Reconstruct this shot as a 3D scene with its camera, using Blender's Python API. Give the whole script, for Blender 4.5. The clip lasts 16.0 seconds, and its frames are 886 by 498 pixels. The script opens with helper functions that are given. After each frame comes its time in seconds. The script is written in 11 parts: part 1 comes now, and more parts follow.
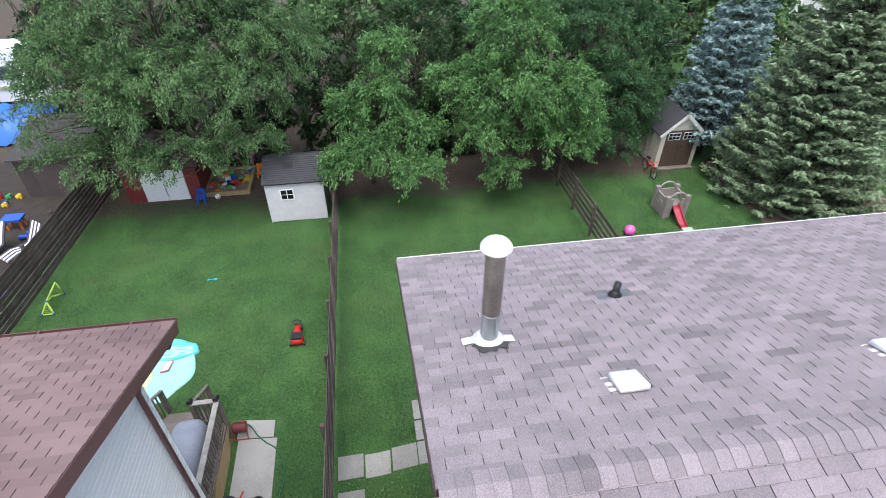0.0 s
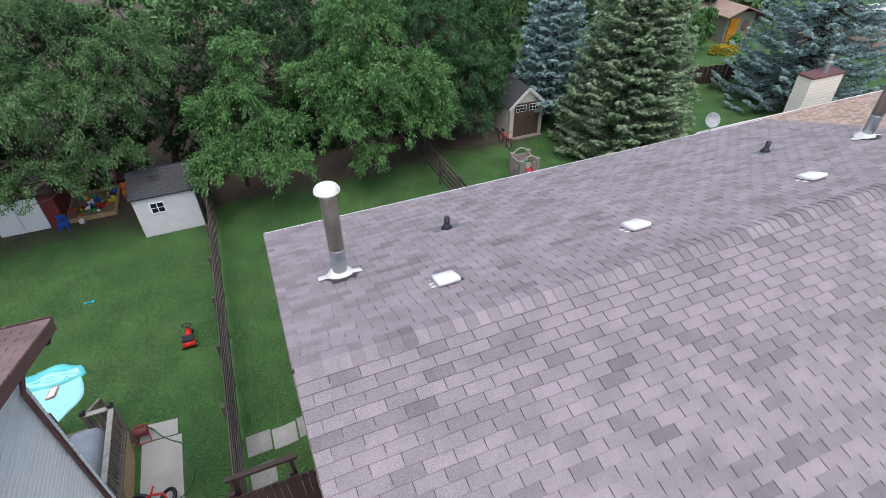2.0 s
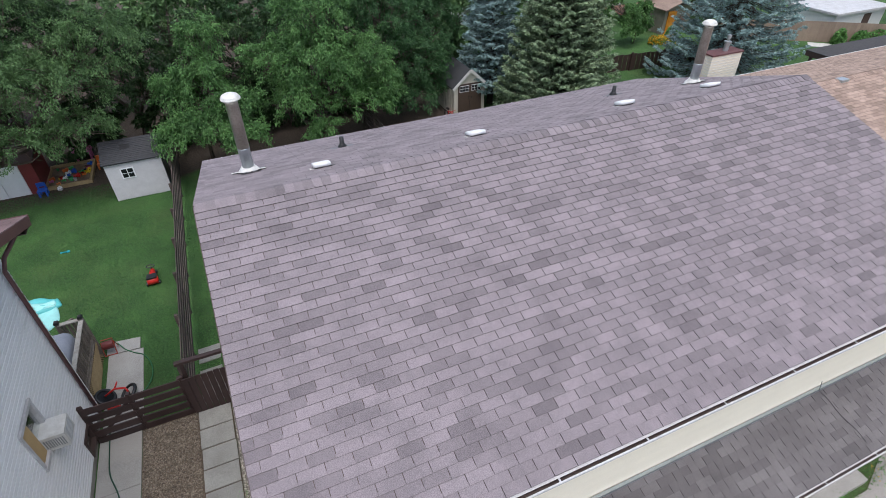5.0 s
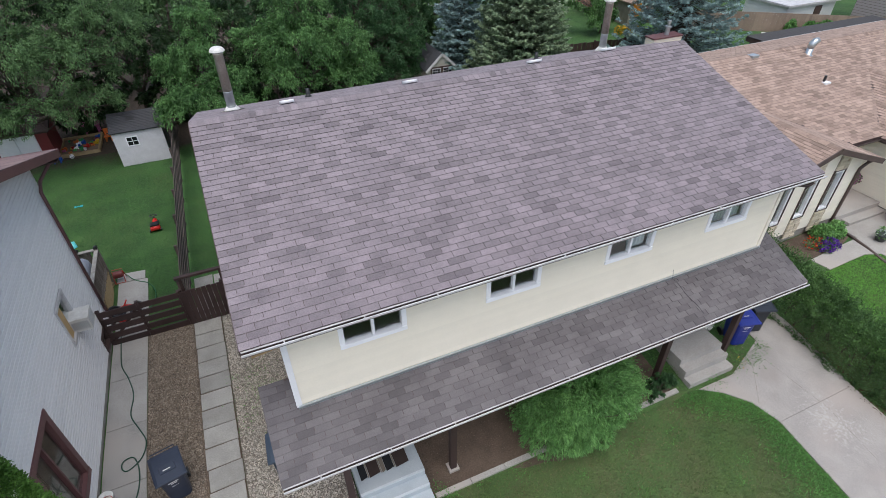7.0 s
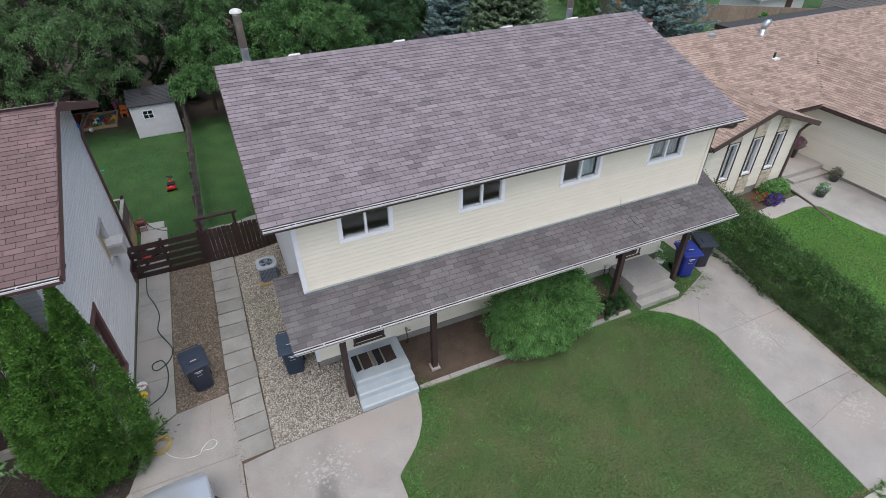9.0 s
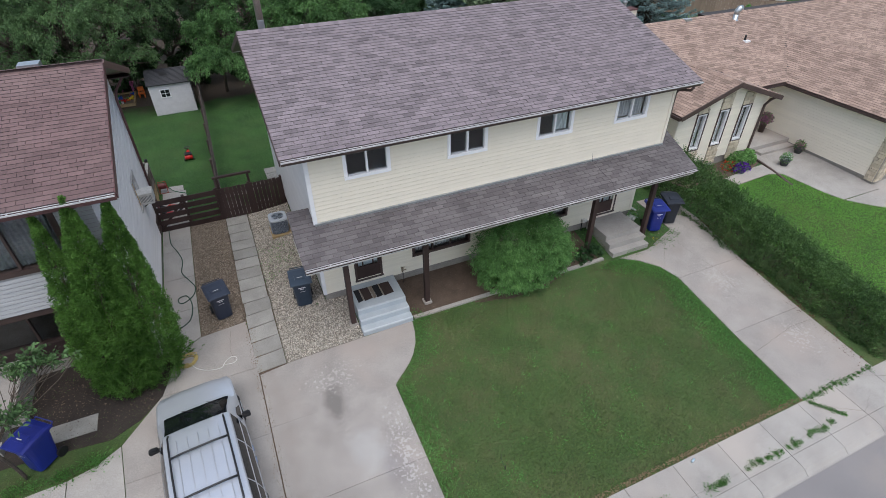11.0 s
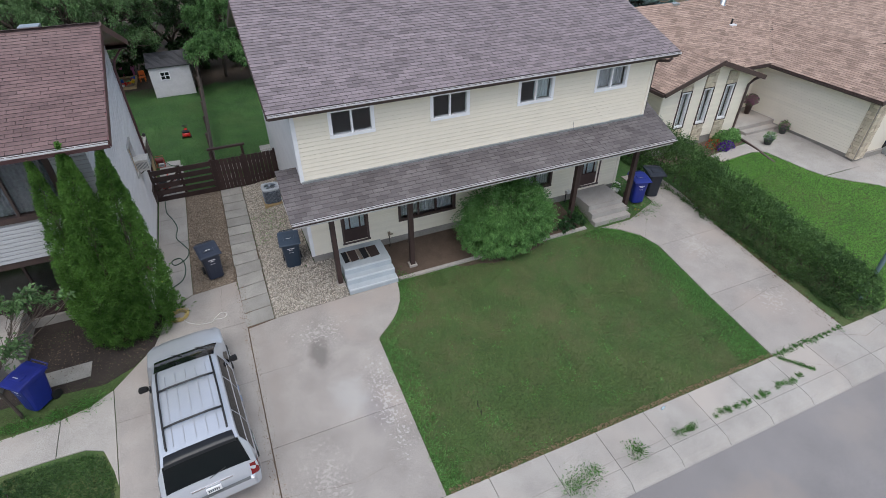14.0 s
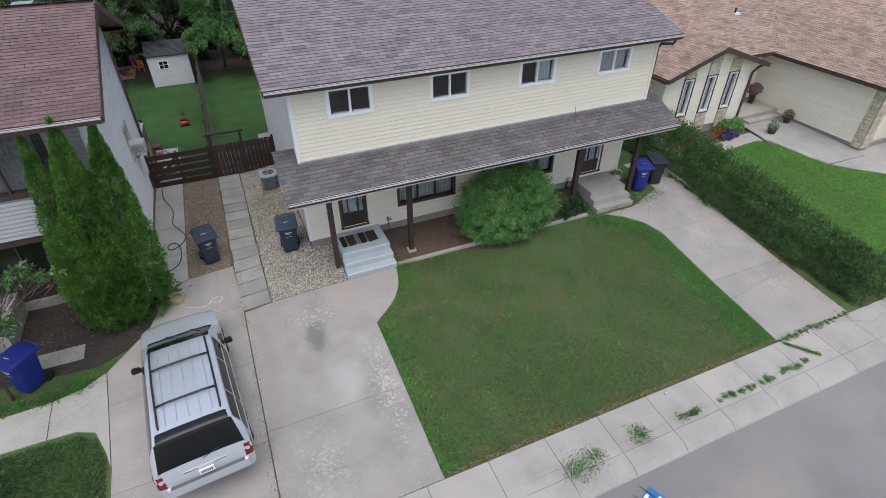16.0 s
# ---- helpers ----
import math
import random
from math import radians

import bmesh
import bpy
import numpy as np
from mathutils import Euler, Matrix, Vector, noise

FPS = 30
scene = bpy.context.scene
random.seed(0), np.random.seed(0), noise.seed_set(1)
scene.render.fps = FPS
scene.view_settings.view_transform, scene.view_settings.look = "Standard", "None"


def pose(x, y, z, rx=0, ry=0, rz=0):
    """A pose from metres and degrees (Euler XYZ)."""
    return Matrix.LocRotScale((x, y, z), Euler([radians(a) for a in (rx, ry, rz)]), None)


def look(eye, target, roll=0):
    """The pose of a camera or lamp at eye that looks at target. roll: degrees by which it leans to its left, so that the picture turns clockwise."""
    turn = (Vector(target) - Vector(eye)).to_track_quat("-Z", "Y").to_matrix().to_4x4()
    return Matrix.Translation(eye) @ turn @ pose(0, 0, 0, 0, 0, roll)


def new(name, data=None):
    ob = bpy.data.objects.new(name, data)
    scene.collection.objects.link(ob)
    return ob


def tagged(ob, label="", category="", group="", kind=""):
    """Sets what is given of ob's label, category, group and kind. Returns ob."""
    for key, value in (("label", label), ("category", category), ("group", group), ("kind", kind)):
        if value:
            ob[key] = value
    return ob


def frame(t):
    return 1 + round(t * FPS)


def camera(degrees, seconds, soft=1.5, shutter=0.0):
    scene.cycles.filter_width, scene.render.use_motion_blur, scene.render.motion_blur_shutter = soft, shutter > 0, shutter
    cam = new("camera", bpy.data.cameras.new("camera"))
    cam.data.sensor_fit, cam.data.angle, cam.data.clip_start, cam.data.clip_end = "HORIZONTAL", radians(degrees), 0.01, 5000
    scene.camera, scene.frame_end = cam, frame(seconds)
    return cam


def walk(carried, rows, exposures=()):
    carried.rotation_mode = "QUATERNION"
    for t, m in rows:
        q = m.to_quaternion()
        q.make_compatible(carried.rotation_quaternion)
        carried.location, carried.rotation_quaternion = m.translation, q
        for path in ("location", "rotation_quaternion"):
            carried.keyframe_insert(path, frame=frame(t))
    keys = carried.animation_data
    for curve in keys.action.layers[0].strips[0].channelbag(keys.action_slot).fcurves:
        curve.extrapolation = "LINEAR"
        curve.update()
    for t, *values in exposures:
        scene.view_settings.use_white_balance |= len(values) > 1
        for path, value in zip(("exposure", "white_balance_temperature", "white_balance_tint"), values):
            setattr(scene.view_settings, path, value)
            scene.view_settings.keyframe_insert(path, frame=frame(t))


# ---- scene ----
cam = camera(80.5, 16.0, soft=0.6)
PATH = [
    (0, (-0.893, 2.722, 11.991), (-0.654, 4.274, 10.752), 0.2),
    (0.5, (-0.975, 1.635, 12.172), (-0.638, 3.169, 10.935), -0.0),
    (1, (-0.823, 1.19, 12.281), (-0.408, 2.705, 11.044), -0.2),
    (1.5, (-0.591, 1.007, 12.288), (-0.058, 2.484, 11.05), -0.5),
    (2, (-0.472, 0.94, 12.209), (0.12, 2.393, 10.969), -0.6),
    (2.5, (-0.504, 0.774, 12.116), (0.105, 2.22, 10.875), -0.7),
    (3, (-0.627, 0.328, 12.053), (-0.004, 1.768, 10.814), -0.8),
    (5.5, (0.300, -3.810, 12.175), (0.931, -2.357, 10.955), -0.6),
    (6, (0.31, -4.743, 12.293), (0.944, -3.298, 11.065), -0.7),
    (6.5, (0.232, -5.729, 12.349), (0.866, -4.279, 11.125), -0.6),
    (7, (0.109, -6.709, 12.327), (0.744, -5.257, 11.106), -0.6),
    (7.5, (-0.104, -7.674, 12.309), (0.532, -6.221, 11.091), -0.5),
    (8, (-0.308, -8.437, 12.323), (0.329, -6.982, 11.109), -0.5),
    (8.5, (-0.492, -9.053, 12.231), (0.154, -7.599, 11.02), -0.5),
    (9, (-0.78, -9.704, 12.087), (-0.132, -8.248, 10.879), -0.4),
    (11.5, (-1.619, -12.824, 11.827), (-0.975, -11.36, 10.626), -0.3),
    (12, (-1.592, -13.303, 11.682), (-0.948, -11.835, 10.486), -0.3),
    (12.5, (-1.502, -13.491, 11.562), (-0.862, -12.023, 10.364), -0.3),
    (13, (-1.461, -13.546, 11.425), (-0.823, -12.077, 10.226), -0.2),
    (13.5, (-1.469, -13.573, 11.329), (-0.833, -12.103, 10.131), -0.2),
    (14, (-1.522, -13.591, 11.21), (-0.885, -12.12, 10.016), -0.2),
    (14.5, (-1.563, -13.593, 11.109), (-0.925, -12.121, 9.915), -0.2),
    (15, (-1.561, -13.615, 10.988), (-0.924, -12.142, 9.794), -0.2),
    (15.5, (-1.541, -13.657, 10.859), (-0.906, -12.185, 9.663), -0.1),
    (16, (-1.52, -13.69, 10.673), (-0.886, -12.218, 9.478), -0.1),
]
EXPOSURES = [(0, 1.64), (0.5, 1.56), (1, 1.43), (1.5, 1.31), (2, 1.23), (3, 1.15), (5.5, 0.94), (7, 0.86), (9, 0.81), (11.5, 0.72), (16, 0.72)]
walk(cam, [(t, look(eye, target, roll)) for t, eye, target, roll in PATH], EXPOSURES)
SKY, SUN = 0.118, 1.08

# ---- world, sun ----
world = bpy.data.worlds.new("overcast")
scene.world = world
world.use_nodes = True
wn = world.node_tree
sky = wn.nodes.new("ShaderNodeTexSky")
sky.sky_type, sky.sun_disc = "NISHITA", False
sky.sun_elevation, sky.sun_rotation = radians(62), radians(215)
sky.air_density, sky.dust_density, sky.ozone_density = 1.0, 2.2, 1.2
cloud = wn.nodes.new("ShaderNodeHueSaturation")
cloud.inputs["Saturation"].default_value = 0.75
wn.links.new(sky.outputs[0], cloud.inputs["Color"])
wn.links.new(cloud.outputs[0], wn.nodes["Background"].inputs[0])
wn.nodes["Background"].inputs[1].default_value = SKY
sun_data = bpy.data.lights.new("sun", "SUN")
sun_data.energy, sun_data.angle, sun_data.color = SUN, radians(50), (0.965, 0.985, 1.0)
sun = new("sun", sun_data)
sun.matrix_world = look((5, -12, 45), (0, 0, 0))

# ---- materials ----
def mat(name, col, col2=None, rough=0.8, metal=0.0, scale=6.0, fine=60.0, bump=0.2, mix=0.5, vary=0.0, spec=0.5, dist=0.02, detail=6.0, col3=None, lo=0.35, hi=0.65, odd=1.0):
    """Two colours blended by a coarse and a fine noise, relief from the fine one; vary: lightness that changes from piece to piece,
    odd: below 1, most pieces stay alike and few are darker."""
    m = bpy.data.materials.new(name)
    m.use_nodes = True
    t = m.node_tree
    n, l = t.nodes, t.links
    b = n["Principled BSDF"]
    b.inputs["Roughness"].default_value, b.inputs["Metallic"].default_value = rough, metal
    b.inputs["Specular IOR Level"].default_value = spec
    col2 = col2 or tuple(c * 0.75 for c in col)
    geo = n.new("ShaderNodeNewGeometry")
    big, small = n.new("ShaderNodeTexNoise"), n.new("ShaderNodeTexNoise")
    for tex, s in ((big, scale), (small, fine)):
        tex.inputs["Scale"].default_value, tex.inputs["Detail"].default_value = s, detail
        l.new(geo.outputs["Position"], tex.inputs["Vector"])
    ramp = n.new("ShaderNodeValToRGB")
    ramp.color_ramp.elements[0].position, ramp.color_ramp.elements[1].position = lo, hi
    ramp.color_ramp.elements[0].color, ramp.color_ramp.elements[1].color = (*col2, 1), (*col, 1)
    blend = n.new("ShaderNodeMix")
    blend.data_type = "FLOAT"
    blend.inputs["Factor"].default_value = mix
    l.new(big.outputs["Fac"], blend.inputs["A"])
    l.new(small.outputs["Fac"], blend.inputs["B"])
    l.new(blend.outputs["Result"], ramp.inputs["Fac"])
    out = ramp.outputs["Color"]
    if col3:
        third = n.new("ShaderNodeTexNoise")
        third.inputs["Scale"].default_value, third.inputs["Detail"].default_value = scale * 0.35, 4
        l.new(geo.outputs["Position"], third.inputs["Vector"])
        r3 = n.new("ShaderNodeMapRange")
        r3.inputs["From Min"].default_value, r3.inputs["From Max"].default_value = 0.5, 0.68
        l.new(third.outputs["Fac"], r3.inputs["Value"])
        m3 = n.new("ShaderNodeMix")
        m3.data_type = "RGBA"
        l.new(r3.outputs["Result"], m3.inputs["Factor"])
        l.new(out, m3.inputs["A"])
        m3.inputs["B"].default_value = (*col3, 1)
        out = m3.outputs["Result"]
    if vary:
        info = n.new("ShaderNodeObjectInfo")
        add, fr, rng, hsv = n.new("ShaderNodeMath"), n.new("ShaderNodeMath"), n.new("ShaderNodeMapRange"), n.new("ShaderNodeHueSaturation")
        fr.operation = "FRACT"
        l.new(info.outputs["Random"], add.inputs[0])
        l.new(geo.outputs["Random Per Island"], add.inputs[1])
        l.new(add.outputs[0], fr.inputs[0])
        few = n.new("ShaderNodeMath")
        few.operation = "POWER"
        few.inputs[1].default_value = odd
        l.new(fr.outputs[0], few.inputs[0])
        l.new(few.outputs[0], rng.inputs["Value"])
        rng.inputs["To Min"].default_value, rng.inputs["To Max"].default_value = 1 - vary, 1 + vary * 0.6
        l.new(rng.outputs["Result"], hsv.inputs["Value"])
        l.new(out, hsv.inputs["Color"])
        out = hsv.outputs["Color"]
    l.new(out, b.inputs["Base Color"])
    if bump:
        bp = n.new("ShaderNodeBump")
        bp.inputs["Strength"].default_value, bp.inputs["Distance"].default_value = bump, dist
        l.new(small.outputs["Fac"], bp.inputs["Height"])
        l.new(bp.outputs["Normal"], b.inputs["Normal"])
    return m


def leafy(name, col, col2, trans=0.28, fine=4.5, mix=0.62, lo=0.41, hi=0.59, vary=0.4):
    """Leaves that also let light through."""
    # default noise blotches, twig-cluster sized, paint the clumps' light and dark into the colour
    m = mat(name, col, col2, rough=0.5, scale=0.8, fine=fine, bump=0, mix=mix, lo=lo, hi=hi, vary=vary, spec=0.3)
    n, l = m.node_tree.nodes, m.node_tree.links
    b, out = n["Principled BSDF"], n["Material Output"]
    tr, mx = n.new("ShaderNodeBsdfTranslucent"), n.new("ShaderNodeMixShader")
    l.new(b.inputs["Base Color"].links[0].from_socket, tr.inputs["Color"])
    mx.inputs[0].default_value = trans
    l.new(b.outputs[0], mx.inputs[1])
    l.new(tr.outputs[0], mx.inputs[2])
    l.new(mx.outputs[0], out.inputs["Surface"])
    return m


SHINGLE = mat("grey_shingle", (0.248, 0.208, 0.222), (0.150, 0.128, 0.137), rough=0.92, scale=2.2, fine=95, mix=0.7, lo=0.40, hi=0.60, bump=0.5, dist=0.005, vary=0.34, odd=0.4)
SHINGLE_LOW = mat("dark_grey_shingle", (0.152, 0.137, 0.139), (0.090, 0.080, 0.082), rough=0.92, scale=1.5, fine=110, bump=0.5, dist=0.005, vary=0.34, odd=0.45)
SHINGLE_RED = mat("red_brown_shingle", (0.188, 0.120, 0.118), (0.120, 0.076, 0.075), rough=0.92, scale=1.0, fine=110, bump=0.5, dist=0.005, vary=0.22, odd=0.5, col3=(0.190, 0.128, 0.123))
SHINGLE_EDGE = mat("shingle_cut_edge", (0.085, 0.074, 0.077), (0.058, 0.050, 0.052), rough=0.95, scale=4, fine=60, bump=0.1)
EDGE_TAN = mat("tan_shingle_cut_edge", (0.20, 0.143, 0.113), (0.14, 0.10, 0.08), rough=0.95, scale=4, fine=60, bump=0.1)
SHINGLE_TAN = mat("tan_shingle", (0.42, 0.305, 0.245), (0.22, 0.152, 0.122), rough=0.92, scale=1.4, fine=90, mix=0.65, bump=0.5, dist=0.005, vary=0.36, odd=0.6)
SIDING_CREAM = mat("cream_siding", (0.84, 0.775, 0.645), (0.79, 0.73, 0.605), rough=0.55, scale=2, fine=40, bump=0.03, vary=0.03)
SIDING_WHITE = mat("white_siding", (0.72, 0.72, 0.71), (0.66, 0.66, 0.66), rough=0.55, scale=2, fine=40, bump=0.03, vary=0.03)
SIDING_GREY = mat("pale_grey_siding", (0.80, 0.785, 0.785), (0.75, 0.735, 0.735), rough=0.6, scale=1.2, fine=40, bump=0.03, vary=0.03)
# darker copy of the pale grey siding: the front wall's shade, put into colour
SIDING_GREY_SHADED = mat("shaded_grey_siding", (0.52, 0.52, 0.53), (0.46, 0.46, 0.47), rough=0.6, scale=1.2, fine=40, bump=0.03, vary=0.03)
SIDING_BEIGE = mat("beige_siding", (0.86, 0.795, 0.675), (0.81, 0.745, 0.63), rough=0.6, scale=1.2, fine=40, bump=0.03, vary=0.04)
WHITE = mat("white_paint", (0.82, 0.82, 0.83), (0.74, 0.74, 0.75), rough=0.4, scale=5, fine=60, bump=0.03)
WHITE_DIRTY = mat("weathered_white_metal", (0.72, 0.71, 0.68), (0.50, 0.48, 0.45), rough=0.5, scale=6, fine=50, bump=0.08)
VINYL = mat("white_vinyl", (0.90, 0.90, 0.91), (0.86, 0.86, 0.87), rough=0.35, scale=5, fine=60, bump=0.02)
GUTTER = mat("grey_white_metal", (0.62, 0.61, 0.62), (0.42, 0.40, 0.40), rough=0.45, scale=3, fine=30, bump=0.03)
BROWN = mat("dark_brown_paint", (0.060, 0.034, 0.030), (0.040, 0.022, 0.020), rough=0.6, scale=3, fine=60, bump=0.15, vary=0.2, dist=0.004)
BROWN_TRIM = mat("brown_trim_metal", (0.085, 0.055, 0.048), (0.055, 0.035, 0.032), rough=0.45, scale=4, fine=50, bump=0.05)
MAROON = mat("maroon_metal", (0.150, 0.068, 0.068), (0.110, 0.050, 0.051), rough=0.4, scale=4, fine=50, bump=0.05)
FENCE = mat("weathered_brown_wood", (0.120, 0.090, 0.078), (0.050, 0.036, 0.031), rough=0.85, scale=3, fine=45, bump=0.4, vary=0.35, dist=0.006)
DECKWOOD = mat("grey_weathered_wood", (0.24, 0.20, 0.165), (0.15, 0.12, 0.10), rough=0.85, scale=4, fine=50, bump=0.35, vary=0.25, dist=0.005)
LATTICE = mat("tan_lattice_wood", (0.42, 0.31, 0.16), (0.30, 0.21, 0.11), rough=0.8, scale=5, fine=50, bump=0.2)
CONCRETE = mat("pale_concrete", (0.42, 0.396, 0.366), (0.285, 0.266, 0.245), rough=0.9, scale=1.3, fine=48, mix=0.62, lo=0.40, hi=0.60, bump=0.3, dist=0.006, vary=0.06, col3=(0.40, 0.36, 0.325))
CONCRETE_DRIVE = mat("stained_concrete", (0.375, 0.345, 0.318), (0.250, 0.228, 0.210), rough=0.9, scale=1.1, fine=48, mix=0.62, lo=0.40, hi=0.60, bump=0.35, dist=0.006, vary=0.05, col3=(0.36, 0.312, 0.28))
SLAB = mat("paving_slab_concrete", (0.38, 0.365, 0.335), (0.23, 0.22, 0.20), rough=0.92, scale=1.6, fine=40, bump=0.3, vary=0.14, dist=0.005)
GRAVEL = mat("pale_gravel", (0.30, 0.265, 0.22), (0.075, 0.06, 0.047), rough=0.95, scale=6, fine=70, bump=1.0, dist=0.03, mix=0.8, lo=0.36, hi=0.62)
GRAVEL_BROWN = mat("brown_gravel", (0.24, 0.18, 0.13), (0.055, 0.037, 0.026), rough=0.95, scale=5, fine=38, bump=1.0, dist=0.03, mix=0.75, lo=0.36, hi=0.62)
STONES = mat("pebble", (0.62, 0.575, 0.505), (0.36, 0.32, 0.265), rough=0.9, scale=7, fine=22, bump=0.1, vary=0.6)
STONES_BROWN = mat("brown_pebble", (0.40, 0.33, 0.26), (0.18, 0.14, 0.105), rough=0.9, scale=7, fine=22, bump=0.1, vary=0.6)
SOIL = mat("brown_soil", (0.135, 0.095, 0.068), (0.068, 0.047, 0.034), rough=0.97, scale=2.5, fine=30, bump=0.7, dist=0.03)
# soil coloured darker to stand in for the shade of the trees above
SOIL_DARK = mat("tree_shaded_soil", (0.050, 0.038, 0.031), (0.024, 0.018, 0.015), rough=0.97, scale=2.5, fine=30, bump=0.7, dist=0.03)
ASPHALT = mat("grey_asphalt", (0.275, 0.258, 0.254), (0.17, 0.162, 0.162), rough=0.93, scale=0.5, fine=60, mix=0.6, bump=0.35, dist=0.008, col3=(0.27, 0.245, 0.225))
FOUNDATION = mat("foundation_concrete", (0.34, 0.32, 0.29), (0.23, 0.21, 0.19), rough=0.92, scale=2.5, fine=30, bump=0.3, dist=0.008)
STEP_BLUE = mat("grey_blue_painted_step", (0.46, 0.50, 0.525), (0.38, 0.42, 0.45), rough=0.6, scale=3, fine=40, bump=0.1)
STEP_EDGE = mat("pale_blue_worn_paint", (0.60, 0.64, 0.665), (0.52, 0.56, 0.585), rough=0.55, scale=6, fine=40, bump=0.1)
STEEL = mat("weathered_flue_steel", (0.50, 0.46, 0.40), (0.34, 0.305, 0.26), rough=0.38, metal=0.85, scale=5, fine=30, bump=0.05)
GALV = mat("galvanised_steel", (0.52, 0.56, 0.58), (0.42, 0.455, 0.475), rough=0.35, metal=0.8, scale=7, fine=40, bump=0.05)
BLACK = mat("black_plastic", (0.018, 0.018, 0.020), (0.012, 0.012, 0.013), rough=0.45, scale=6, fine=60, bump=0.05)
TAR = mat("black_tar", (0.030, 0.028, 0.028), (0.06, 0.055, 0.055), rough=0.8, scale=8, fine=60, bump=0.5, dist=0.006)
BARK = mat("grey_brown_bark", (0.12, 0.095, 0.075), (0.055, 0.042, 0.033), rough=0.95, scale=5, fine=28, bump=0.8, dist=0.02)
GREEN_A = leafy("bright_green_leaves", (0.155, 0.310, 0.098), (0.058, 0.138, 0.042))
GREEN_B = leafy("mid_green_leaves", (0.075, 0.17, 0.062), (0.036, 0.092, 0.034))
GREEN_C = leafy("grey_green_leaves", (0.142, 0.252, 0.094), (0.062, 0.122, 0.045))
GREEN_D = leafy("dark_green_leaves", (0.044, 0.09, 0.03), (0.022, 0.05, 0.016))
SPRUCE = leafy("spruce_needles", (0.31, 0.405, 0.245), (0.175, 0.245, 0.138))
SPRUCE_BLUE = leafy("blue_spruce_needles", (0.35, 0.48, 0.47), (0.2, 0.295, 0.285))
CEDAR = leafy("cedar_scales", (0.16, 0.325, 0.068), (0.056, 0.14, 0.024))
JUNIPER = leafy("juniper_sprays", (0.20, 0.40, 0.125), (0.095, 0.225, 0.06))
HEDGE = leafy("hedge_leaves", (0.122, 0.228, 0.07), (0.056, 0.118, 0.038))
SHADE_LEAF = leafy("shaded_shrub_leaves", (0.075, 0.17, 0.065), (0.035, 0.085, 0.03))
GLASS = bpy.data.materials.new("window_glass")
GLASS.use_nodes = True
gb = GLASS.node_tree.nodes["Principled BSDF"]
gb.inputs["Base Color"].default_value = (0.9, 0.95, 0.95, 1)
gb.inputs["Transmission Weight"].default_value, gb.inputs["Roughness"].default_value, gb.inputs["IOR"].default_value = 1.0, 0.02, 1.45


def stains(m, spots):
    """Soft-edged stains with their own place: (x, y, half width, half length, colour, strength)."""
    n, l = m.node_tree.nodes, m.node_tree.links
    b = n["Principled BSDF"]
    geo, wob = n.new("ShaderNodeNewGeometry"), n.new("ShaderNodeTexNoise")
    wob.inputs["Scale"].default_value, wob.inputs["Detail"].default_value = 3.0, 8
    l.new(geo.outputs["Position"], wob.inputs["Vector"])
    chip = n.new("ShaderNodeTexNoise")
    chip.inputs["Scale"].default_value, chip.inputs["Detail"].default_value = 13.0, 8
    l.new(geo.outputs["Position"], chip.inputs["Vector"])
    for x, y, w, h, colour, k in spots:
        mp, ln, add, rng, mx = n.new("ShaderNodeMapping"), n.new("ShaderNodeVectorMath"), n.new("ShaderNodeMath"), n.new("ShaderNodeMapRange"), n.new("ShaderNodeMix")
        mp.inputs["Location"].default_value = (-x / w, -y / h, 0)
        mp.inputs["Scale"].default_value = (1 / w, 1 / h, 0)
        l.new(geo.outputs["Position"], mp.inputs["Vector"])
        ln.operation = "LENGTH"
        l.new(mp.outputs[0], ln.inputs[0])
        add.operation = "MULTIPLY_ADD"
        flaked = colour[0] > 0.5
        l.new((chip if flaked else wob).outputs["Fac"], add.inputs[0])
        add.inputs[1].default_value = 5.0 if flaked else 1.1
        l.new(ln.outputs["Value"], add.inputs[2])
        rng.inputs["From Min"].default_value, rng.inputs["From Max"].default_value = (2.62, 2.45) if flaked else (1.5, 0.85)
        rng.inputs["To Max"].default_value = k
        l.new(add.outputs[0], rng.inputs["Value"])
        mx.data_type = "RGBA"
        l.new(rng.outputs["Result"], mx.inputs["Factor"])
        l.new(b.inputs["Base Color"].links[0].from_socket, mx.inputs["A"])
        mx.inputs["B"].default_value = (*colour, 1)
        l.new(mx.outputs["Result"], b.inputs["Base Color"])


stains(CONCRETE_DRIVE, [(-0.72, -3.0, 0.42, 0.85, (0.175, 0.160, 0.148), 0.9), (0.25, -5.3, 0.5, 0.9, (0.22, 0.20, 0.20), 0.5), (-0.3, -4.6, 0.7, 0.9, (0.44, 0.43, 0.42), 0.5), (-0.6, -2.2, 1.3, 0.7, (0.55, 0.51, 0.48), 0.35), (0.55, -5.2, 0.55, 2.6, (0.56, 0.53, 0.51), 0.45), (12.9, -3.4, 1.0, 1.6, (0.54, 0.51, 0.48), 0.3), (12.6, -1.6, 0.5, 0.5, (0.24, 0.21, 0.19), 0.5), (13.2, -6.2, 1.0, 1.2, (0.53, 0.49, 0.46), 0.3), (-1.4, -6.6, 0.9, 1.6, (0.53, 0.49, 0.46), 0.3), (-2.1, -3.5, 0.35, 3.5, (0.27, 0.235, 0.21), 0.45)])
stains(ASPHALT, [(7.0, -11.0, 2.0, 0.9, (0.30, 0.255, 0.225), 0.6), (11.5, -10.3, 1.2, 0.6, (0.29, 0.26, 0.24), 0.5), (14.5, -11.5, 2.0, 1.0, (0.17, 0.165, 0.17), 0.5)])


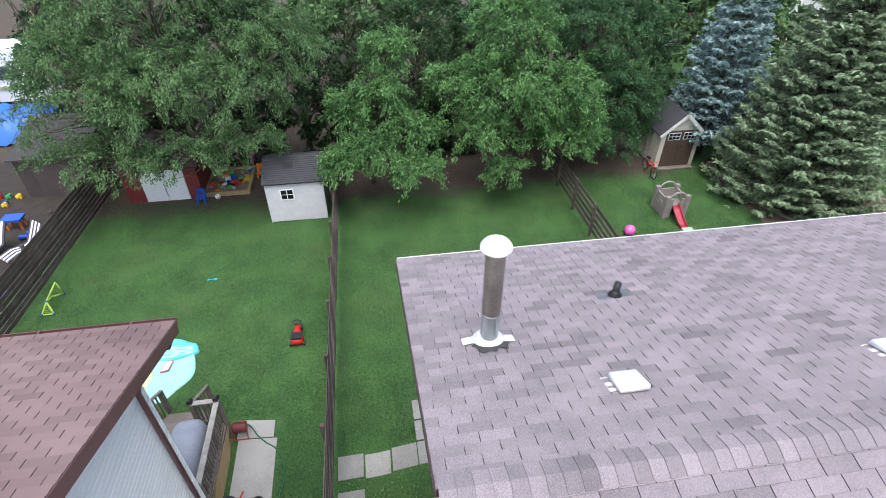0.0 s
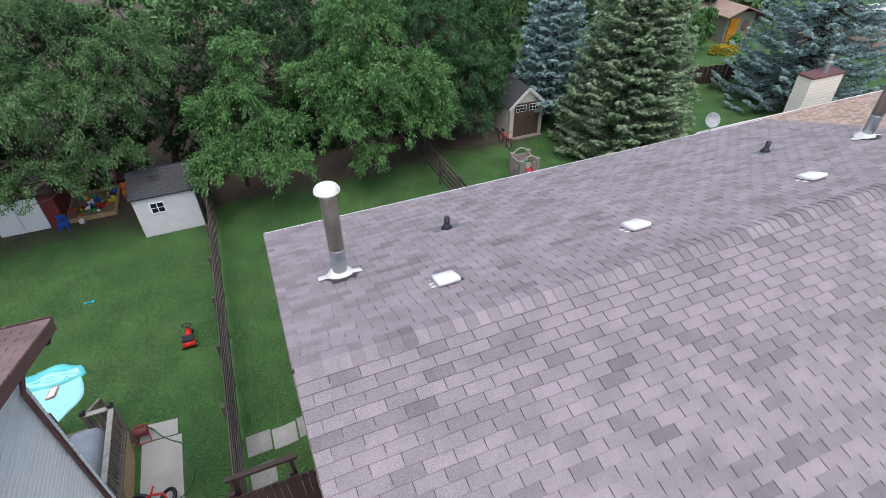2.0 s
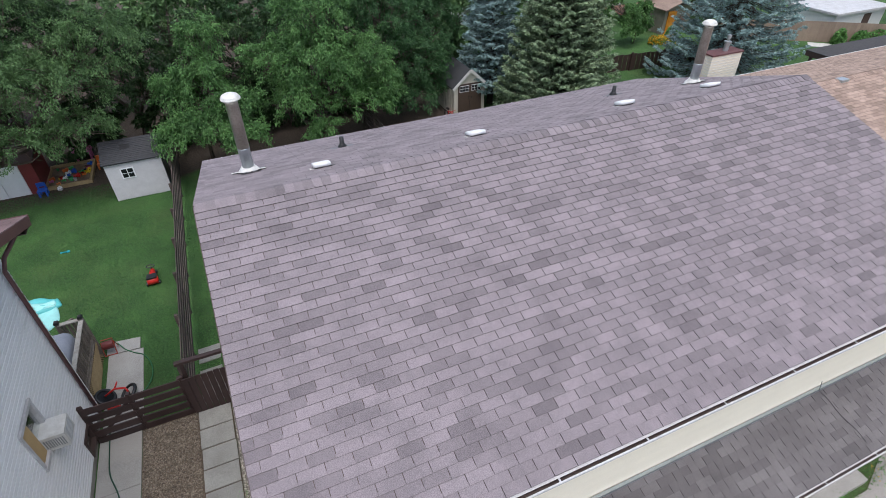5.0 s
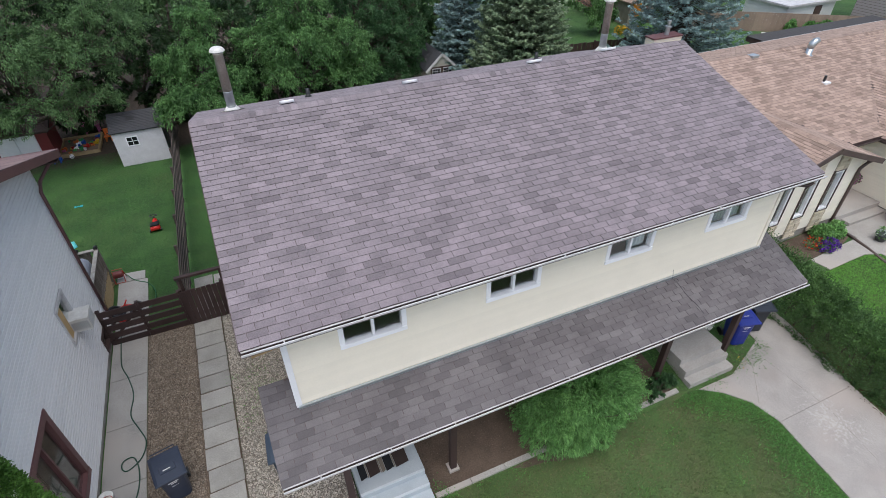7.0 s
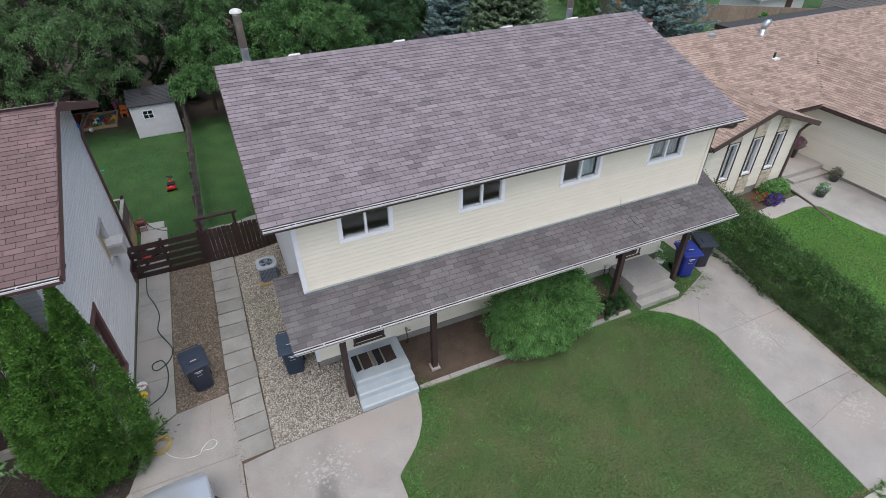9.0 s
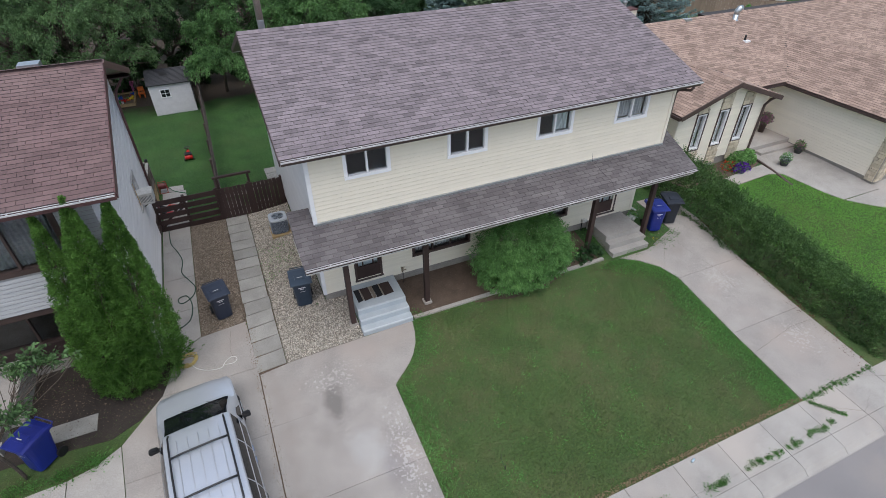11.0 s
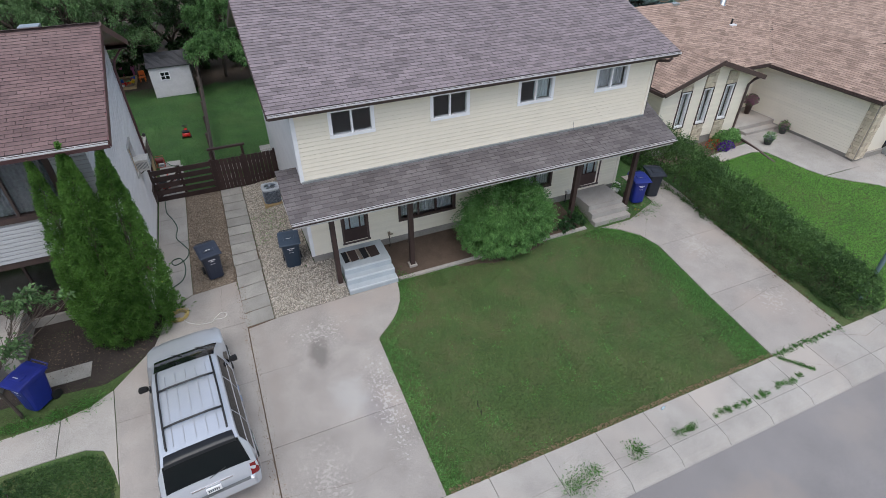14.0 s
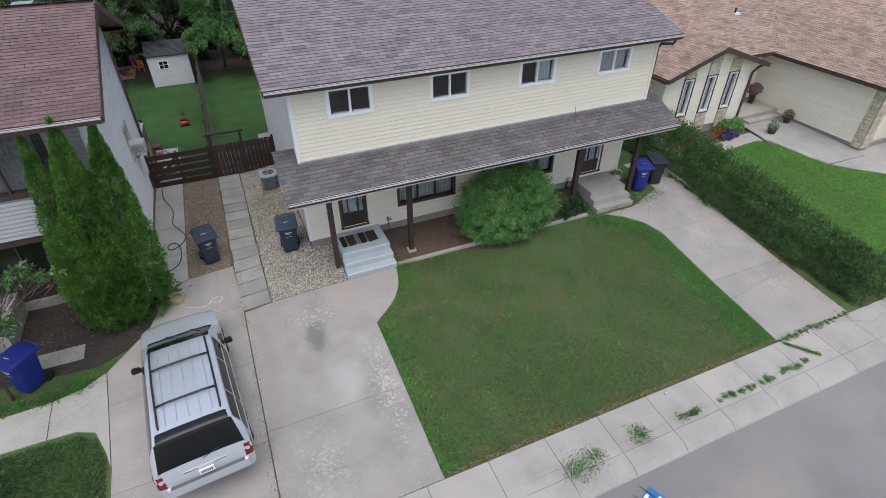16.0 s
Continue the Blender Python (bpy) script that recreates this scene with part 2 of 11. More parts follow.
def plain(name, col, rough=0.45, metal=0.0):
    return mat(name, col, tuple(c * 0.82 for c in col), rough=rough, metal=metal, scale=5, fine=60, bump=0.04)


def ground_material():
    """Grass with a worn, bare belt under the back trees, its soil darkened as their shade, and paler, drier patches on
    the front lawn.
    """
    m = mat("lawn_grass", (0.058, 0.140, 0.031), (0.022, 0.060, 0.014), rough=0.95, scale=1.0, fine=24, bump=0.9, dist=0.03, mix=0.66, lo=0.40, hi=0.60)
    t = m.node_tree
    n, l = t.nodes, t.links
    b = n["Principled BSDF"]
    green = b.inputs["Base Color"].links[0].from_socket
    geo = n.new("ShaderNodeNewGeometry")
    sep = n.new("ShaderNodeSeparateXYZ")
    l.new(geo.outputs["Position"], sep.inputs[0])
    wob = n.new("ShaderNodeTexNoise")
    wob.inputs["Scale"].default_value, wob.inputs["Detail"].default_value = 0.55, 6
    l.new(geo.outputs["Position"], wob.inputs["Vector"])

    def ramp_of(value, a, bb, wobble):
        s = n.new("ShaderNodeMath")
        s.operation = "MULTIPLY_ADD"
        l.new(wob.outputs["Fac"], s.inputs[0])
        s.inputs[1].default_value = wobble
        l.new(value, s.inputs[2])
        r = n.new("ShaderNodeMapRange")
        r.inputs["From Min"].default_value, r.inputs["From Max"].default_value = a, bb
        l.new(s.outputs[0], r.inputs["Value"])
        return r.outputs["Result"]

    def over(fac, base, colour, strength=1.0):
        k = n.new("ShaderNodeMath")
        k.operation = "MULTIPLY"
        l.new(fac, k.inputs[0])
        k.inputs[1].default_value = strength
        x = n.new("ShaderNodeMix")
        x.data_type = "RGBA"
        l.new(k.outputs[0], x.inputs["Factor"])
        l.new(base, x.inputs["A"])
        if isinstance(colour, tuple):
            x.inputs["B"].default_value = (*colour, 1)
        else:
            l.new(colour, x.inputs["B"])
        return x.outputs["Result"]

    dry = n.new("ShaderNodeTexNoise")
    dry.inputs["Scale"].default_value, dry.inputs["Detail"].default_value = 0.45, 8
    l.new(geo.outputs["Position"], dry.inputs["Vector"])
    dryr = n.new("ShaderNodeMapRange")
    dryr.inputs["From Min"].default_value, dryr.inputs["From Max"].default_value = 0.47, 0.66
    l.new(dry.outputs["Fac"], dryr.inputs["Value"])
    out = over(dryr.outputs["Result"], green, (0.105, 0.145, 0.045), 0.28)
    neg = n.new("ShaderNodeMath")
    neg.operation = "MULTIPLY"
    l.new(sep.outputs["Y"], neg.inputs[0])
    neg.inputs[1].default_value = -1.0
    front = ramp_of(neg.outputs[0], 0.6, 2.2, 1.5)
    out = over(front, out, (0.076, 0.106, 0.034), 0.45)
    # thin, brown places before the porch
    thin = n.new("ShaderNodeTexNoise")
    thin.inputs["Scale"].default_value, thin.inputs["Detail"].default_value = 0.9, 10
    l.new(geo.outputs["Position"], thin.inputs["Vector"])
    thr = n.new("ShaderNodeMapRange")
    thr.inputs["From Min"].default_value, thr.inputs["From Max"].default_value = 0.44, 0.66
    l.new(thin.outputs["Fac"], thr.inputs["Value"])
    zone = n.new("ShaderNodeMath")
    zone.operation = "MULTIPLY"
    l.new(thr.outputs["Result"], zone.inputs[0])
    l.new(front, zone.inputs[1])
    out = over(zone.outputs[0], out, (0.115, 0.104, 0.050), 0.46)
    soil = n.new("ShaderNodeTexNoise")
    soil.inputs["Scale"].default_value, soil.inputs["Detail"].default_value = 14, 8
    l.new(geo.outputs["Position"], soil.inputs["Vector"])
    # both soil tones are lowered to carry the shade under the trees
    sr = n.new("ShaderNodeValToRGB")
    sr.color_ramp.elements[0].color, sr.color_ramp.elements[1].color = (0.036, 0.026, 0.019, 1), (0.110, 0.080, 0.057, 1)
    sr.color_ramp.elements[0].position, sr.color_ramp.elements[1].position = 0.35, 0.68
    l.new(soil.outputs["Fac"], sr.inputs["Fac"])
    bare = ramp_of(sep.outputs["Y"], 22.8, 23.6, 3.4)
    flipx = n.new("ShaderNodeMath")
    flipx.operation = "MULTIPLY"
    l.new(sep.outputs["X"], flipx.inputs[0])
    flipx.inputs[1].default_value = -1.0
    both = n.new("ShaderNodeMath")
    both.operation = "MULTIPLY"
    l.new(bare, both.inputs[0])
    l.new(ramp_of(flipx.outputs[0], -13.0, -11.5, 1.5), both.inputs[1])
    out = over(both.outputs[0], out, sr.outputs["Color"])
    l.new(out, b.inputs["Base Color"])
    return m


GROUND = ground_material()

# ---- building helpers ----
BASE = {}
V = Vector


def thing(name, loc, label, category, group="", kind=""):
    e = new(name)
    e.location = loc
    e.empty_display_size = 0.2
    BASE[e.name] = V(loc)
    return tagged(e, label, category, group, kind)


def part(name, bm, material, parent=None, label="", smooth=False, bevel=0.0, kind=""):
    """Links a bmesh, given in world metres, as one mesh object under a thing or a part."""
    if bevel:
        edges = [e for e in bm.edges if len(e.link_faces) == 2 and e.calc_face_angle(0) > 0.6]
        bmesh.ops.bevel(bm, geom=edges, offset=bevel, segments=2, affect="EDGES", clamp_overlap=True)
    me = bpy.data.meshes.new(name)
    bm.to_mesh(me)
    bm.free()
    me.materials.append(material)
    if smooth:
        me.shade_smooth()
    return hang(name, me, parent, label, kind)


def hang(name, me, parent=None, label="", kind=""):
    ob = new(name, me)
    if parent is not None:
        ob.parent = parent
        if parent.name in BASE:
            ob.matrix_parent_inverse = Matrix.Translation(-BASE[parent.name])
    return tagged(ob, label, "", "", kind)


def solid(name, bm, material, label, category, kind="", smooth=False, bevel=0.0, group=""):
    return tagged(part(name, bm, material, None, label, smooth, bevel, kind), label, category, group, kind)


def B():
    return bmesh.new()


def hexa(bm, c):
    """A box from eight corners: four below, four above, both anticlockwise."""
    v = [bm.verts.new(p) for p in c]
    for f in ((3, 2, 1, 0), (4, 5, 6, 7), (0, 1, 5, 4), (1, 2, 6, 5), (2, 3, 7, 6), (3, 0, 4, 7)):
        bm.faces.new([v[i] for i in f])
    return v


def box(bm, x0, y0, z0, x1, y1, z1):
    return hexa(bm, [(x0, y0, z0), (x1, y0, z0), (x1, y1, z0), (x0, y1, z0), (x0, y0, z1), (x1, y0, z1), (x1, y1, z1), (x0, y1, z1)])


def beam(bm, a, b, w, h, up=(0, 0, 1)):
    """A straight bar from a to b, w wide and h high."""
    a, b = V(a), V(b)
    d = (b - a).normalized()
    s = d.cross(V(up))
    s = (s if s.length > 1e-4 else d.cross(V((1, 0, 0)))).normalized() * w / 2
    u = s.cross(d).normalized() * h / 2
    return hexa(bm, [a - s - u, a + s - u, b + s - u, b - s - u, a - s + u, a + s + u, b + s + u, b - s + u])


def tube(bm, pts, radii, n=8, cap=True):
    """A round tube along pts; radii: one number or one for each point."""
    pts = [V(p) for p in pts]
    if not hasattr(radii, "__len__"):
        radii = [radii] * len(pts)
    rings, side = [], None
    for i, p in enumerate(pts):
        d = (pts[min(i + 1, len(pts) - 1)] - pts[max(i - 1, 0)]).normalized()
        if side is None:
            side = d.orthogonal().normalized()
        side = (side - d * side.dot(d)).normalized()
        up = d.cross(side)
        rings.append([bm.verts.new(p + (side * math.cos(k * math.tau / n) + up * math.sin(k * math.tau / n)) * radii[i]) for k in range(n)])
    for r, q in zip(rings, rings[1:]):
        for k in range(n):
            bm.faces.new((r[k], r[(k + 1) % n], q[(k + 1) % n], q[k]))
    if cap:
        bm.faces.new(rings[0][::-1])
        bm.faces.new(rings[-1])
    return rings


def lathe(bm, base, profile, n=20):
    """Turns (radius, height) pairs round an upright axis at base."""
    tube(bm, [V(base) + V((0, 0, h)) for _, h in profile], [max(r, 1e-4) for r, _ in profile], n)


def extrude(bm, outline, vec):
    """A prism: a closed outline of points swept along vec."""
    a = [bm.verts.new(p) for p in outline]
    b = [bm.verts.new(V(p) + V(vec)) for p in outline]
    k = len(a)
    bm.faces.new(a[::-1])
    bm.faces.new(b)
    for i in range(k):
        bm.faces.new((a[i], a[(i + 1) % k], b[(i + 1) % k], b[i]))
    bmesh.ops.recalc_face_normals(bm, faces=bm.faces[:])


def bulk(name, verts, faces, material, parent=None, label="", kind="", smooth=False, edge=None):
    me = bpy.data.meshes.new(name)
    verts, faces = np.asarray(verts, np.float32), np.asarray(faces, np.int32)
    k = faces.shape[1]
    me.vertices.add(len(verts))
    me.vertices.foreach_set("co", verts.ravel())
    me.loops.add(faces.size)
    me.loops.foreach_set("vertex_index", faces.ravel())
    me.polygons.add(len(faces))
    me.polygons.foreach_set("loop_start", np.arange(0, faces.size, k, dtype=np.int32))
    me.update(calc_edges=True)
    me.materials.append(material)
    me.shade_smooth() if smooth else me.shade_flat()
    if edge:
        me.materials.append(edge[0])
        me.polygons.foreach_set("material_index", np.asarray(edge[1], np.int32))
    return hang(name, me, parent, label, kind)


# ---- the lie of the land ----
GY = [-60, -9.62, -9.5, -9.36, -8.0, -3.0, -1.0, 0.7, 7, 12, 20, 60]
GZ = [-0.60, -0.56, -0.55, -0.43, -0.36, 0.0, 0.16, 0.22, 0.12, 0.14, 0.08, 0.08]


def height(x, y):
    z = np.interp(y, GY, GZ)
    dx, dy = max(-x, 0, x - 12.2), max(0.75 - y, 0, y - 9.55)
    z += 0.20 * max(0.0, 1 - math.hypot(dx, dy) / 1.4)
    z -= 0.10 * min(1, max(0, (-1.4 - x) / 1.0)) * min(1, max(0, (3 - abs(y)) / 2))
    return z + 0.25 * min(1, max(0, (x - 17.0) / 3.0)) * min(1, max(0, (y + 8) / 5))


def heights(x, y):
    z = np.interp(y, GY, GZ)
    dx = np.maximum(np.maximum(-x, 0), x - 12.2)
    dy = np.maximum(np.maximum(0.75 - y, 0), y - 9.55)
    z = z + 0.20 * np.maximum(0.0, 1 - np.hypot(dx, dy) / 1.4)
    z = z - 0.10 * np.clip((-1.4 - x) / 1.0, 0, 1) * np.clip((3 - np.abs(y)) / 2, 0, 1)
    return z + 0.25 * np.clip((x - 17.0) / 3.0, 0, 1) * np.clip((y + 8) / 5, 0, 1)


def sheet(name, outline, lift, material, parent=None, label="", step=0.5, thick=0.08, kind=""):
    """A slab with a closed outline (x, y), draped on the ground."""
    bm = B()
    bm.faces.new([bm.verts.new((x, y, 0)) for x, y in outline])
    xs, ys = [p[0] for p in outline], [p[1] for p in outline]
    for axis, lo, hi in ((0, min(xs), max(xs)), (1, min(ys), max(ys))):
        k = math.ceil(lo / step) * step
        while k < hi:
            co, no = V((0, 0, 0)), V((0, 0, 0))
            co[axis], no[axis] = k, 1
            bmesh.ops.bisect_plane(bm, geom=bm.verts[:] + bm.edges[:] + bm.faces[:], plane_co=co, plane_no=no)
            k += step
    bmesh.ops.recalc_face_normals(bm, faces=bm.faces[:])
    if bm.faces[:][0].normal.z < 0:
        bmesh.ops.reverse_faces(bm, faces=bm.faces[:])
    top = bm.faces[:]
    for v in bm.verts:
        v.co.z = height(v.co.x, v.co.y) + lift
    low = bmesh.ops.extrude_face_region(bm, geom=top, use_keep_orig=True)
    moved = [e for e in low["geom"] if isinstance(e, bmesh.types.BMVert)]
    for v in moved:
        v.co.z -= thick
    for f in [e for e in low["geom"] if isinstance(e, bmesh.types.BMFace)]:
        f.normal_flip()
    ob = part(name, bm, material, parent, label, kind=kind)
    return ob


def ground():
    ax = sorted(set([round(v, 2) for v in np.arange(-16, 28.1, 0.5)] + [-200, -120, -70, -40, -25, -20, 34, 45, 70, 120, 200]))
    ay = sorted(set([round(v, 2) for v in np.arange(-9, 30.1, 0.5)] + [-9.62, -9.5, -9.36, -120, -60, -30, -20, -14, -11, 36, 45, 70, 120, 200]))
    verts = [(x, y, height(x, y)) for y in ay for x in ax]
    w = len(ax)
    faces = [(j * w + i, j * w + i + 1, (j + 1) * w + i + 1, (j + 1) * w + i) for j in range(len(ay) - 1) for i in range(w - 1)]
    return tagged(bulk("ground", verts, faces, GROUND, None, "mown green lawn ground with bare soil under trees", "structure", True), "", "ground")


ground()

# ---- houses: shared builders ----
def tab_mesh(name, w, ln, material, thick=0.018):
    """One shingle tab: x along the eave, y up the slope, z out of the roof; the butt edge is thick."""
    bm = B()
    g = 0.005
    hexa(bm, [(g, 0, 0), (w - g, 0, 0), (w - g, ln, 0), (g, ln, 0), (g, 0, thick), (w - g, 0, thick), (w - g, ln, 0.002), (g, ln, 0.002)])
    me = bpy.data.meshes.new(name)
    bm.to_mesh(me)
    bm.free()
    me.materials.append(material)
    me.materials.append(EDGE_TAN if material == SHINGLE_TAN else SHINGLE_EDGE)
    me.polygons.foreach_set("material_index", np.array([0, 0, 1, 1, 1, 1], np.int32))
    return me


def shingles(parent, origin, u, v, width, length, material, expo=0.143, tab=0.333, inside=None, near=None, seed=1, lift=0.004):
    """Lays shingle tabs on a roof plane. origin: the eave's end; u along the eave, v up the slope.
    inside(s, t): keeps a tab; near(s, t): makes it an object of its own, the rest is joined."""
    rnd = random.Random(seed)
    u, v = V(u).normalized(), V(v).normalized()
    nrm = u.cross(v).normalized()
    if nrm.z < 0:
        origin, u, nrm = V(origin) + u * width, -u, -nrm
        keep_in, keep_near = inside, near
        inside = keep_in and (lambda s, t: keep_in(width - s, t))
        near = keep_near and (lambda s, t: keep_near(width - s, t))
    me = tab_mesh("shingle", tab, expo * 1.35, material)
    lv = np.array([p.co[:] for p in me.vertices])
    quads = np.array([(4, 5, 6, 7), (0, 1, 5, 4), (1, 2, 6, 5), (3, 0, 4, 7)])
    verts, faces, cnt, singles = [], [], 0, 0
    rows = int(length / expo + 0.99)
    for r in range(rows):
        t = r * expo
        off = -tab * ((r % 2) * 0.5 + (r // 2 % 3) * 0.045)
        s = off
        while s < width:
            w = min(tab, width - s) if s >= 0 else tab + s
            s0 = max(s, 0.0)
            ln = min(expo * 1.35, length - t)
            if w > 0.03 and (inside is None or inside(s0 + w / 2, t + expo / 2)):
                jit = rnd.uniform(-0.003, 0.003)
                base = V(origin) + u * s0 + v * (t + jit) + nrm * lift
                m = Matrix((u, v, nrm)).transposed().to_4x4()
                m.translation = base
                if near and singles < 300 and w == tab and ln > expo * 1.3 and near(s0, t):
                    ob = hang("shingle", me, parent)
                    ob.matrix_basis = m
                    singles += 1
                else:
                    p = lv * np.array([w / tab, ln / (expo * 1.35), 1.0])
                    verts.append(p @ np.array([u, v, nrm]) + np.array(base))
                    faces.append(quads + cnt * 8)
                    cnt += 1
            s += tab
    if cnt:
        bulk("shingle_field", np.concatenate(verts), np.concatenate(faces), material, parent, "overlapping asphalt shingle tabs", "stuff", edge=(EDGE_TAN if material == SHINGLE_TAN else SHINGLE_EDGE, [0, 1, 1, 1] * cnt))


def ridge_caps(parent, a, b, slope, material, expo=0.15, half=0.16):
    """Bent cap shingles along a ridge from a to b; slope: fall per metre on both sides."""
    a, b = V(a), V(b)
    d = (b - a).normalized()
    s = d.cross(V((0, 0, 1))).normalized()
    bm = B()
    rings = []
    for y in (0.0, expo * 1.6):
        lift = 0.030 if y == 0 else 0.012
        prof = [(-half, -half * slope), (-half * 0.45, -half * 0.40 * slope + 0.004), (0, 0.006), (half * 0.45, -half * 0.40 * slope + 0.004), (half, -half * slope)]
        rings.append([[bm.verts.new((q, y, z + lift - e)) for q, z in prof] for e in (0, 0.010)])
    (t0, b0), (t1, b1) = rings
    for i in range(4):
        bm.faces.new((t0[i], t0[i + 1], t1[i + 1], t1[i]))
        bm.faces.new((b0[i + 1], b0[i], t0[i], t0[i + 1])[::-1])
    bm.faces.new((t0[0], t1[0], b1[0], b0[0]))
    bm.faces.new((t0[4], b0[4], b1[4], t1[4]))
    bmesh.ops.recalc_face_normals(bm, faces=bm.faces[:])
    me = bpy.data.meshes.new("ridge_cap")
    bm.to_mesh(me)
    bm.free()
    me.materials.append(material)
    for i in range(int((b - a).length / expo)):
        ob = hang("ridge_cap", me, parent)
        m = Matrix((s, d, s.cross(d))).transposed().to_4x4()
        m.translation = a + d * (i * expo)
        ob.matrix_basis = m


def cut(lo, hi, holes):
    """The stretches of lo..hi that the holes (a, b) leave."""
    spans, at = [], lo
    for a, b in sorted(holes):
        if a > at:
            spans.append((at, min(a, hi)))
        at = max(at, b)
    if at < hi:
        spans.append((at, hi))
    return [(a, b) for a, b in spans if b - a > 0.01]


def siding_wall(parent, name, o, u, length, z0, z1, holes, material, core, lap=0.2, thick=0.14, label="", top=None, n=None, open_lap=False):
    """A wall with lapped siding boards. o: lower outer corner (x, y); u: direction (x, y) along it; n: outward (x, y).
    holes: (s0, s1, z0, z1); top(s): height of a sloping top."""
    u, n = V((*u, 0)), V((*n, 0))
    o = V((*o, 0))

    def at(s, out, z):
        return o + u * s + n * out + V((0, 0, z))

    cuts = sorted({0, length, *[h[0] for h in holes], *[h[1] for h in holes]})
    bm = B()
    for a, b in zip(cuts, cuts[1:]):
        mid = (a + b) / 2
        for p, q in cut(z0, z1, [(h[2], h[3]) for h in holes if h[0] < mid < h[1]]):
            hexa(bm, [at(a, 0, p), at(b, 0, p), at(b, -thick, p), at(a, -thick, p), at(a, 0, q), at(b, 0, q), at(b, -thick, q), at(a, -thick, q)])
    if top:
        ks = [i * length / 24 for i in range(25)]
        for a, b in zip(ks, ks[1:]):
            hexa(bm, [at(a, 0, z1), at(b, 0, z1), at(b, -thick, z1), at(a, -thick, z1), at(a, 0, top(a)), at(b, 0, top(b)), at(b, -thick, top(b)), at(a, -thick, top(a))])
    bmesh.ops.recalc_face_normals(bm, faces=bm.faces[:])
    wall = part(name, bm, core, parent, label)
    z = z0
    zmax = max([z1] + ([top(i * length / 24) for i in range(25)] if top else []))
    while z < zmax - 0.02:
        zt = min(z + lap, zmax)
        lo, hi = 0.0, length
        if top:
            okay = [i * length / 200 for i in range(201) if top(i * length / 200) > z + lap * 0.5]
            if not okay:
                break
            lo, hi = okay[0], okay[-1]
        for a, b in cut(lo, hi, [(h[0], h[1]) for h in holes if h[2] < zt - 0.03 and h[3] > z + 0.03]):
            bm = B()
            zt2 = zt + 0.015
            if top:
                zt2 = min(zt2, max(z + 0.02, zt2))
            # boards stop short, so the core's colour draws a shadow line under each lap
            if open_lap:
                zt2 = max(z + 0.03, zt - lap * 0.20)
            g0, g1 = max(z + 0.02, zt2 - lap * 0.20), max(z + 0.025, zt2 - lap * 0.16)
            extrude(bm, [at(a, q, w) for q, w in ((0.003, z), (0.024, z), (0.016, g0), (0.006, g1), (0.006, zt2), (0.003, zt2))], u * (b - a))
            bmesh.ops.recalc_face_normals(bm, faces=bm.faces[:])
            part("siding_board", bm, material, wall)
        z += lap
    return wall


def window(parent, o, u, n, w, z0, z1, frame_mat, panes=2, name="window", fw=0.06, deep=0.10, curtain=None, label="", rails=(), rim=0.03):
    """A framed window set in a wall opening: o (x, y) is one lower corner on the wall's face."""
    u, n, o = V((*u, 0)), V((*n, 0)), V((*o, 0))

    def slab(bm, s0, s1, a, b, out0, out1):
        c = [o + u * s + n * q + V((0, 0, z)) for z in (a, b) for s, q in ((s0, out1), (s1, out1), (s1, out0), (s0, out0))]
        hexa(bm, c)
        bmesh.ops.recalc_face_normals(bm, faces=bm.faces[:])

    bm = B()
    slab(bm, -rim, w + rim, z0 - rim, z0 + fw, -deep, 0.055)
    slab(bm, -rim, w + rim, z1 - fw, z1 + 0.03, -deep, 0.05)
    slab(bm, -rim, fw, z0 + fw, z1 - fw, -deep, 0.04)
    slab(bm, w - fw, w + rim, z0 + fw, z1 - fw, -deep, 0.04)
    win = part(name, bm, frame_mat, parent, label, bevel=0.006)
    k = (w - 2 * fw) / panes
    for i in range(panes):
        a, b = fw + i * k, fw + (i + 1) * k
        if i:
            bm = B()
            slab(bm, a - 0.028, a + 0.028, z0 + fw, z1 - fw, -deep * 0.8, 0.022)
            part("mullion", bm, frame_mat, win, bevel=0.004)
        bm = B()
        slab(bm, a + (0.028 if i else 0), b - (0.028 if i < panes - 1 else 0), z0 + fw, z1 - fw, -0.050 - 0.01 * i, -0.044 - 0.01 * i)
        pane = part("pane", bm, GLASS, win)
        pane.visible_shadow = False
        if curtain and curtain[0] <= i < curtain[1]:
            bm = B()
            pts = []
            for j in range(41):
                s = a + (b - a) * j / 40
                pts.append(o + u * s - n * (0.16 + 0.018 * math.sin(s * 60)))
            rows = [[bm.verts.new(p + V((0, 0, z))) for p in pts] for z in (z0 + fw, z1 - fw)]
            for j in range(40):
                bm.faces.new((rows[0][j], rows[0][j + 1], rows[1][j + 1], rows[1][j]))
            part("curtain", bm, curtain[2], win, "drawn pale curtain behind glass", smooth=True)
    return win


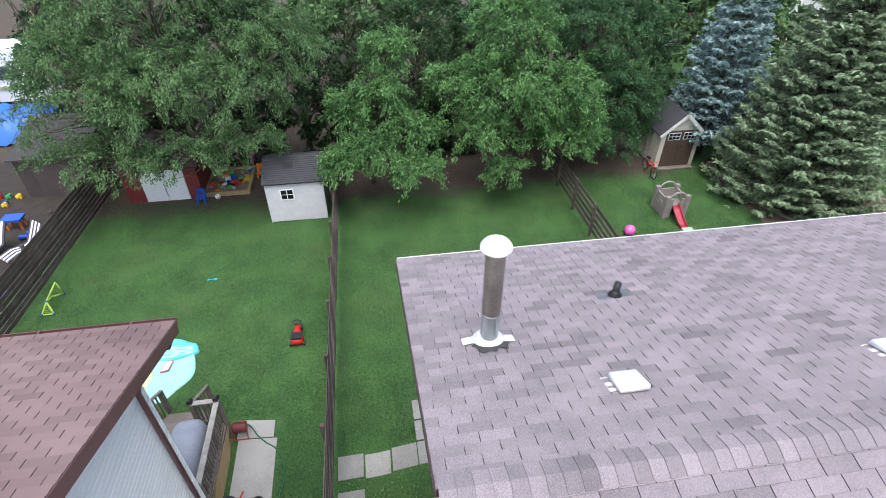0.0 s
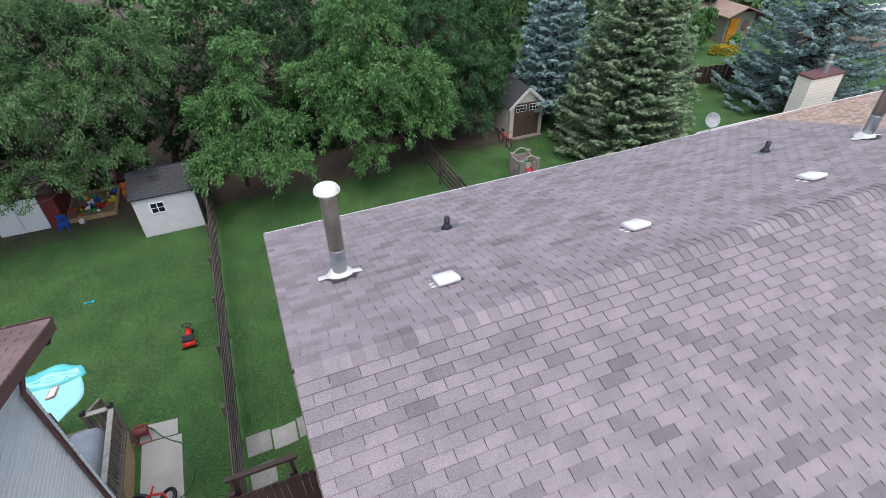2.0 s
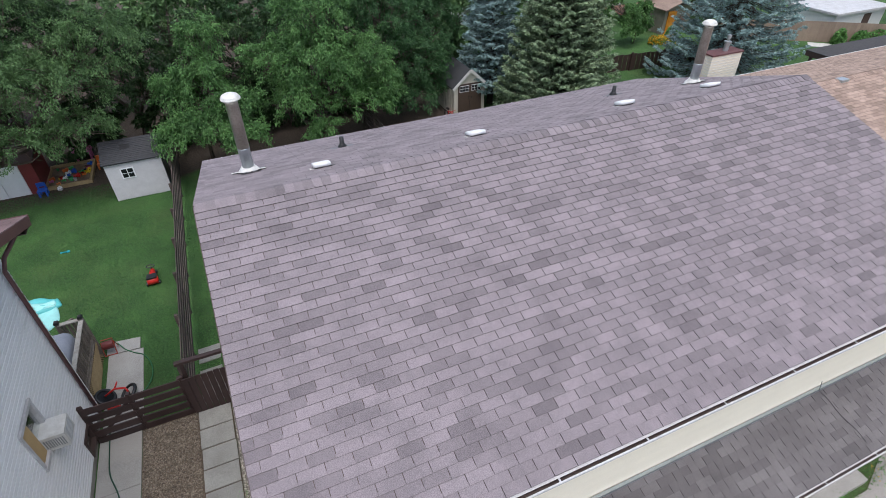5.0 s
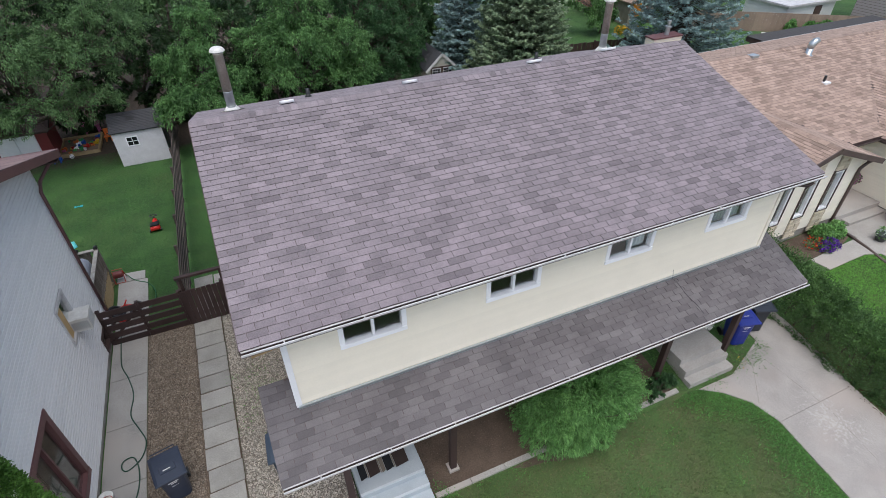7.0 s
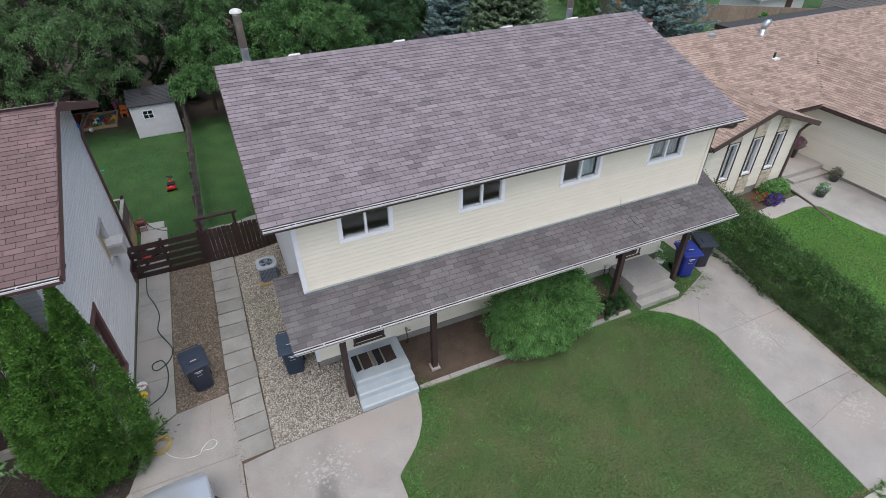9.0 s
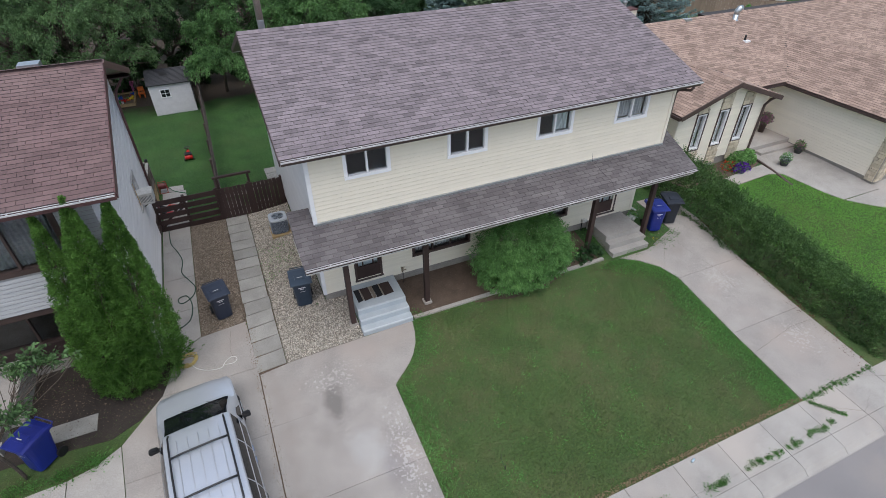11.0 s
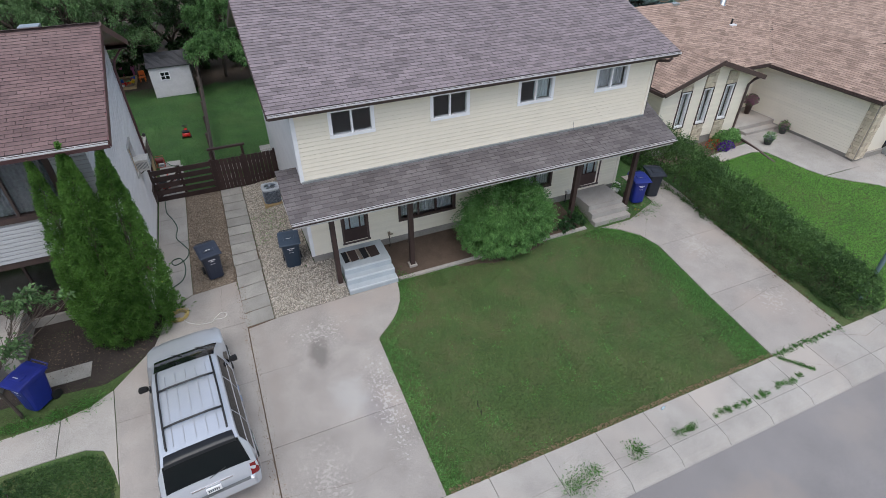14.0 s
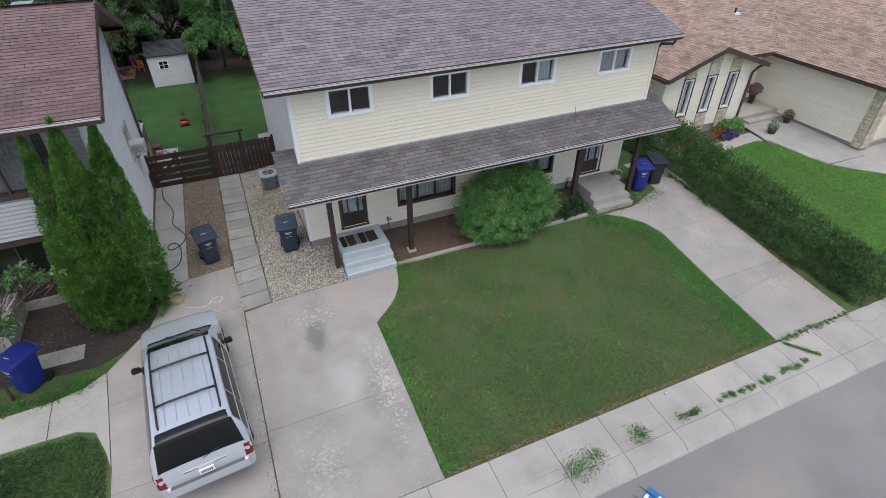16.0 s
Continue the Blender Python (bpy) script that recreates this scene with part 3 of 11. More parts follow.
def gutter(parent, a, b, out, material, size=0.11, name="gutter", lip=None):
    """An open metal gutter from a to b hung at an eave; out: direction away from the wall."""
    a, b, o = V(a), V(b), V(out)
    prof = [(0.0, 0.0), (0.0, -size * 0.9), (size * 0.75, -size * 0.9), (size, -size * 0.35), (size, 0.0), (size - 0.012, 0.0), (size - 0.014, -size * 0.3), (size * 0.7, -size * 0.82), (0.012, -size * 0.82), (0.012, 0.0)]
    bm = B()
    extrude(bm, [a + o * p + V((0, 0, z)) for p, z in prof], b - a)
    g = part(name, bm, material, parent)
    k = int((b - a).length / 1.25)
    d = (b - a) / max(k, 1)
    for i in range(k):
        bm = B()
        c = a + d * (i + 0.5)
        beam(bm, c + V((0, 0, 0.005)), c + o * size + V((0, 0, 0.005)), 0.025, 0.006)
        part("gutter_strap", bm, lip or material, g)
    if lip:
        bm = B()
        c = o * (size + 0.002) + V((0, 0, -0.012))
        beam(bm, a + c, b + c, 0.022, 0.036)
        part("gutter_lip", bm, lip, g, "pale metal gutter lip")
        bm = B()
        c = o * 0.014 + V((0, 0, 0.006))
        beam(bm, a + c, b + c, 0.034, 0.010)
        part("drip_edge", bm, lip, g, "pale metal drip edge")
    return g


# darker grey wall core, painted as the shadow lines between siding boards
LAP_SHADE = mat("grey_lap_shade", (0.36, 0.35, 0.35), (0.30, 0.29, 0.29), rough=0.9, scale=3, fine=40, bump=0.1)
# room dimness behind the glass is put into this dark base colour
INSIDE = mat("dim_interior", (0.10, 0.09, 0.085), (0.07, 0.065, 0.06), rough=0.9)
CURTAIN = mat("pale_curtain_cloth", (0.55, 0.54, 0.56), (0.42, 0.42, 0.45), rough=0.9, scale=3, fine=40, bump=0.1)
DIM_CURTAIN = mat("dim_patterned_curtain", (0.20, 0.21, 0.23), (0.09, 0.095, 0.105), rough=0.9, scale=9, fine=30, bump=0.1)
BLIND = mat("pale_blind", (0.62, 0.66, 0.68), (0.52, 0.56, 0.58), rough=0.8)

# ---- the grey-roofed duplex ----
RX0, RX1, EY0, EY1, EZ, RY, RZ = -0.60, 12.80, -0.34, 10.0, 6.09, 4.82, 7.79
EZB = 6.02
PITCH = (RZ - EZ) / (RY - EY0)
WALL_Y = 0.72


def roof_slab(parent, name, corners, thick, material, label=""):
    """A sloping slab from its four upper corners."""
    bm = B()
    top = [V(c) for c in corners]
    hexa(bm, [p - V((0, 0, thick)) for p in top] + top)
    bmesh.ops.recalc_face_normals(bm, faces=bm.faces[:])
    return part(name, bm, material, parent, label)


def duplex():
    h = thing("duplex_house", (6.1, 4.8, height(6, 4.8)), "two-storey cream-sided duplex with grey shingle roof and long porch roof", "house")
    # foundation and ground-floor walls
    bm = B()
    box(bm, 0.02, WALL_Y + 0.02, -0.3, 12.18, 9.53, 0.70)
    part("foundation", bm, FOUNDATION, h, "stained grey concrete foundation")
    door_z, door_h = 0.92, 2.05
    low = [(1.05, 1.97, door_z, door_z + door_h), (3.05, 5.12, 1.30, 2.55), (7.1, 9.1, 1.30, 2.55), (10.28, 11.20, door_z, door_z + door_h)]
    siding_wall(h, "wall", (0, WALL_Y), (1, 0), 12.2, 0.70, 3.35, low, SIDING_CREAM, SIDING_CREAM, 0.125, label="cream lapped siding ground-floor front wall", n=(0, -1))
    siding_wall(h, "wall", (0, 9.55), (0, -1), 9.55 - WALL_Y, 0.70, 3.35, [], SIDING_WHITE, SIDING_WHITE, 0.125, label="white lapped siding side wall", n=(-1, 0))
    siding_wall(h, "wall", (12.2, WALL_Y), (0, 1), 9.55 - WALL_Y, 0.70, 3.35, [], SIDING_CREAM, SIDING_CREAM, 0.125, label="cream lapped siding side wall", n=(1, 0))
    siding_wall(h, "wall", (12.2, 9.55), (-1, 0), 12.2, 0.70, 6.0, [(2, 3.4, 1.5, 2.7), (8.8, 10.2, 1.5, 2.7)], SIDING_CREAM, SIDING_CREAM, 0.125, label="cream lapped siding back wall", n=(0, 1))
    for s in (2, 8.8):
        window(h, (12.2 - s, 9.55), (-1, 0), (0, 1), 1.4, 1.5, 2.7, WHITE)
    # upper floor, standing forward over the porch
    wx = [(1.03, 2.24), (4.04, 5.22), (6.98, 8.20), (9.90, 11.13)]
    up = [(a, b, 5.03, 5.77) for a, b in wx]
    siding_wall(h, "wall", (0, 0.06), (1, 0), 12.2, 3.36, 6.06, up, SIDING_CREAM, SIDING_CREAM, 0.125, label="cream lapped siding upper front wall", n=(0, -1))
    gable = lambda y: RZ - 0.13 - abs(y - RY) * PITCH
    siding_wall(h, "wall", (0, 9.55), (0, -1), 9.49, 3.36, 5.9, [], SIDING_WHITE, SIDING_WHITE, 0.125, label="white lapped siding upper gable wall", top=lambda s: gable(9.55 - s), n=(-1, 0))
    siding_wall(h, "wall", (12.2, 0.06), (0, 1), 9.49, 3.36, 5.9, [], SIDING_CREAM, SIDING_CREAM, 0.125, label="cream lapped siding upper gable wall", top=lambda s: gable(s + 0.06), n=(1, 0))
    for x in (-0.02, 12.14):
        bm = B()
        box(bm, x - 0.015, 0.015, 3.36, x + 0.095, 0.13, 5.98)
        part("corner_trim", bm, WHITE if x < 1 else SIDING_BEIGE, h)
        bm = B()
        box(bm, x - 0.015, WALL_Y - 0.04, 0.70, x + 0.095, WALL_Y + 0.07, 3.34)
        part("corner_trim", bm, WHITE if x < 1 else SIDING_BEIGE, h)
    bm = B()
    box(bm, 0.0, 0.0, 3.20, 12.2, 9.5, 3.355)
    part("upper_floor", bm, SIDING_WHITE, h)
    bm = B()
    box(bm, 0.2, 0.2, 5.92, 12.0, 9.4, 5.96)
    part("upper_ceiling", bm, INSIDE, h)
    for i, (a, b) in enumerate(wx):
        window(h, (a, 0.06), (1, 0), (0, -1), b - a, 5.03, 5.77, VINYL, fw=0.05, rim=0.05, curtain=((1, 2, BLIND) if i == 2 else (0, 2, CURTAIN) if i == 3 else None), label="white-framed sliding bedroom window")
    for a, b in ((3.05, 5.12), (7.1, 9.1)):
        window(h, (a, WALL_Y), (1, 0), (0, -1), b - a, 1.30, 2.55, BROWN_TRIM, panes=3, curtain=(0, 3, CURTAIN), label="brown-framed front window with drawn curtains")
    for a in (1.05, 10.42):
        front_door(h, a, WALL_Y, door_z, 0.92, door_h)
    # roof
    n = 0.02
    fr = roof_slab(h, "roof", [(RX0, EY0, EZ), (RX1, EY0, EZ), (RX1, RY, RZ), (RX0, RY, RZ)], 0.16, BROWN_TRIM, "weathered grey three-tab shingle roof slope")
    bk = roof_slab(h, "roof", [(RX0, RY, RZ), (RX1, RY, RZ), (RX1, EY1, EZB), (RX0, EY1, EZB)], 0.16, BROWN_TRIM, "weathered grey three-tab shingle roof slope")
    ln = math.hypot(RY - EY0, RZ - EZ)
    shingles(fr, (RX0 - 0.02, EY0 - 0.03, EZ - 0.01), (1, 0, 0), (0, RY - EY0, RZ - EZ), RX1 - RX0 + 0.04, ln, SHINGLE, near=lambda s, t: s < 5.2 and t > 2.6, seed=3)
    shingles(bk, (RX0 - 0.02, EY1 + 0.03, EZB - 0.01), (1, 0, 0), (0, RY - EY1, RZ - EZB), RX1 - RX0 + 0.04, math.hypot(EY1 - RY, RZ - EZB), SHINGLE, near=lambda s, t: s < 5.2 and t > 2.6, seed=4)
    ridge_caps(fr, (RX0, RY, RZ), (RX1, RY, RZ), PITCH, SHINGLE)
    for x in (RX0 - 0.03, RX1 + 0.005):
        bm = B()
        for y0, z0 in ((EY0, EZ), (EY1, EZB)):
            beam(bm, (x + 0.012, y0, z0 - 0.10), (x + 0.012, RY, RZ - 0.10), 0.024, 0.17)
        part("barge_board", bm, BROWN_TRIM, h)
    bm = B()
    box(bm, RX0, EY0 - 0.025, EZ - 0.18, RX1, EY0 - 0.001, EZ - 0.015)
    part("fascia", bm, BROWN_TRIM, h)
    bm = B()
    box(bm, RX0, EY1 + 0.001, EZB - 0.18, RX1, EY1 + 0.025, EZB - 0.015)
    part("fascia", bm, WHITE_DIRTY, h)
    # the trough's dark brown also stands in for the shadow inside the gutter
    gutter(h, (RX0, EY0 - 0.027, EZ - 0.035), (RX1, EY0 - 0.027, EZ - 0.035), (0, -1, 0), BROWN_TRIM, 0.085, lip=GUTTER)
    gutter(h, (RX0, EY1 + 0.027, EZB - 0.02), (RX1, EY1 + 0.027, EZB - 0.02), (0, 1, 0), WHITE, 0.07)
    # soffit
    bm = B()
    box(bm, RX0 + 0.02, EY0 + 0.01, EZ - 0.19, RX1 - 0.02, 0.06, EZ - 0.165)
    part("soffit", bm, BROWN_TRIM, h)
    # porch roof
    px0, px1, py0, py1 = -0.62, 12.80, -1.16, 0.62
    pz = lambda y: 3.785 + 0.4 * y
    pr = roof_slab(h, "porch_roof", [(px0, py0, pz(py0)), (px1, py0, pz(py0)), (px1, py1, pz(py1)), (px0, py1, pz(py1))], 0.12, BROWN_TRIM, "dark grey shingle porch roof below the upper windows")
    k = math.hypot(1, 0.4)
    shingles(pr, (px0 - 0.02, py0 - 0.03, pz(py0) - 0.012), (1, 0, 0), (0, 1, 0.4), px1 - px0 + 0.04, (py1 - py0 + 0.03) * k, SHINGLE_LOW, inside=lambda s, t: not (0.66 < s < 12.8 and t > (0.0 - py0 + 0.06) * k), near=lambda s, t: s < 9.5, seed=5)
    bm = B()
    beam(bm, (0.0, 0.0, pz(0.0) + 0.035), (12.2, 0.0, pz(0.0) + 0.035), 0.05, 0.07)
    part("flashing", bm, GALV, h, "blue-grey metal flashing along the wall foot")
    bm = B()
    box(bm, px0, py0 - 0.022, pz(py0) - 0.17, px1, py0 - 0.001, pz(py0) - 0.02)
    part("fascia", bm, BROWN_TRIM, h)
    # dark brown trough again doubles as the shadow inside, with a pale lip
    gutter(h, (px0, py0 - 0.024, pz(py0) - 0.025), (px1, py0 - 0.024, pz(py0) - 0.035), (0, -1, 0), BROWN_TRIM, 0.08, lip=GUTTER)
    bm = B()
    box(bm, px0 + 0.02, py0 + 0.02, 3.08, px1 - 0.02, 0.70, 3.12)
    part("porch_ceiling", bm, WHITE_DIRTY, h)
    bm = B()
    for x in (px0 + 0.03, px1 - 0.06):
        extrude(bm, [(x, py0 + 0.02, 3.12), (x, 0.6, 3.12), (x, 0.6, pz(0.6) - 0.12), (x, py0 + 0.02, pz(py0) - 0.10)], (0.03, 0, 0))
    part("porch_gable", bm, BROWN_TRIM, h)
    bm = B()
    box(bm, px0 + 0.1, -0.52, 2.92, px1 - 0.1, -0.36, 3.08)
    part("porch_beam", bm, BROWN, h)
    for x in (0.57, 3.05, 9.34, 11.90):
        bm = B()
        zb = height(x, -0.44)
        box(bm, x - 0.075, -0.515, zb, x + 0.075, -0.365, 2.92)
        p = part("porch_post", bm, BROWN, h, "dark brown square porch post", bevel=0.008)
        bm = B()
        box(bm, x - 0.13, -0.57, zb - 0.1, x + 0.13, -0.31, zb + 0.07)
        part("footing", bm, CONCRETE, p, "pale concrete footing", bevel=0.015)
    # cable hanging over the porch roof
    bm = B()
    pts = [(9.22 + 0.02 * math.sin(i), -0.03 - i * 0.1, pz(-0.03 - i * 0.1) + 0.035) for i in range(11)]
    pts = [(9.18, 0.0, 4.08), (9.20, -0.02, 3.93)] + [(p[0] + 0.018 * i, p[1], p[2]) for i, p in enumerate(pts)]
    tube(bm, pts, 0.005, 6)
    part("cable", bm, BLACK, h, "black cable draped over the porch roof")
    # downpipe elbow at the eave's end
    bm = B()
    tube(bm, [(12.55, -0.36, 5.9), (12.5, -0.3, 5.78), (12.3, -0.02, 5.74), (12.26, 0.06, 5.6), (12.26, 0.08, 4.0)], 0.05, 8)
    part("downpipe", bm, BROWN_TRIM, h, smooth=True)
    return h


def front_door(h, x, y, z, w, ht):
    bm = B()
    box(bm, x, y - 0.03, z, x + 0.07, y + 0.10, z + ht)
    box(bm, x + w - 0.07, y - 0.03, z, x + w, y + 0.10, z + ht)
    box(bm, x, y - 0.03, z + ht - 0.07, x + w, y + 0.10, z + ht)
    box(bm, x - 0.02, y - 0.05, z - 0.06, x + w + 0.02, y + 0.10, z)
    d = part("door", bm, BROWN_TRIM, h, "dark brown storm door with tall glass panels")
    a, b = x + 0.072, x + w - 0.072
    for s0, s1, z0, z1 in ((a, b, z, z + 0.5), (a, a + 0.06, z + 0.5, z + ht - 0.07), (b - 0.06, b, z + 0.5, z + ht - 0.07), (a + 0.2, a + 0.24, z + 0.5, z + ht - 0.07), (b - 0.24, b - 0.2, z + 0.5, z + ht - 0.07), (a, b, z + ht - 0.2, z + ht - 0.072)):
        bm = B()
        box(bm, s0, y - 0.012, z0, s1, y + 0.03, z1)
        part("door_rail", bm, BROWN, d, bevel=0.004)
    bm = B()
    box(bm, a, y + 0.004, z + 0.5, b, y + 0.010, z + ht - 0.2)
    part("pane", bm, GLASS, d).visible_shadow = False
    bm = B()
    box(bm, a, y + 0.06, z, b, y + 0.09, z + ht - 0.07)
    part("inner_door", bm, plain("pale_inner_door", (0.55, 0.60, 0.64)), d)
    bm = B()
    tube(bm, [(b - 0.04, y - 0.06, z + 0.95), (b - 0.04, y - 0.06, z + 1.1)], 0.012, 8)
    part("handle", bm, STEEL, d)


duplex()


# ---- the red-roofed neighbour ----
LX0, LX1, LY0, LY1, LEZ, LRY, LRZ = -13.5, -4.17, -0.20, 8.98, 6.03, 4.5, 7.56


def red_house():
    h = thing("house", (-9.0, 4.5, 0.1), "pale grey sided two-storey house with a red-brown shingle roof", "house")
    pitch = (LRZ - LEZ) / (LRY - LY0)
    wx, y0, y1 = -4.86, 0.40, 8.60
    bm = B()
    box(bm, LX0 + 0.8, y0 + 0.9, -0.3, wx - 0.02, y1 - 0.02, 0.42)
    part("foundation", bm, FOUNDATION, h)
    gable = lambda y: LRZ - 0.12 - abs(y - LRY) * pitch
    holes = [(y1 - 6.35, y1 - 5.4, 2.35, 3.45), (y1 - 2.6, y1 - 1.0, 0.9, 3.2), (y1 - 7.6, y1 - 7.0, 0.42, 0.95)]
    siding_wall(h, "wall", (wx, y1), (0, -1), y1 - y0, 0.42, 5.9, holes, SIDING_GREY, LAP_SHADE, 0.115, open_lap=True, label="pale grey narrow-lap siding gable wall", top=lambda s: gable(y1 - s), n=(1, 0))
    siding_wall(h, "wall", (LX0 + 0.8, y0), (1, 0), wx - LX0 - 0.8, 3.0, 6.0, [(4.85, 7.05, 4.12, 5.75)], SIDING_GREY_SHADED, LAP_SHADE, 0.115, open_lap=True, label="pale grey lapped siding upper front wall", n=(0, -1))
    siding_wall(h, "wall", (wx, y1), (-1, 0), wx - LX0 - 0.8, 0.42, 6.0, [], SIDING_GREY, LAP_SHADE, 0.115, open_lap=True, label="pale grey lapped siding back wall", n=(0, 1))
    bm = B()
    box(bm, LX0 + 0.8, y0, -0.3, LX0 + 0.9, y1, 6.2)
    part("wall", bm, SIDING_GREY, h)
    bm = B()
    box(bm, LX0 + 0.8, y0 + 0.02, 2.80, wx - 0.15, y1 - 0.1, 2.995)
    part("upper_floor", bm, BROWN_TRIM, h)
    # set-back ground floor with a wide window above a dark panel
    for xa, za, xb, zb in ((LX0 + 0.8, 0.42, -11.0, 2.8), (-11.0, 0.42, -5.0, 1.15), (-11.0, 2.5, -5.0, 2.8), (-6.0, 1.15, -5.0, 2.5)):
        bm = B()
        box(bm, xa, y0 + 1.0, za, xb, y0 + 1.10, zb)
        part("wall", bm, BROWN, h, "dark brown ground-floor front panel")
    window(h, (-11.0, y0 + 1.0), (1, 0), (0, -1), 5.0, 1.15, 2.5, BROWN_TRIM, panes=3, curtain=(0, 1, DIM_CURTAIN), label="wide brown-framed ground-floor window")
    window(h, (LX0 + 0.8 + 4.85, y0), (1, 0), (0, -1), 2.2, 4.12, 5.75, BROWN_TRIM, fw=0.11, panes=2, curtain=(0, 2, DIM_CURTAIN), label="brown-framed upper window with patterned curtain")
    window(h, (wx, 6.35), (0, -1), (1, 0), 0.95, 2.35, 3.45, GUTTER, panes=1, label="side window opened round an air conditioner")
    window(h, (wx, 2.6), (0, -1), (1, 0), 1.6, 0.9, 3.2, MAROON, fw=0.14, panes=2, label="maroon-framed side window")
    window(h, (wx, 7.6), (0, -1), (1, 0), 0.6, 0.42, 0.95, BROWN_TRIM, panes=1, label="small basement window")
    ln = math.hypot(LRY - LY0, LRZ - LEZ)
    fr = roof_slab(h, "roof", [(LX0, LY0, LEZ), (LX1, LY0, LEZ), (LX1, LRY, LRZ), (LX0, LRY, LRZ)], 0.16, MAROON, "red-brown three-tab shingle roof slope")
    bk = roof_slab(h, "roof", [(LX0, LRY, LRZ), (LX1, LRY, LRZ), (LX1, LY1, LEZ), (LX0, LY1, LEZ)], 0.16, MAROON, "red-brown three-tab shingle roof slope")
    shingles(fr, (LX0, LY0 - 0.03, LEZ - 0.01), (1, 0, 0), (0, LRY - LY0, LRZ - LEZ), LX1 - LX0 + 0.02, ln, SHINGLE_RED, near=lambda s, t: s > 5.6 and t < 3.2, seed=6)
    shingles(bk, (LX0, LY1 + 0.03, LEZ - 0.01), (1, 0, 0), (0, LRY - LY1, LRZ - LEZ), LX1 - LX0 + 0.02, ln, SHINGLE_RED, near=lambda s, t: s > 5.6 and t < 3.2, seed=7)
    ridge_caps(fr, (LX0, LRY, LRZ), (LX1, LRY, LRZ), pitch, SHINGLE_RED)
    bm = B()
    for yy in (LY0, LY1):
        beam(bm, (LX1 + 0.015, yy, LEZ - 0.10), (LX1 + 0.015, LRY, LRZ - 0.10), 0.028, 0.20)
    part("barge_board", bm, MAROON, h, "maroon barge board")
    for ya, yb in ((LY0 - 0.025, LY0 - 0.001), (LY1 + 0.001, LY1 + 0.025)):
        bm = B()
        box(bm, LX0, ya, LEZ - 0.2, LX1, yb, LEZ - 0.015)
        part("fascia", bm, MAROON, h)
    gutter(h, (LX0, LY0 - 0.027, LEZ - 0.02), (LX1, LY0 - 0.027, LEZ - 0.035), (0, -1, 0), MAROON, 0.09, lip=GUTTER)
    gutter(h, (LX0, LY1 + 0.027, LEZ - 0.02), (LX1, LY1 + 0.027, LEZ - 0.02), (0, 1, 0), MAROON)
    for ya, yb in ((LY0 + 0.01, y0), (y1, LY1 - 0.01)):
        bm = B()
        box(bm, LX0, ya, LEZ - 0.2, LX1 - 0.02, yb, LEZ - 0.17)
        part("soffit", bm, BROWN_TRIM, h)
    # back downpipe and the flat metal vent on the ridge
    bm = B()
    tube(bm, [(-4.40, 9.02, 5.92), (-4.45, 8.92, 5.75), (-4.70, 8.42, 5.50), (-4.77, 8.30, 5.25), (-4.77, 8.28, 0.3)], 0.045, 8)
    part("downpipe", bm, MAROON, h, "maroon downpipe at the back corner", smooth=True)
    bm = B()
    box(bm, -6.2, 4.9, LRZ - 0.2, -5.7, 5.3, LRZ - 0.02)
    part("roof_vent", bm, GALV, h, "low grey metal roof vent", bevel=0.03)
    return h


red_house()


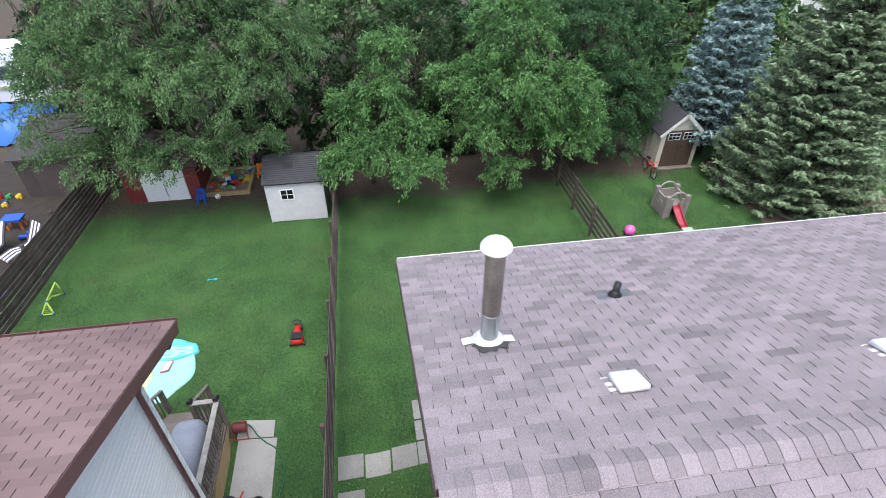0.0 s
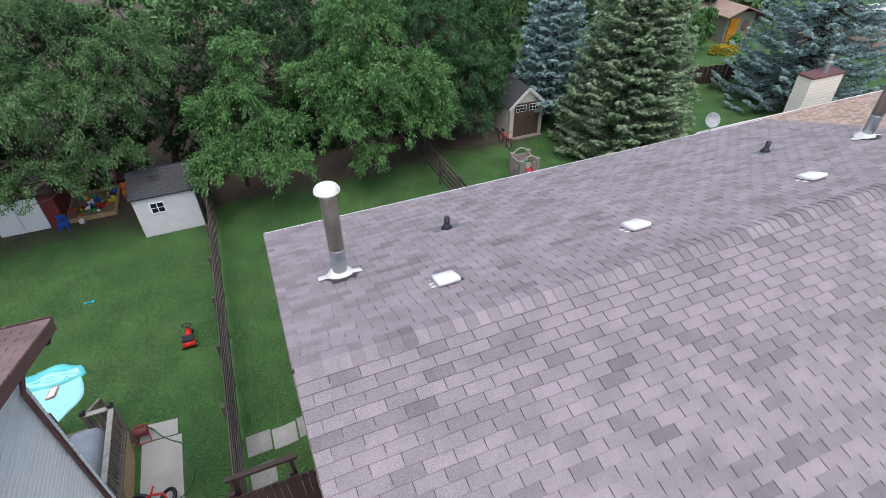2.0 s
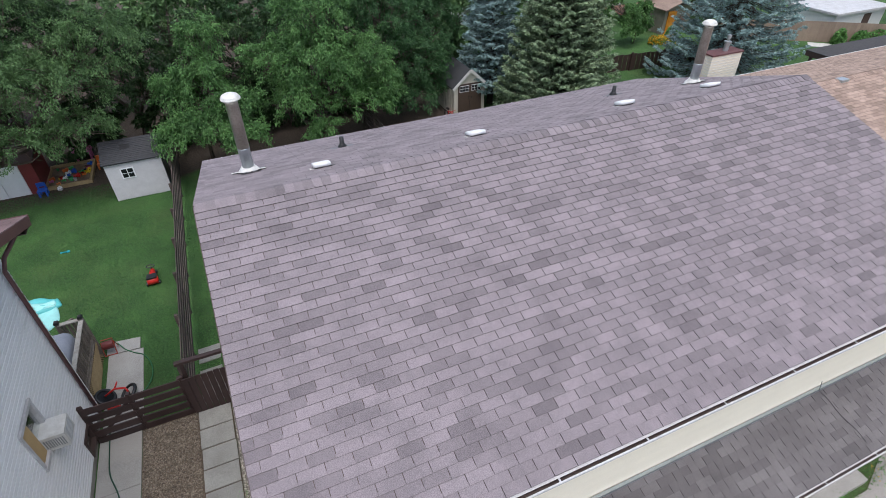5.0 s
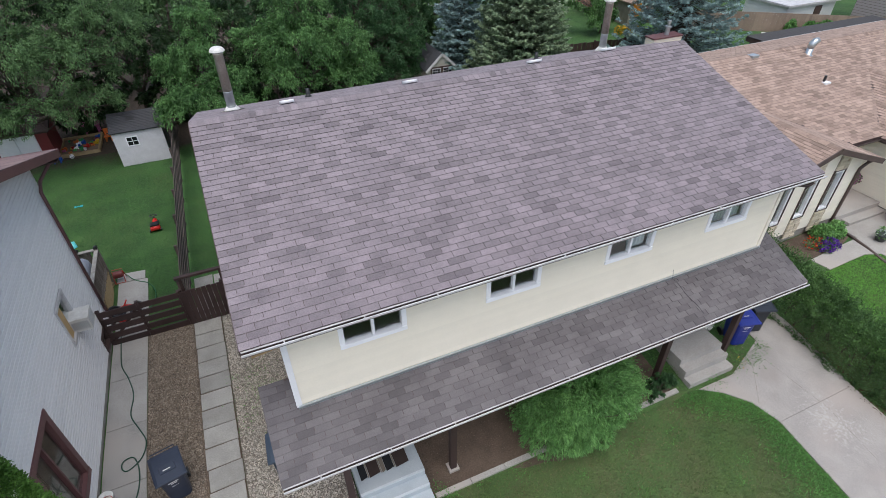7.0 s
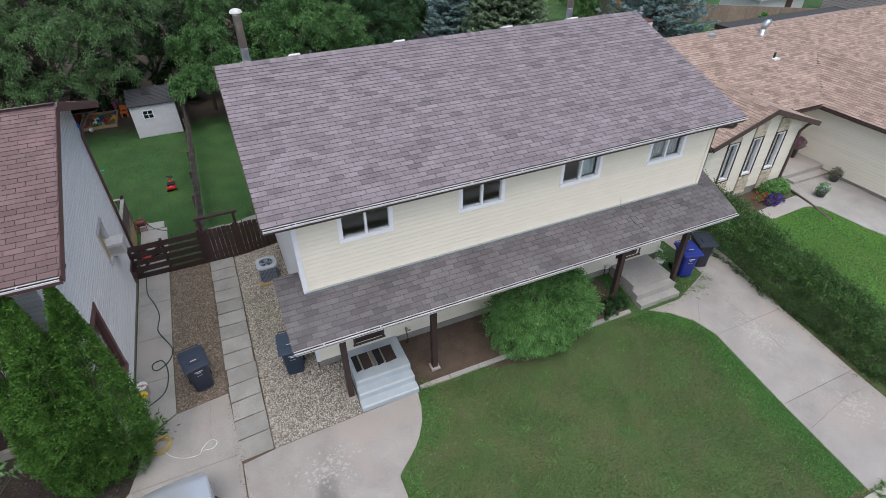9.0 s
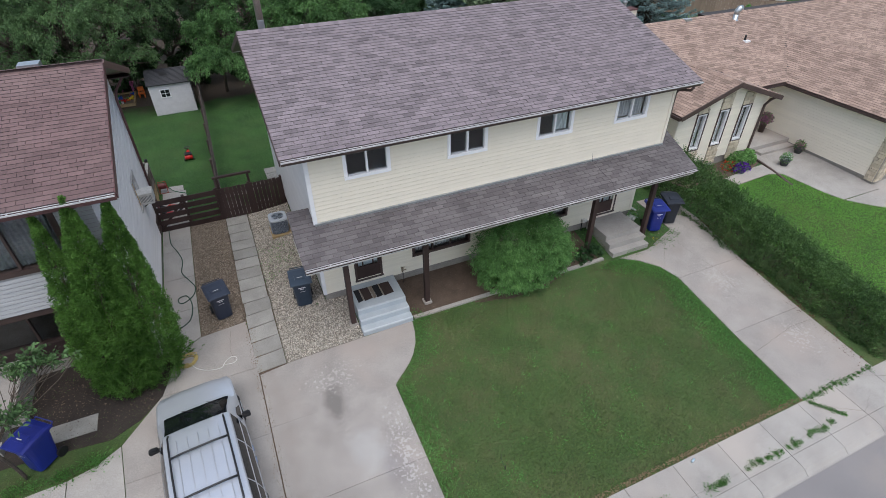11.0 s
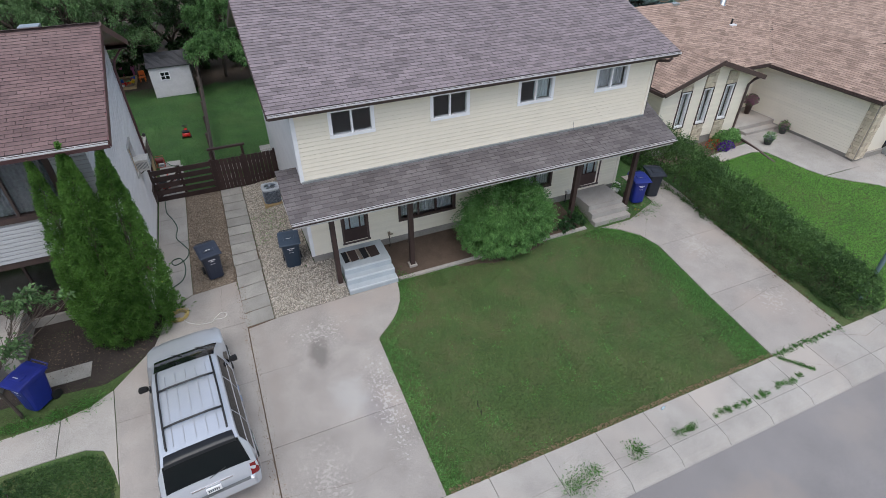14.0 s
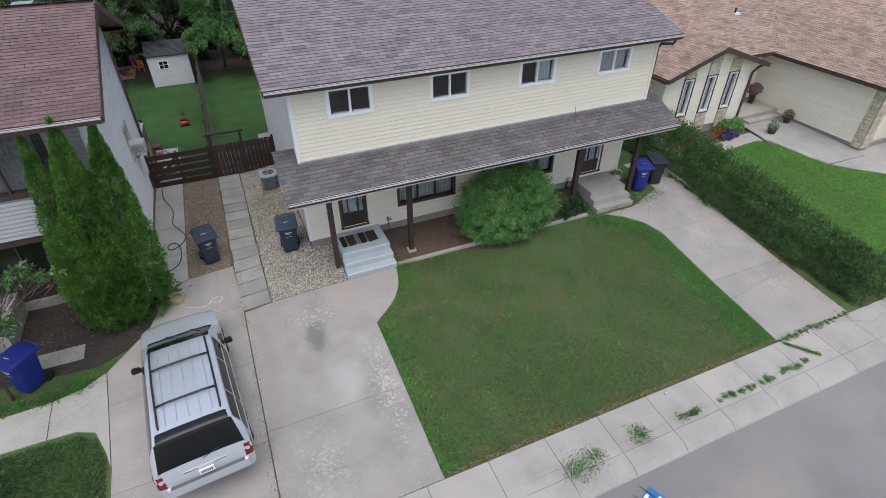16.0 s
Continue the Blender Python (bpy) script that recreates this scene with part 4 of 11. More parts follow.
# ---- the tan-roofed bungalow ----
def bungalow():
    h = thing("bungalow", (22, 7, 0.3), "beige-sided bungalow with a tan shingle roof and stone-trimmed front gable", "house")
    p = 0.345
    ex0, ex1, ey0, ry, ey1, ez = 15.4, 40.0, 3.5, 8.8, 14.1, 3.30
    rz = ez + (ry - ey0) * p
    ln = math.hypot(ry - ey0, rz - ez)
    gx, gy, gz, ghw = 18.3, 2.2, 4.37, 2.9
    ge = gz - ghw * p
    wx0, wx1 = 23.45, 29.6
    # walls
    def gab(s):
        return gz - 0.14 - abs(s + 15.75 - gx) * p
    win = [(1.03, 1.52, 1.47, 3.06), (2.31, 2.80, 1.47, 3.06), (3.60, 4.09, 1.47, 3.06)]
    siding_wall(h, "wall", (15.75, 2.62), (1, 0), 5.0, 0.75, 3.1, win, SIDING_BEIGE, SIDING_BEIGE, 0.125, label="beige lapped siding gable wall", top=gab, n=(0, -1))
    siding_wall(h, "wall", (15.75, 13.7), (0, -1), 11.08, 0.75, 3.3, [], SIDING_BEIGE, SIDING_BEIGE, 0.2, label="beige lapped siding side wall", n=(-1, 0))
    siding_wall(h, "wall", (20.75, 2.62), (0, 1), 1.7, 0.75, 3.3, [(0.35, 1.25, 0.8, 2.85)], SIDING_BEIGE, SIDING_BEIGE, 0.2, label="beige siding entry wall", n=(1, 0))
    siding_wall(h, "wall", (20.75, 4.3), (1, 0), 2.7, 0.75, 3.3, [], SIDING_BEIGE, SIDING_BEIGE, 0.2, label="beige siding entry wall", n=(0, -1))
    siding_wall(h, "wall", (wx0, 4.3), (0, -1), 5.56, 0.62, 3.25, [], SIDING_BEIGE, SIDING_BEIGE, 0.125, label="beige lapped siding garage side wall", n=(-1, 0))
    bm = B()
    box(bm, 15.77, 2.64, -0.2, 20.73, 13.6, 0.75)
    box(bm, wx0 + 0.03, -1.60, -0.2, wx1, 4.3, 0.62)
    box(bm, 20.7, 4.32, -0.2, 39.5, 13.6, 0.75)
    part("foundation", bm, FOUNDATION, h)
    for c in ((wx0 + 0.02, -1.62, 0.62, wx0 + 0.5, -1.24, 3.25), (wx1 - 0.5, -1.62, 0.62, wx1, -1.50, 3.25), (wx0 + 0.5, -1.62, 2.75, wx1 - 0.5, -1.50, 3.25), (wx0 + 0.5, -1.50, 0.3, wx1 - 0.5, -1.45, 2.75), (wx1 - 0.05, -1.45, 0.3, wx1, 4.25, 3.25), (20.75, 13.55, 0.3, 39.4, 13.7, 3.3), (39.4, 4.4, 0.3, 39.5, 13.7, 3.3), (wx1, 4.25, 0.3, 39.5, 4.4, 3.3)):
        bm = B()
        box(bm, *c)
        part("wall", bm, SIDING_BEIGE, h, "beige garage and back walls")
    rnd = random.Random(5)
    sm = mat("buff_stone_veneer", (0.66, 0.58, 0.45), (0.52, 0.44, 0.33), rough=0.9, scale=4, fine=40, bump=0.4, vary=0.22, dist=0.01)

    def stones(x0, x1, z0, z1, y, flip=False, name="stone_pier"):
        bm = B()
        if flip:
            box(bm, y, x0, z0, y + 0.03, x1, z1)
        else:
            box(bm, x0, y, z0, x1, y + 0.03, z1)
        pier = part(name, bm, FOUNDATION, h, "buff stone veneer panel")
        z = z0
        while z < z1 - 0.05:
            hh = min(rnd.uniform(0.10, 0.19), z1 - z)
            x = x0
            while x < x1 - 0.05:
                w = min(rnd.uniform(0.16, 0.36), x1 - x)
                bm = B()
                d = rnd.uniform(0.03, 0.055)
                if flip:
                    box(bm, y - d, x + 0.008, z + 0.008, y, x + w - 0.008, z + hh - 0.008)
                else:
                    box(bm, x + 0.008, y - d, z + 0.008, x + w - 0.008, y, z + hh - 0.008)
                part("stone", bm, sm, pier)
                x += w
            z += hh

    for k, (a, b, z0, z1) in enumerate(win):
        top = gab((a + b) / 2)
        stones(15.75 + a - 0.06, 15.75 + b + 0.06, 0.55, z0 - 0.06, 2.585)
        stones(15.75 + a - 0.06, 15.75 + b + 0.06, z1 + 0.07, top - 0.06, 2.585)
        bm = B()
        for s0, s1, q0, q1 in ((a - 0.06, a - 0.032, z0 - 0.06, z1 + 0.06), (b + 0.032, b + 0.06, z0 - 0.06, z1 + 0.06), (a - 0.032, b + 0.032, z0 - 0.06, z0 - 0.032), (a - 0.032, b + 0.032, z1 + 0.032, z1 + 0.06)):
            box(bm, 15.75 + s0, 2.545, q0, 15.75 + s1, 2.615, q1)
        part("window_surround", bm, BROWN_TRIM, h)
        window(h, (15.75 + a, 2.62), (1, 0), (0, -1), b - a, z0, z1, WHITE, panes=1, fw=0.05, curtain=(0, 1, CURTAIN), label="tall narrow white-framed window")
    stones(-1.64, -1.27, 0.5, 3.1, wx0 - 0.02, flip=True)
    stones(wx0, wx0 + 0.55, 0.5, 3.1, -1.66)
    # roofs
    main = roof_slab(h, "roof", [(ex0, ey0, ez), (ex1, ey0, ez), (ex1, ry, rz), (ex0, ry, rz)], 0.15, BROWN_TRIM, "tan shingle main roof slope")
    back = roof_slab(h, "roof", [(ex0, ry, rz), (ex1, ry, rz), (ex1, ey1, ez), (ex0, ey1, ez)], 0.15, BROWN_TRIM, "tan shingle back roof slope")
    gb = ry - (rz - gz) / p
    grx = 26.5
    grz = ez - 0.05 + (grx - 23.05) * p
    grb = ry - (rz - grz) / p
    def on_main(s, t):
        x, y = ex0 + s, ey0 + t * (ry - ey0) / ln
        z = ez + (y - ey0) * p
        return z > gz - abs(x - gx) * p - 0.02 and z > grz - abs(x - grx) * p - 0.02
    shingles(main, (ex0, ey0, ez), (1, 0, 0), (0, ry - ey0, rz - ez), ex1 - ex0, ln, SHINGLE_TAN, inside=on_main, near=lambda s, t: s < 6 and t > 2.5, seed=8)
    shingles(back, (ex0, ey1, ez), (1, 0, 0), (0, ry - ey1, rz - ez), ex1 - ex0, ln, SHINGLE_TAN, seed=9)
    ridge_caps(main, (ex0, ry, rz), (ex1, ry, rz), p, SHINGLE_TAN)
    # front gable
    for sgn in (-1, 1):
        e = gx + sgn * ghw
        gl = roof_slab(h, "roof", [(e, gy, ge), (gx, gy, gz), (gx, gb, gz), (e, gb, ge)], 0.14, BROWN_TRIM, "tan shingle front gable slope")
        ws = math.hypot(ghw, gz - ge)
        def under(s, t, sgn=sgn):
            y = gy + s
            z = ge + t * (gz - ge) / ws
            return z > ez + (y - ey0) * p - 0.03
        shingles(gl, (e, gy, ge), (0, 1, 0), (-sgn * ghw, 0, gz - ge), gb - gy, ws, SHINGLE_TAN, inside=under, near=(lambda s, t: s < 3) if sgn < 0 else None, seed=10)
        bm = B()
        beam(bm, (e, gy - 0.015, ge - 0.09), (gx, gy - 0.015, gz - 0.09), 0.03, 0.19)
        part("barge_board", bm, BROWN_TRIM, h)
    ridge_caps(main, (gx, gy, gz), (gx, gb, gz), p, SHINGLE_TAN)
    bm = B()
    box(bm, gx - ghw - 0.1, gy + 0.02, ge - 0.16, gx - ghw, ey0 + 5, ge - 0.03)
    part("gutter", bm, BROWN_TRIM, h)
    # garage wing
    for sgn in (-1, 1):
        e = grx + sgn * 3.45
        gez = grz - 3.45 * p
        gl = roof_slab(h, "roof", [(e, -1.85, gez), (grx, -1.85, grz), (grx, grb, grz), (e, grb, gez)], 0.14, BROWN_TRIM, "tan shingle garage roof slope")
        ws = math.hypot(3.45, grz - gez)
        def over(s, t, gez=gez, ws=ws):
            y = -1.85 + s
            z = gez + t * (grz - gez) / ws
            return z > ez + (y - ey0) * p - 0.03
        shingles(gl, (e, -1.85, gez), (0, 1, 0), (-sgn * 3.45, 0, grz - gez), grb + 1.85, ws, SHINGLE_TAN, inside=over, near=(lambda s, t: s < 3.6) if sgn < 0 else None, seed=11)
        bm = B()
        beam(bm, (e, -1.865, gez - 0.09), (grx, -1.865, grz - 0.09), 0.03, 0.19)
        part("barge_board", bm, BROWN_TRIM, h)
    ridge_caps(main, (grx, -1.85, grz), (grx, grb, grz), p, SHINGLE_TAN)
    gez = grz - 3.45 * p
    gutter(h, (23.04, 3.6, gez - 0.02), (23.04, -1.85, gez - 0.02), (-1, 0, 0), BROWN_TRIM)
    gutter(h, (ex0 + 5.9, ey0 - 0.02, ez - 0.02), (23.0, ey0 - 0.02, ez - 0.02), (0, -1, 0), BROWN_TRIM)
    gutter(h, (ex0, ey1 + 0.02, ez - 0.02), (ex1, ey1 + 0.02, ez - 0.02), (0, 1, 0), WHITE)
    # rain pipe down the gable's corner and along the ground
    bm = B()
    tube(bm, [(21.15, 2.45, ge - 0.15), (20.95, 2.5, ge - 0.22), (20.72, 2.55, ge - 0.45), (20.70, 2.56, 0.62), (20.75, 2.45, 0.52), (20.45, 0.9, 0.50), (20.18, -0.35, 0.42)], 0.055, 8)
    part("downpipe", bm, BROWN_TRIM, h, "brown downpipe with a long run-off pipe", smooth=True)
    # clad chimney on the back slope
    cx, cy = 21.75, 14.8
    bm = B()
    box(bm, cx, cy, 0.1, cx + 1.9, cy + 0.65, 4.15)
    ch = part("chimney", bm, SIDING_CREAM, h, "cream clad chimney with a brown cap")
    for z in np.arange(2.6, 4.1, 0.13):
        bm = B()
        for a, b in (((cx - 0.006, cy - 0.006, z), (cx + 1.906, cy - 0.006, z)), ((cx - 0.006, cy - 0.006, z), (cx - 0.006, cy + 0.656, z))):
            beam(bm, a, b, 0.012, 0.014)
        part("siding_lap", bm, WHITE_DIRTY, ch)
    bm = B()
    box(bm, cx - 0.04, cy - 0.04, 4.15, cx + 1.94, cy + 0.69, 4.22)
    part("chimney_cap", bm, MAROON, ch, bevel=0.01)
    bm = B()
    lathe(bm, (cx + 1.1, cy + 0.33, 4.22), [(0.12, 0), (0.12, 0.34), (0.17, 0.36), (0.17, 0.44), (0.07, 0.47), (0.07, 0.56), (0.10, 0.58), (0.10, 0.72), (0.02, 0.75)], 16)
    part("flue", bm, GALV, ch, smooth=False)
    # roof fittings
    bm = B()
    lathe(bm, (24.3, 8.25, rz - 0.25), [(0.20, 0), (0.20, 0.02), (0.13, 0.05), (0.13, 0.30)], 16)
    tube(bm, [(24.3, 8.25, rz + 0.05), (24.32, 8.25, rz + 0.22), (24.42, 8.24, rz + 0.33), (24.56, 8.22, rz + 0.36)], [0.13, 0.15, 0.15, 0.13], 14)
    part("roof_vent", bm, GALV, h, "silver gooseneck roof vent", smooth=True)
    bm = B()
    y = 6.6
    z = ez + (y - ey0) * p
    box(bm, 23.25, y - 0.2, z - 0.06, 23.6, y + 0.15, z + 0.02)
    part("flashing", bm, WHITE, h)
    bm = B()
    tube(bm, [(23.4, y, z), (23.4, y, z + 0.26)], 0.05, 10)
    part("vent_pipe", bm, BLACK, h, "short black vent pipe")
    bm = B()
    box(bm, 21.2, 8.55, rz - 0.12, 21.6, 8.85, rz + 0.03)
    part("roof_vent", bm, GALV, h, "low grey roof vent", bevel=0.03)
    # entry steps
    bm = B()
    box(bm, 20.8, 2.5, 0.2, 23.4, 4.28, 0.80)
    box(bm, 21.2, 2.15, 0.2, 23.4, 2.5, 0.60)
    box(bm, 21.2, 1.8, 0.2, 23.4, 2.15, 0.40)
    part("entry_steps", bm, CONCRETE, h, "pale concrete entry steps", bevel=0.012)
    # entry door and lamp plate
    bm = B()
    box(bm, 20.76, 2.98, 0.8, 20.80, 3.86, 2.85)
    part("door", bm, BROWN, h, "dark brown side entry door", bevel=0.01)
    return h


bungalow()

# ---- ground covers ----
def covers():
    road = [(-60, -9.558), (60, -9.558), (60, -40), (-60, -40)]
    tagged(sheet("road", road, 0.02, ASPHALT, None, "worn pale grey asphalt street with tyre marks", 3.0, 0.06, "structure"), "", "road")
    # pavement slabs along the street, with a rolled kerb
    pv = thing("pavement", (5, -8.7, -0.4), "pale concrete pavement with cracked joints", "pavement", kind="structure")
    x = -17.45
    while x < 30:
        sheet("paving_slab", [(x + 0.006, -9.0), (x + 1.494, -9.0), (x + 1.494, -7.98), (x + 0.006, -7.98)], 0.035, CONCRETE, pv, "", 0.5, 0.10)
        sheet("kerb_stone", [(x + 0.006, -9.56), (x + 1.494, -9.56), (x + 1.494, -9.008), (x + 0.006, -9.008)], 0.035, CONCRETE, pv, "", 0.14, 0.10)
        x += 1.5
    # the duplex's own two drives
    d = thing("driveway", (-0.6, -4, 0), "cracked pale concrete driveway with stains and joints", "driveway", kind="structure")
    edge = [(1.0, -3.06), (1.10, -2.95), (1.36, -2.74), (1.62, -2.51), (1.83, -2.27), (2.07, -1.87), (2.20, -1.49), (2.27, -1.12), (2.28, -1.05)]
    sheet("drive_slab", [(-2.42, -7.96), (0.98, -7.96), (0.99, -5.349), (-2.42, -5.349)], 0.03, CONCRETE_DRIVE, d)
    sheet("drive_slab", [(-2.42, -5.34), (0.99, -5.34), (1.0, -3.049), (-2.42, -3.049)], 0.032, CONCRETE_DRIVE, d)
    sheet("drive_slab", [(-2.42, -3.04), *edge, (0.72, -1.08), (-1.66, -1.16), (-2.42, -1.20)], 0.03, CONCRETE_DRIVE, d)
    d2 = thing("driveway", (12.8, -4, 0), "cracked pale concrete driveway beside the hedge", "driveway", kind="structure")
    sheet("drive_slab", [(11.30, -7.96), (14.28, -7.96), (14.33, -5.389), (11.42, -5.389)], 0.03, CONCRETE_DRIVE, d2)
    sheet("drive_slab", [(11.42, -5.38), (14.33, -5.38), (14.5, -2.789), (11.62, -2.789)], 0.032, CONCRETE_DRIVE, d2)
    sheet("drive_slab", [(11.62, -2.78), (14.5, -2.78), (14.85, -0.3), (14.9, 1.6), (13.4, 1.6), (13.3, -0.5), (11.62, -1.15), (10.35, -1.15), (10.9, -1.5), (11.4, -2.05)], 0.03, CONCRETE_DRIVE, d2)
    # the neighbour's drive and path
    d3 = thing("driveway", (-4, -3, 0), "pale concrete driveway under a parked van", "driveway", kind="structure")
    sheet("drive_slab", [(-2.452, -7.96), (-2.452, -5.589), (-5.72, -5.589), (-5.70, -7.96)], 0.028, CONCRETE_DRIVE, d3)
    sheet("drive_slab", [(-2.452, -5.58), (-2.452, -3.189), (-5.85, -3.189), (-5.72, -5.0), (-5.72, -5.58)], 0.03, CONCRETE_DRIVE, d3)
    sheet("drive_slab", [(-2.452, -3.18), (-2.452, -0.889), (-5.0, -0.889), (-5.5, -1.5), (-5.95, -2.05), (-5.85, -3.18)], 0.028, CONCRETE_DRIVE, d3)
    sheet("drive_slab", [(-2.452, -0.88), (-2.52, 1.12), (-3.86, 0.98), (-4.5, 0.55), (-4.98, -0.88)], 0.03, CONCRETE_DRIVE, d3)
    pth = thing("garden_path", (-8, -3, 0), "curved pale concrete path across the neighbour's lawn", "path", kind="structure")
    sheet("path_slab", [(-5.97, -2.07), (-5.87, -3.18), (-5.75, -4.9), (-5.85, -4.5), (-6.1, -3.85), (-6.5, -3.66), (-7.1, -3.64), (-7.1, -2.55), (-6.5, -2.40)], 0.03, CONCRETE, pth)
    sheet("path_slab", [(-7.12, -2.55), (-7.12, -3.64), (-9.0, -3.62), (-9.0, -2.65)], 0.03, CONCRETE, pth)
    sheet("path_slab", [(-9.02, -2.65), (-9.02, -3.62), (-12, -3.6), (-12, -2.65)], 0.03, CONCRETE, pth)
    sheet("path_slab", [(-7.75, -0.75), (-6.55, -0.75), (-6.55, -1.30), (-7.75, -1.30)], 0.03, SLAB, pth)
    # side passage: concrete strip, brown gravel, paving slabs, pale gravel
    st = thing("side_path", (-4.3, 4, 0.1), "pale concrete strip along the house wall", "path", kind="structure")
    for y in np.arange(0.62, 7.6, 1.78):
        y1 = min(y + 1.765, 7.55)
        sheet("strip_slab", [(-4.84, y), (-3.86, y), (-3.86, y1), (-4.84, y1)] if y > 1 else [(-4.55, y), (-3.86, 1.02), (-3.86, y1), (-4.84, y1), (-4.84, y + 0.1)], 0.03, CONCRETE, st)
    tagged(sheet("gravel_strip", [(-3.85, 1.0), (-2.50, 1.14), (-2.50, 7.55), (-3.85, 7.55)], 0.012, GRAVEL_BROWN, None, "brown gravel strip between side paths", 0.5, 0.05, "structure"), "", "gravel")
    tagged(sheet("gravel_bed", [(-1.64, -1.16), (0.72, -1.08), (0.72, 0.72), (0.0, 0.75), (0.0, 7.5), (-1.64, 7.55)], 0.010, GRAVEL, None, "pale pebble gravel bed beside the house", 0.5, 0.05, "structure"), "", "gravel")
    tagged(sheet("joint_soil", [(-2.496, -7.95), (-2.39, -7.95), (-2.39, -1.25), (-1.646, -1.25), (-1.646, 7.5), (-2.496, 7.5)], 0.014, SOIL, None, "dry dirt in the joints of path and drive", 0.5, 0.05, "structure"), "", "soil")
    sl = thing("stepping_path", (-2.05, 3.2, 0.1), "row of square weathered concrete paving slabs", "path", kind="structure")
    rnd = random.Random(2)
    y, k = -1.12, 0
    while y < 7.5:
        j = rnd.uniform(-0.015, 0.015)
        sheet("paving_slab", [(-2.48 + j, y + 0.012 + rnd.uniform(0, 0.012)), (-1.67 + j, y + 0.012), (-1.67 + j, y + 0.60), (-2.48 + j, y + 0.60 - rnd.uniform(0, 0.012))], 0.03 + rnd.uniform(0, 0.012), SLAB, sl, "", 0.6, 0.05)
        y += 0.617
    # slabs behind the house
    bs = thing("back_path", (-1.2, 10.3, 0.12), "weathered square paving slabs behind the house", "path", kind="structure")
    for x, y in ((-2.35, 9.25), (-1.70, 9.22), (-1.05, 9.28), (-0.42, 9.3), (-2.35, 7.7), (-2.35, 8.35), (-0.42, 9.95), (-0.42, 10.6), (-1.75, 7.68), (-1.1, 7.7)):
        sheet("paving_slab", [(x, y), (x + 0.6, y + 0.02), (x + 0.61, y + 0.62), (x, y + 0.6)], 0.03, SLAB, bs, "", 0.7, 0.05)
    pt = thing("patio", (-4.4, 10, 0.14), "pale concrete patio slabs beside the deck", "patio", kind="structure")
    sheet("patio_slab", [(-4.85, 10.72), (-3.95, 10.66), (-3.95, 11.14), (-4.85, 11.25)], 0.03, CONCRETE, pt)
    sheet("patio_slab", [(-4.80, 7.75), (-3.83, 7.75), (-3.86, 10.62), (-4.80, 10.68)], 0.03, CONCRETE, pt)
    # bed under the porch with its kerb
    tagged(sheet("planting_bed", [(2.32, -0.86), (9.6, -0.86), (9.6, 0.72), (2.32, 0.72)], 0.012, SOIL, None, "bare brown soil bed under the porch", 0.5, 0.05, "structure"), "", "bed")
    kb = thing("bed_kerb", (6, -0.92, 0.2), "low concrete kerb along the porch bed", "kerb", kind="structure")
    for i in range(8):
        x = 2.4 + i * 0.92
        sheet("kerb_block", [(x, -1.00), (x + 0.905, -1.00), (x + 0.905, -0.87), (x, -0.87)], 0.06, CONCRETE, kb, "", 0.5, 0.12)
    tagged(sheet("bare_soil", [(4.4, -1.03), (8.0, -1.03), (7.6, -1.16), (7.3, -1.28), (6.6, -1.34), (5.7, -1.38), (5.2, -1.22), (4.7, -1.16)], 0.010, SOIL, None, "bare brown soil strip under the juniper bush", 0.3, 0.05, "structure"), "", "soil")
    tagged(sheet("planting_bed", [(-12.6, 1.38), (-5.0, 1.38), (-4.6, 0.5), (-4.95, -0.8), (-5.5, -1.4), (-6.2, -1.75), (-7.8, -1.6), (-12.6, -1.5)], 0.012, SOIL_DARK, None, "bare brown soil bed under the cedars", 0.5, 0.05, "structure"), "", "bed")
    tagged(sheet("planting_bed", [(18.2, 1.45), (20.0, 1.5), (20.75, 1.75), (20.7, 2.6), (15.8, 2.6), (16.2, 1.6)], 0.012, SOIL, None, "dark soil flower bed at the gable", 0.5, 0.05, "structure"), "", "bed")
    bp = thing("garden_path", (22, 0, 0.3), "pale concrete path to the bungalow's entry", "path", kind="structure")
    sheet("path_slab", [(18.3, 0.75), (18.2, 1.42), (20.0, 1.46), (20.76, 1.5), (20.78, 2.45), (23.45, 2.45), (23.45, -2.0), (21.25, -1.95), (20.9, -1.2), (20.72, -0.2), (20.6, 0.5), (20.0, 0.72), (19.0, 0.74)], 0.03, CONCRETE, bp)
    sheet("path_slab", [(23.45, -2.02), (23.47, -1.45), (30, -1.45), (30, -7.96), (24.6, -7.96), (23.6, -4.3), (22.8, -3.3), (22.0, -2.7), (21.3, -2.02)], 0.03, CONCRETE, bp, "")
    tagged(sheet("soil_patch", [(14.2, 16.2), (20, 15), (20, 24), (14.5, 22.5), (14.0, 20)], 0.012, SOIL, None, "bare brown soil under the spruces", 1.0, 0.03, "structure"), "", "soil")
    tagged(sheet("soil_patch", [(-20, 17.5), (-12.6, 17.5), (-12.2, 27), (-20, 27)], 0.012, SOIL_DARK, None, "trodden bare soil yard with tree shade in its colour", 1.0, 0.03, "structure"), "", "soil")


covers()


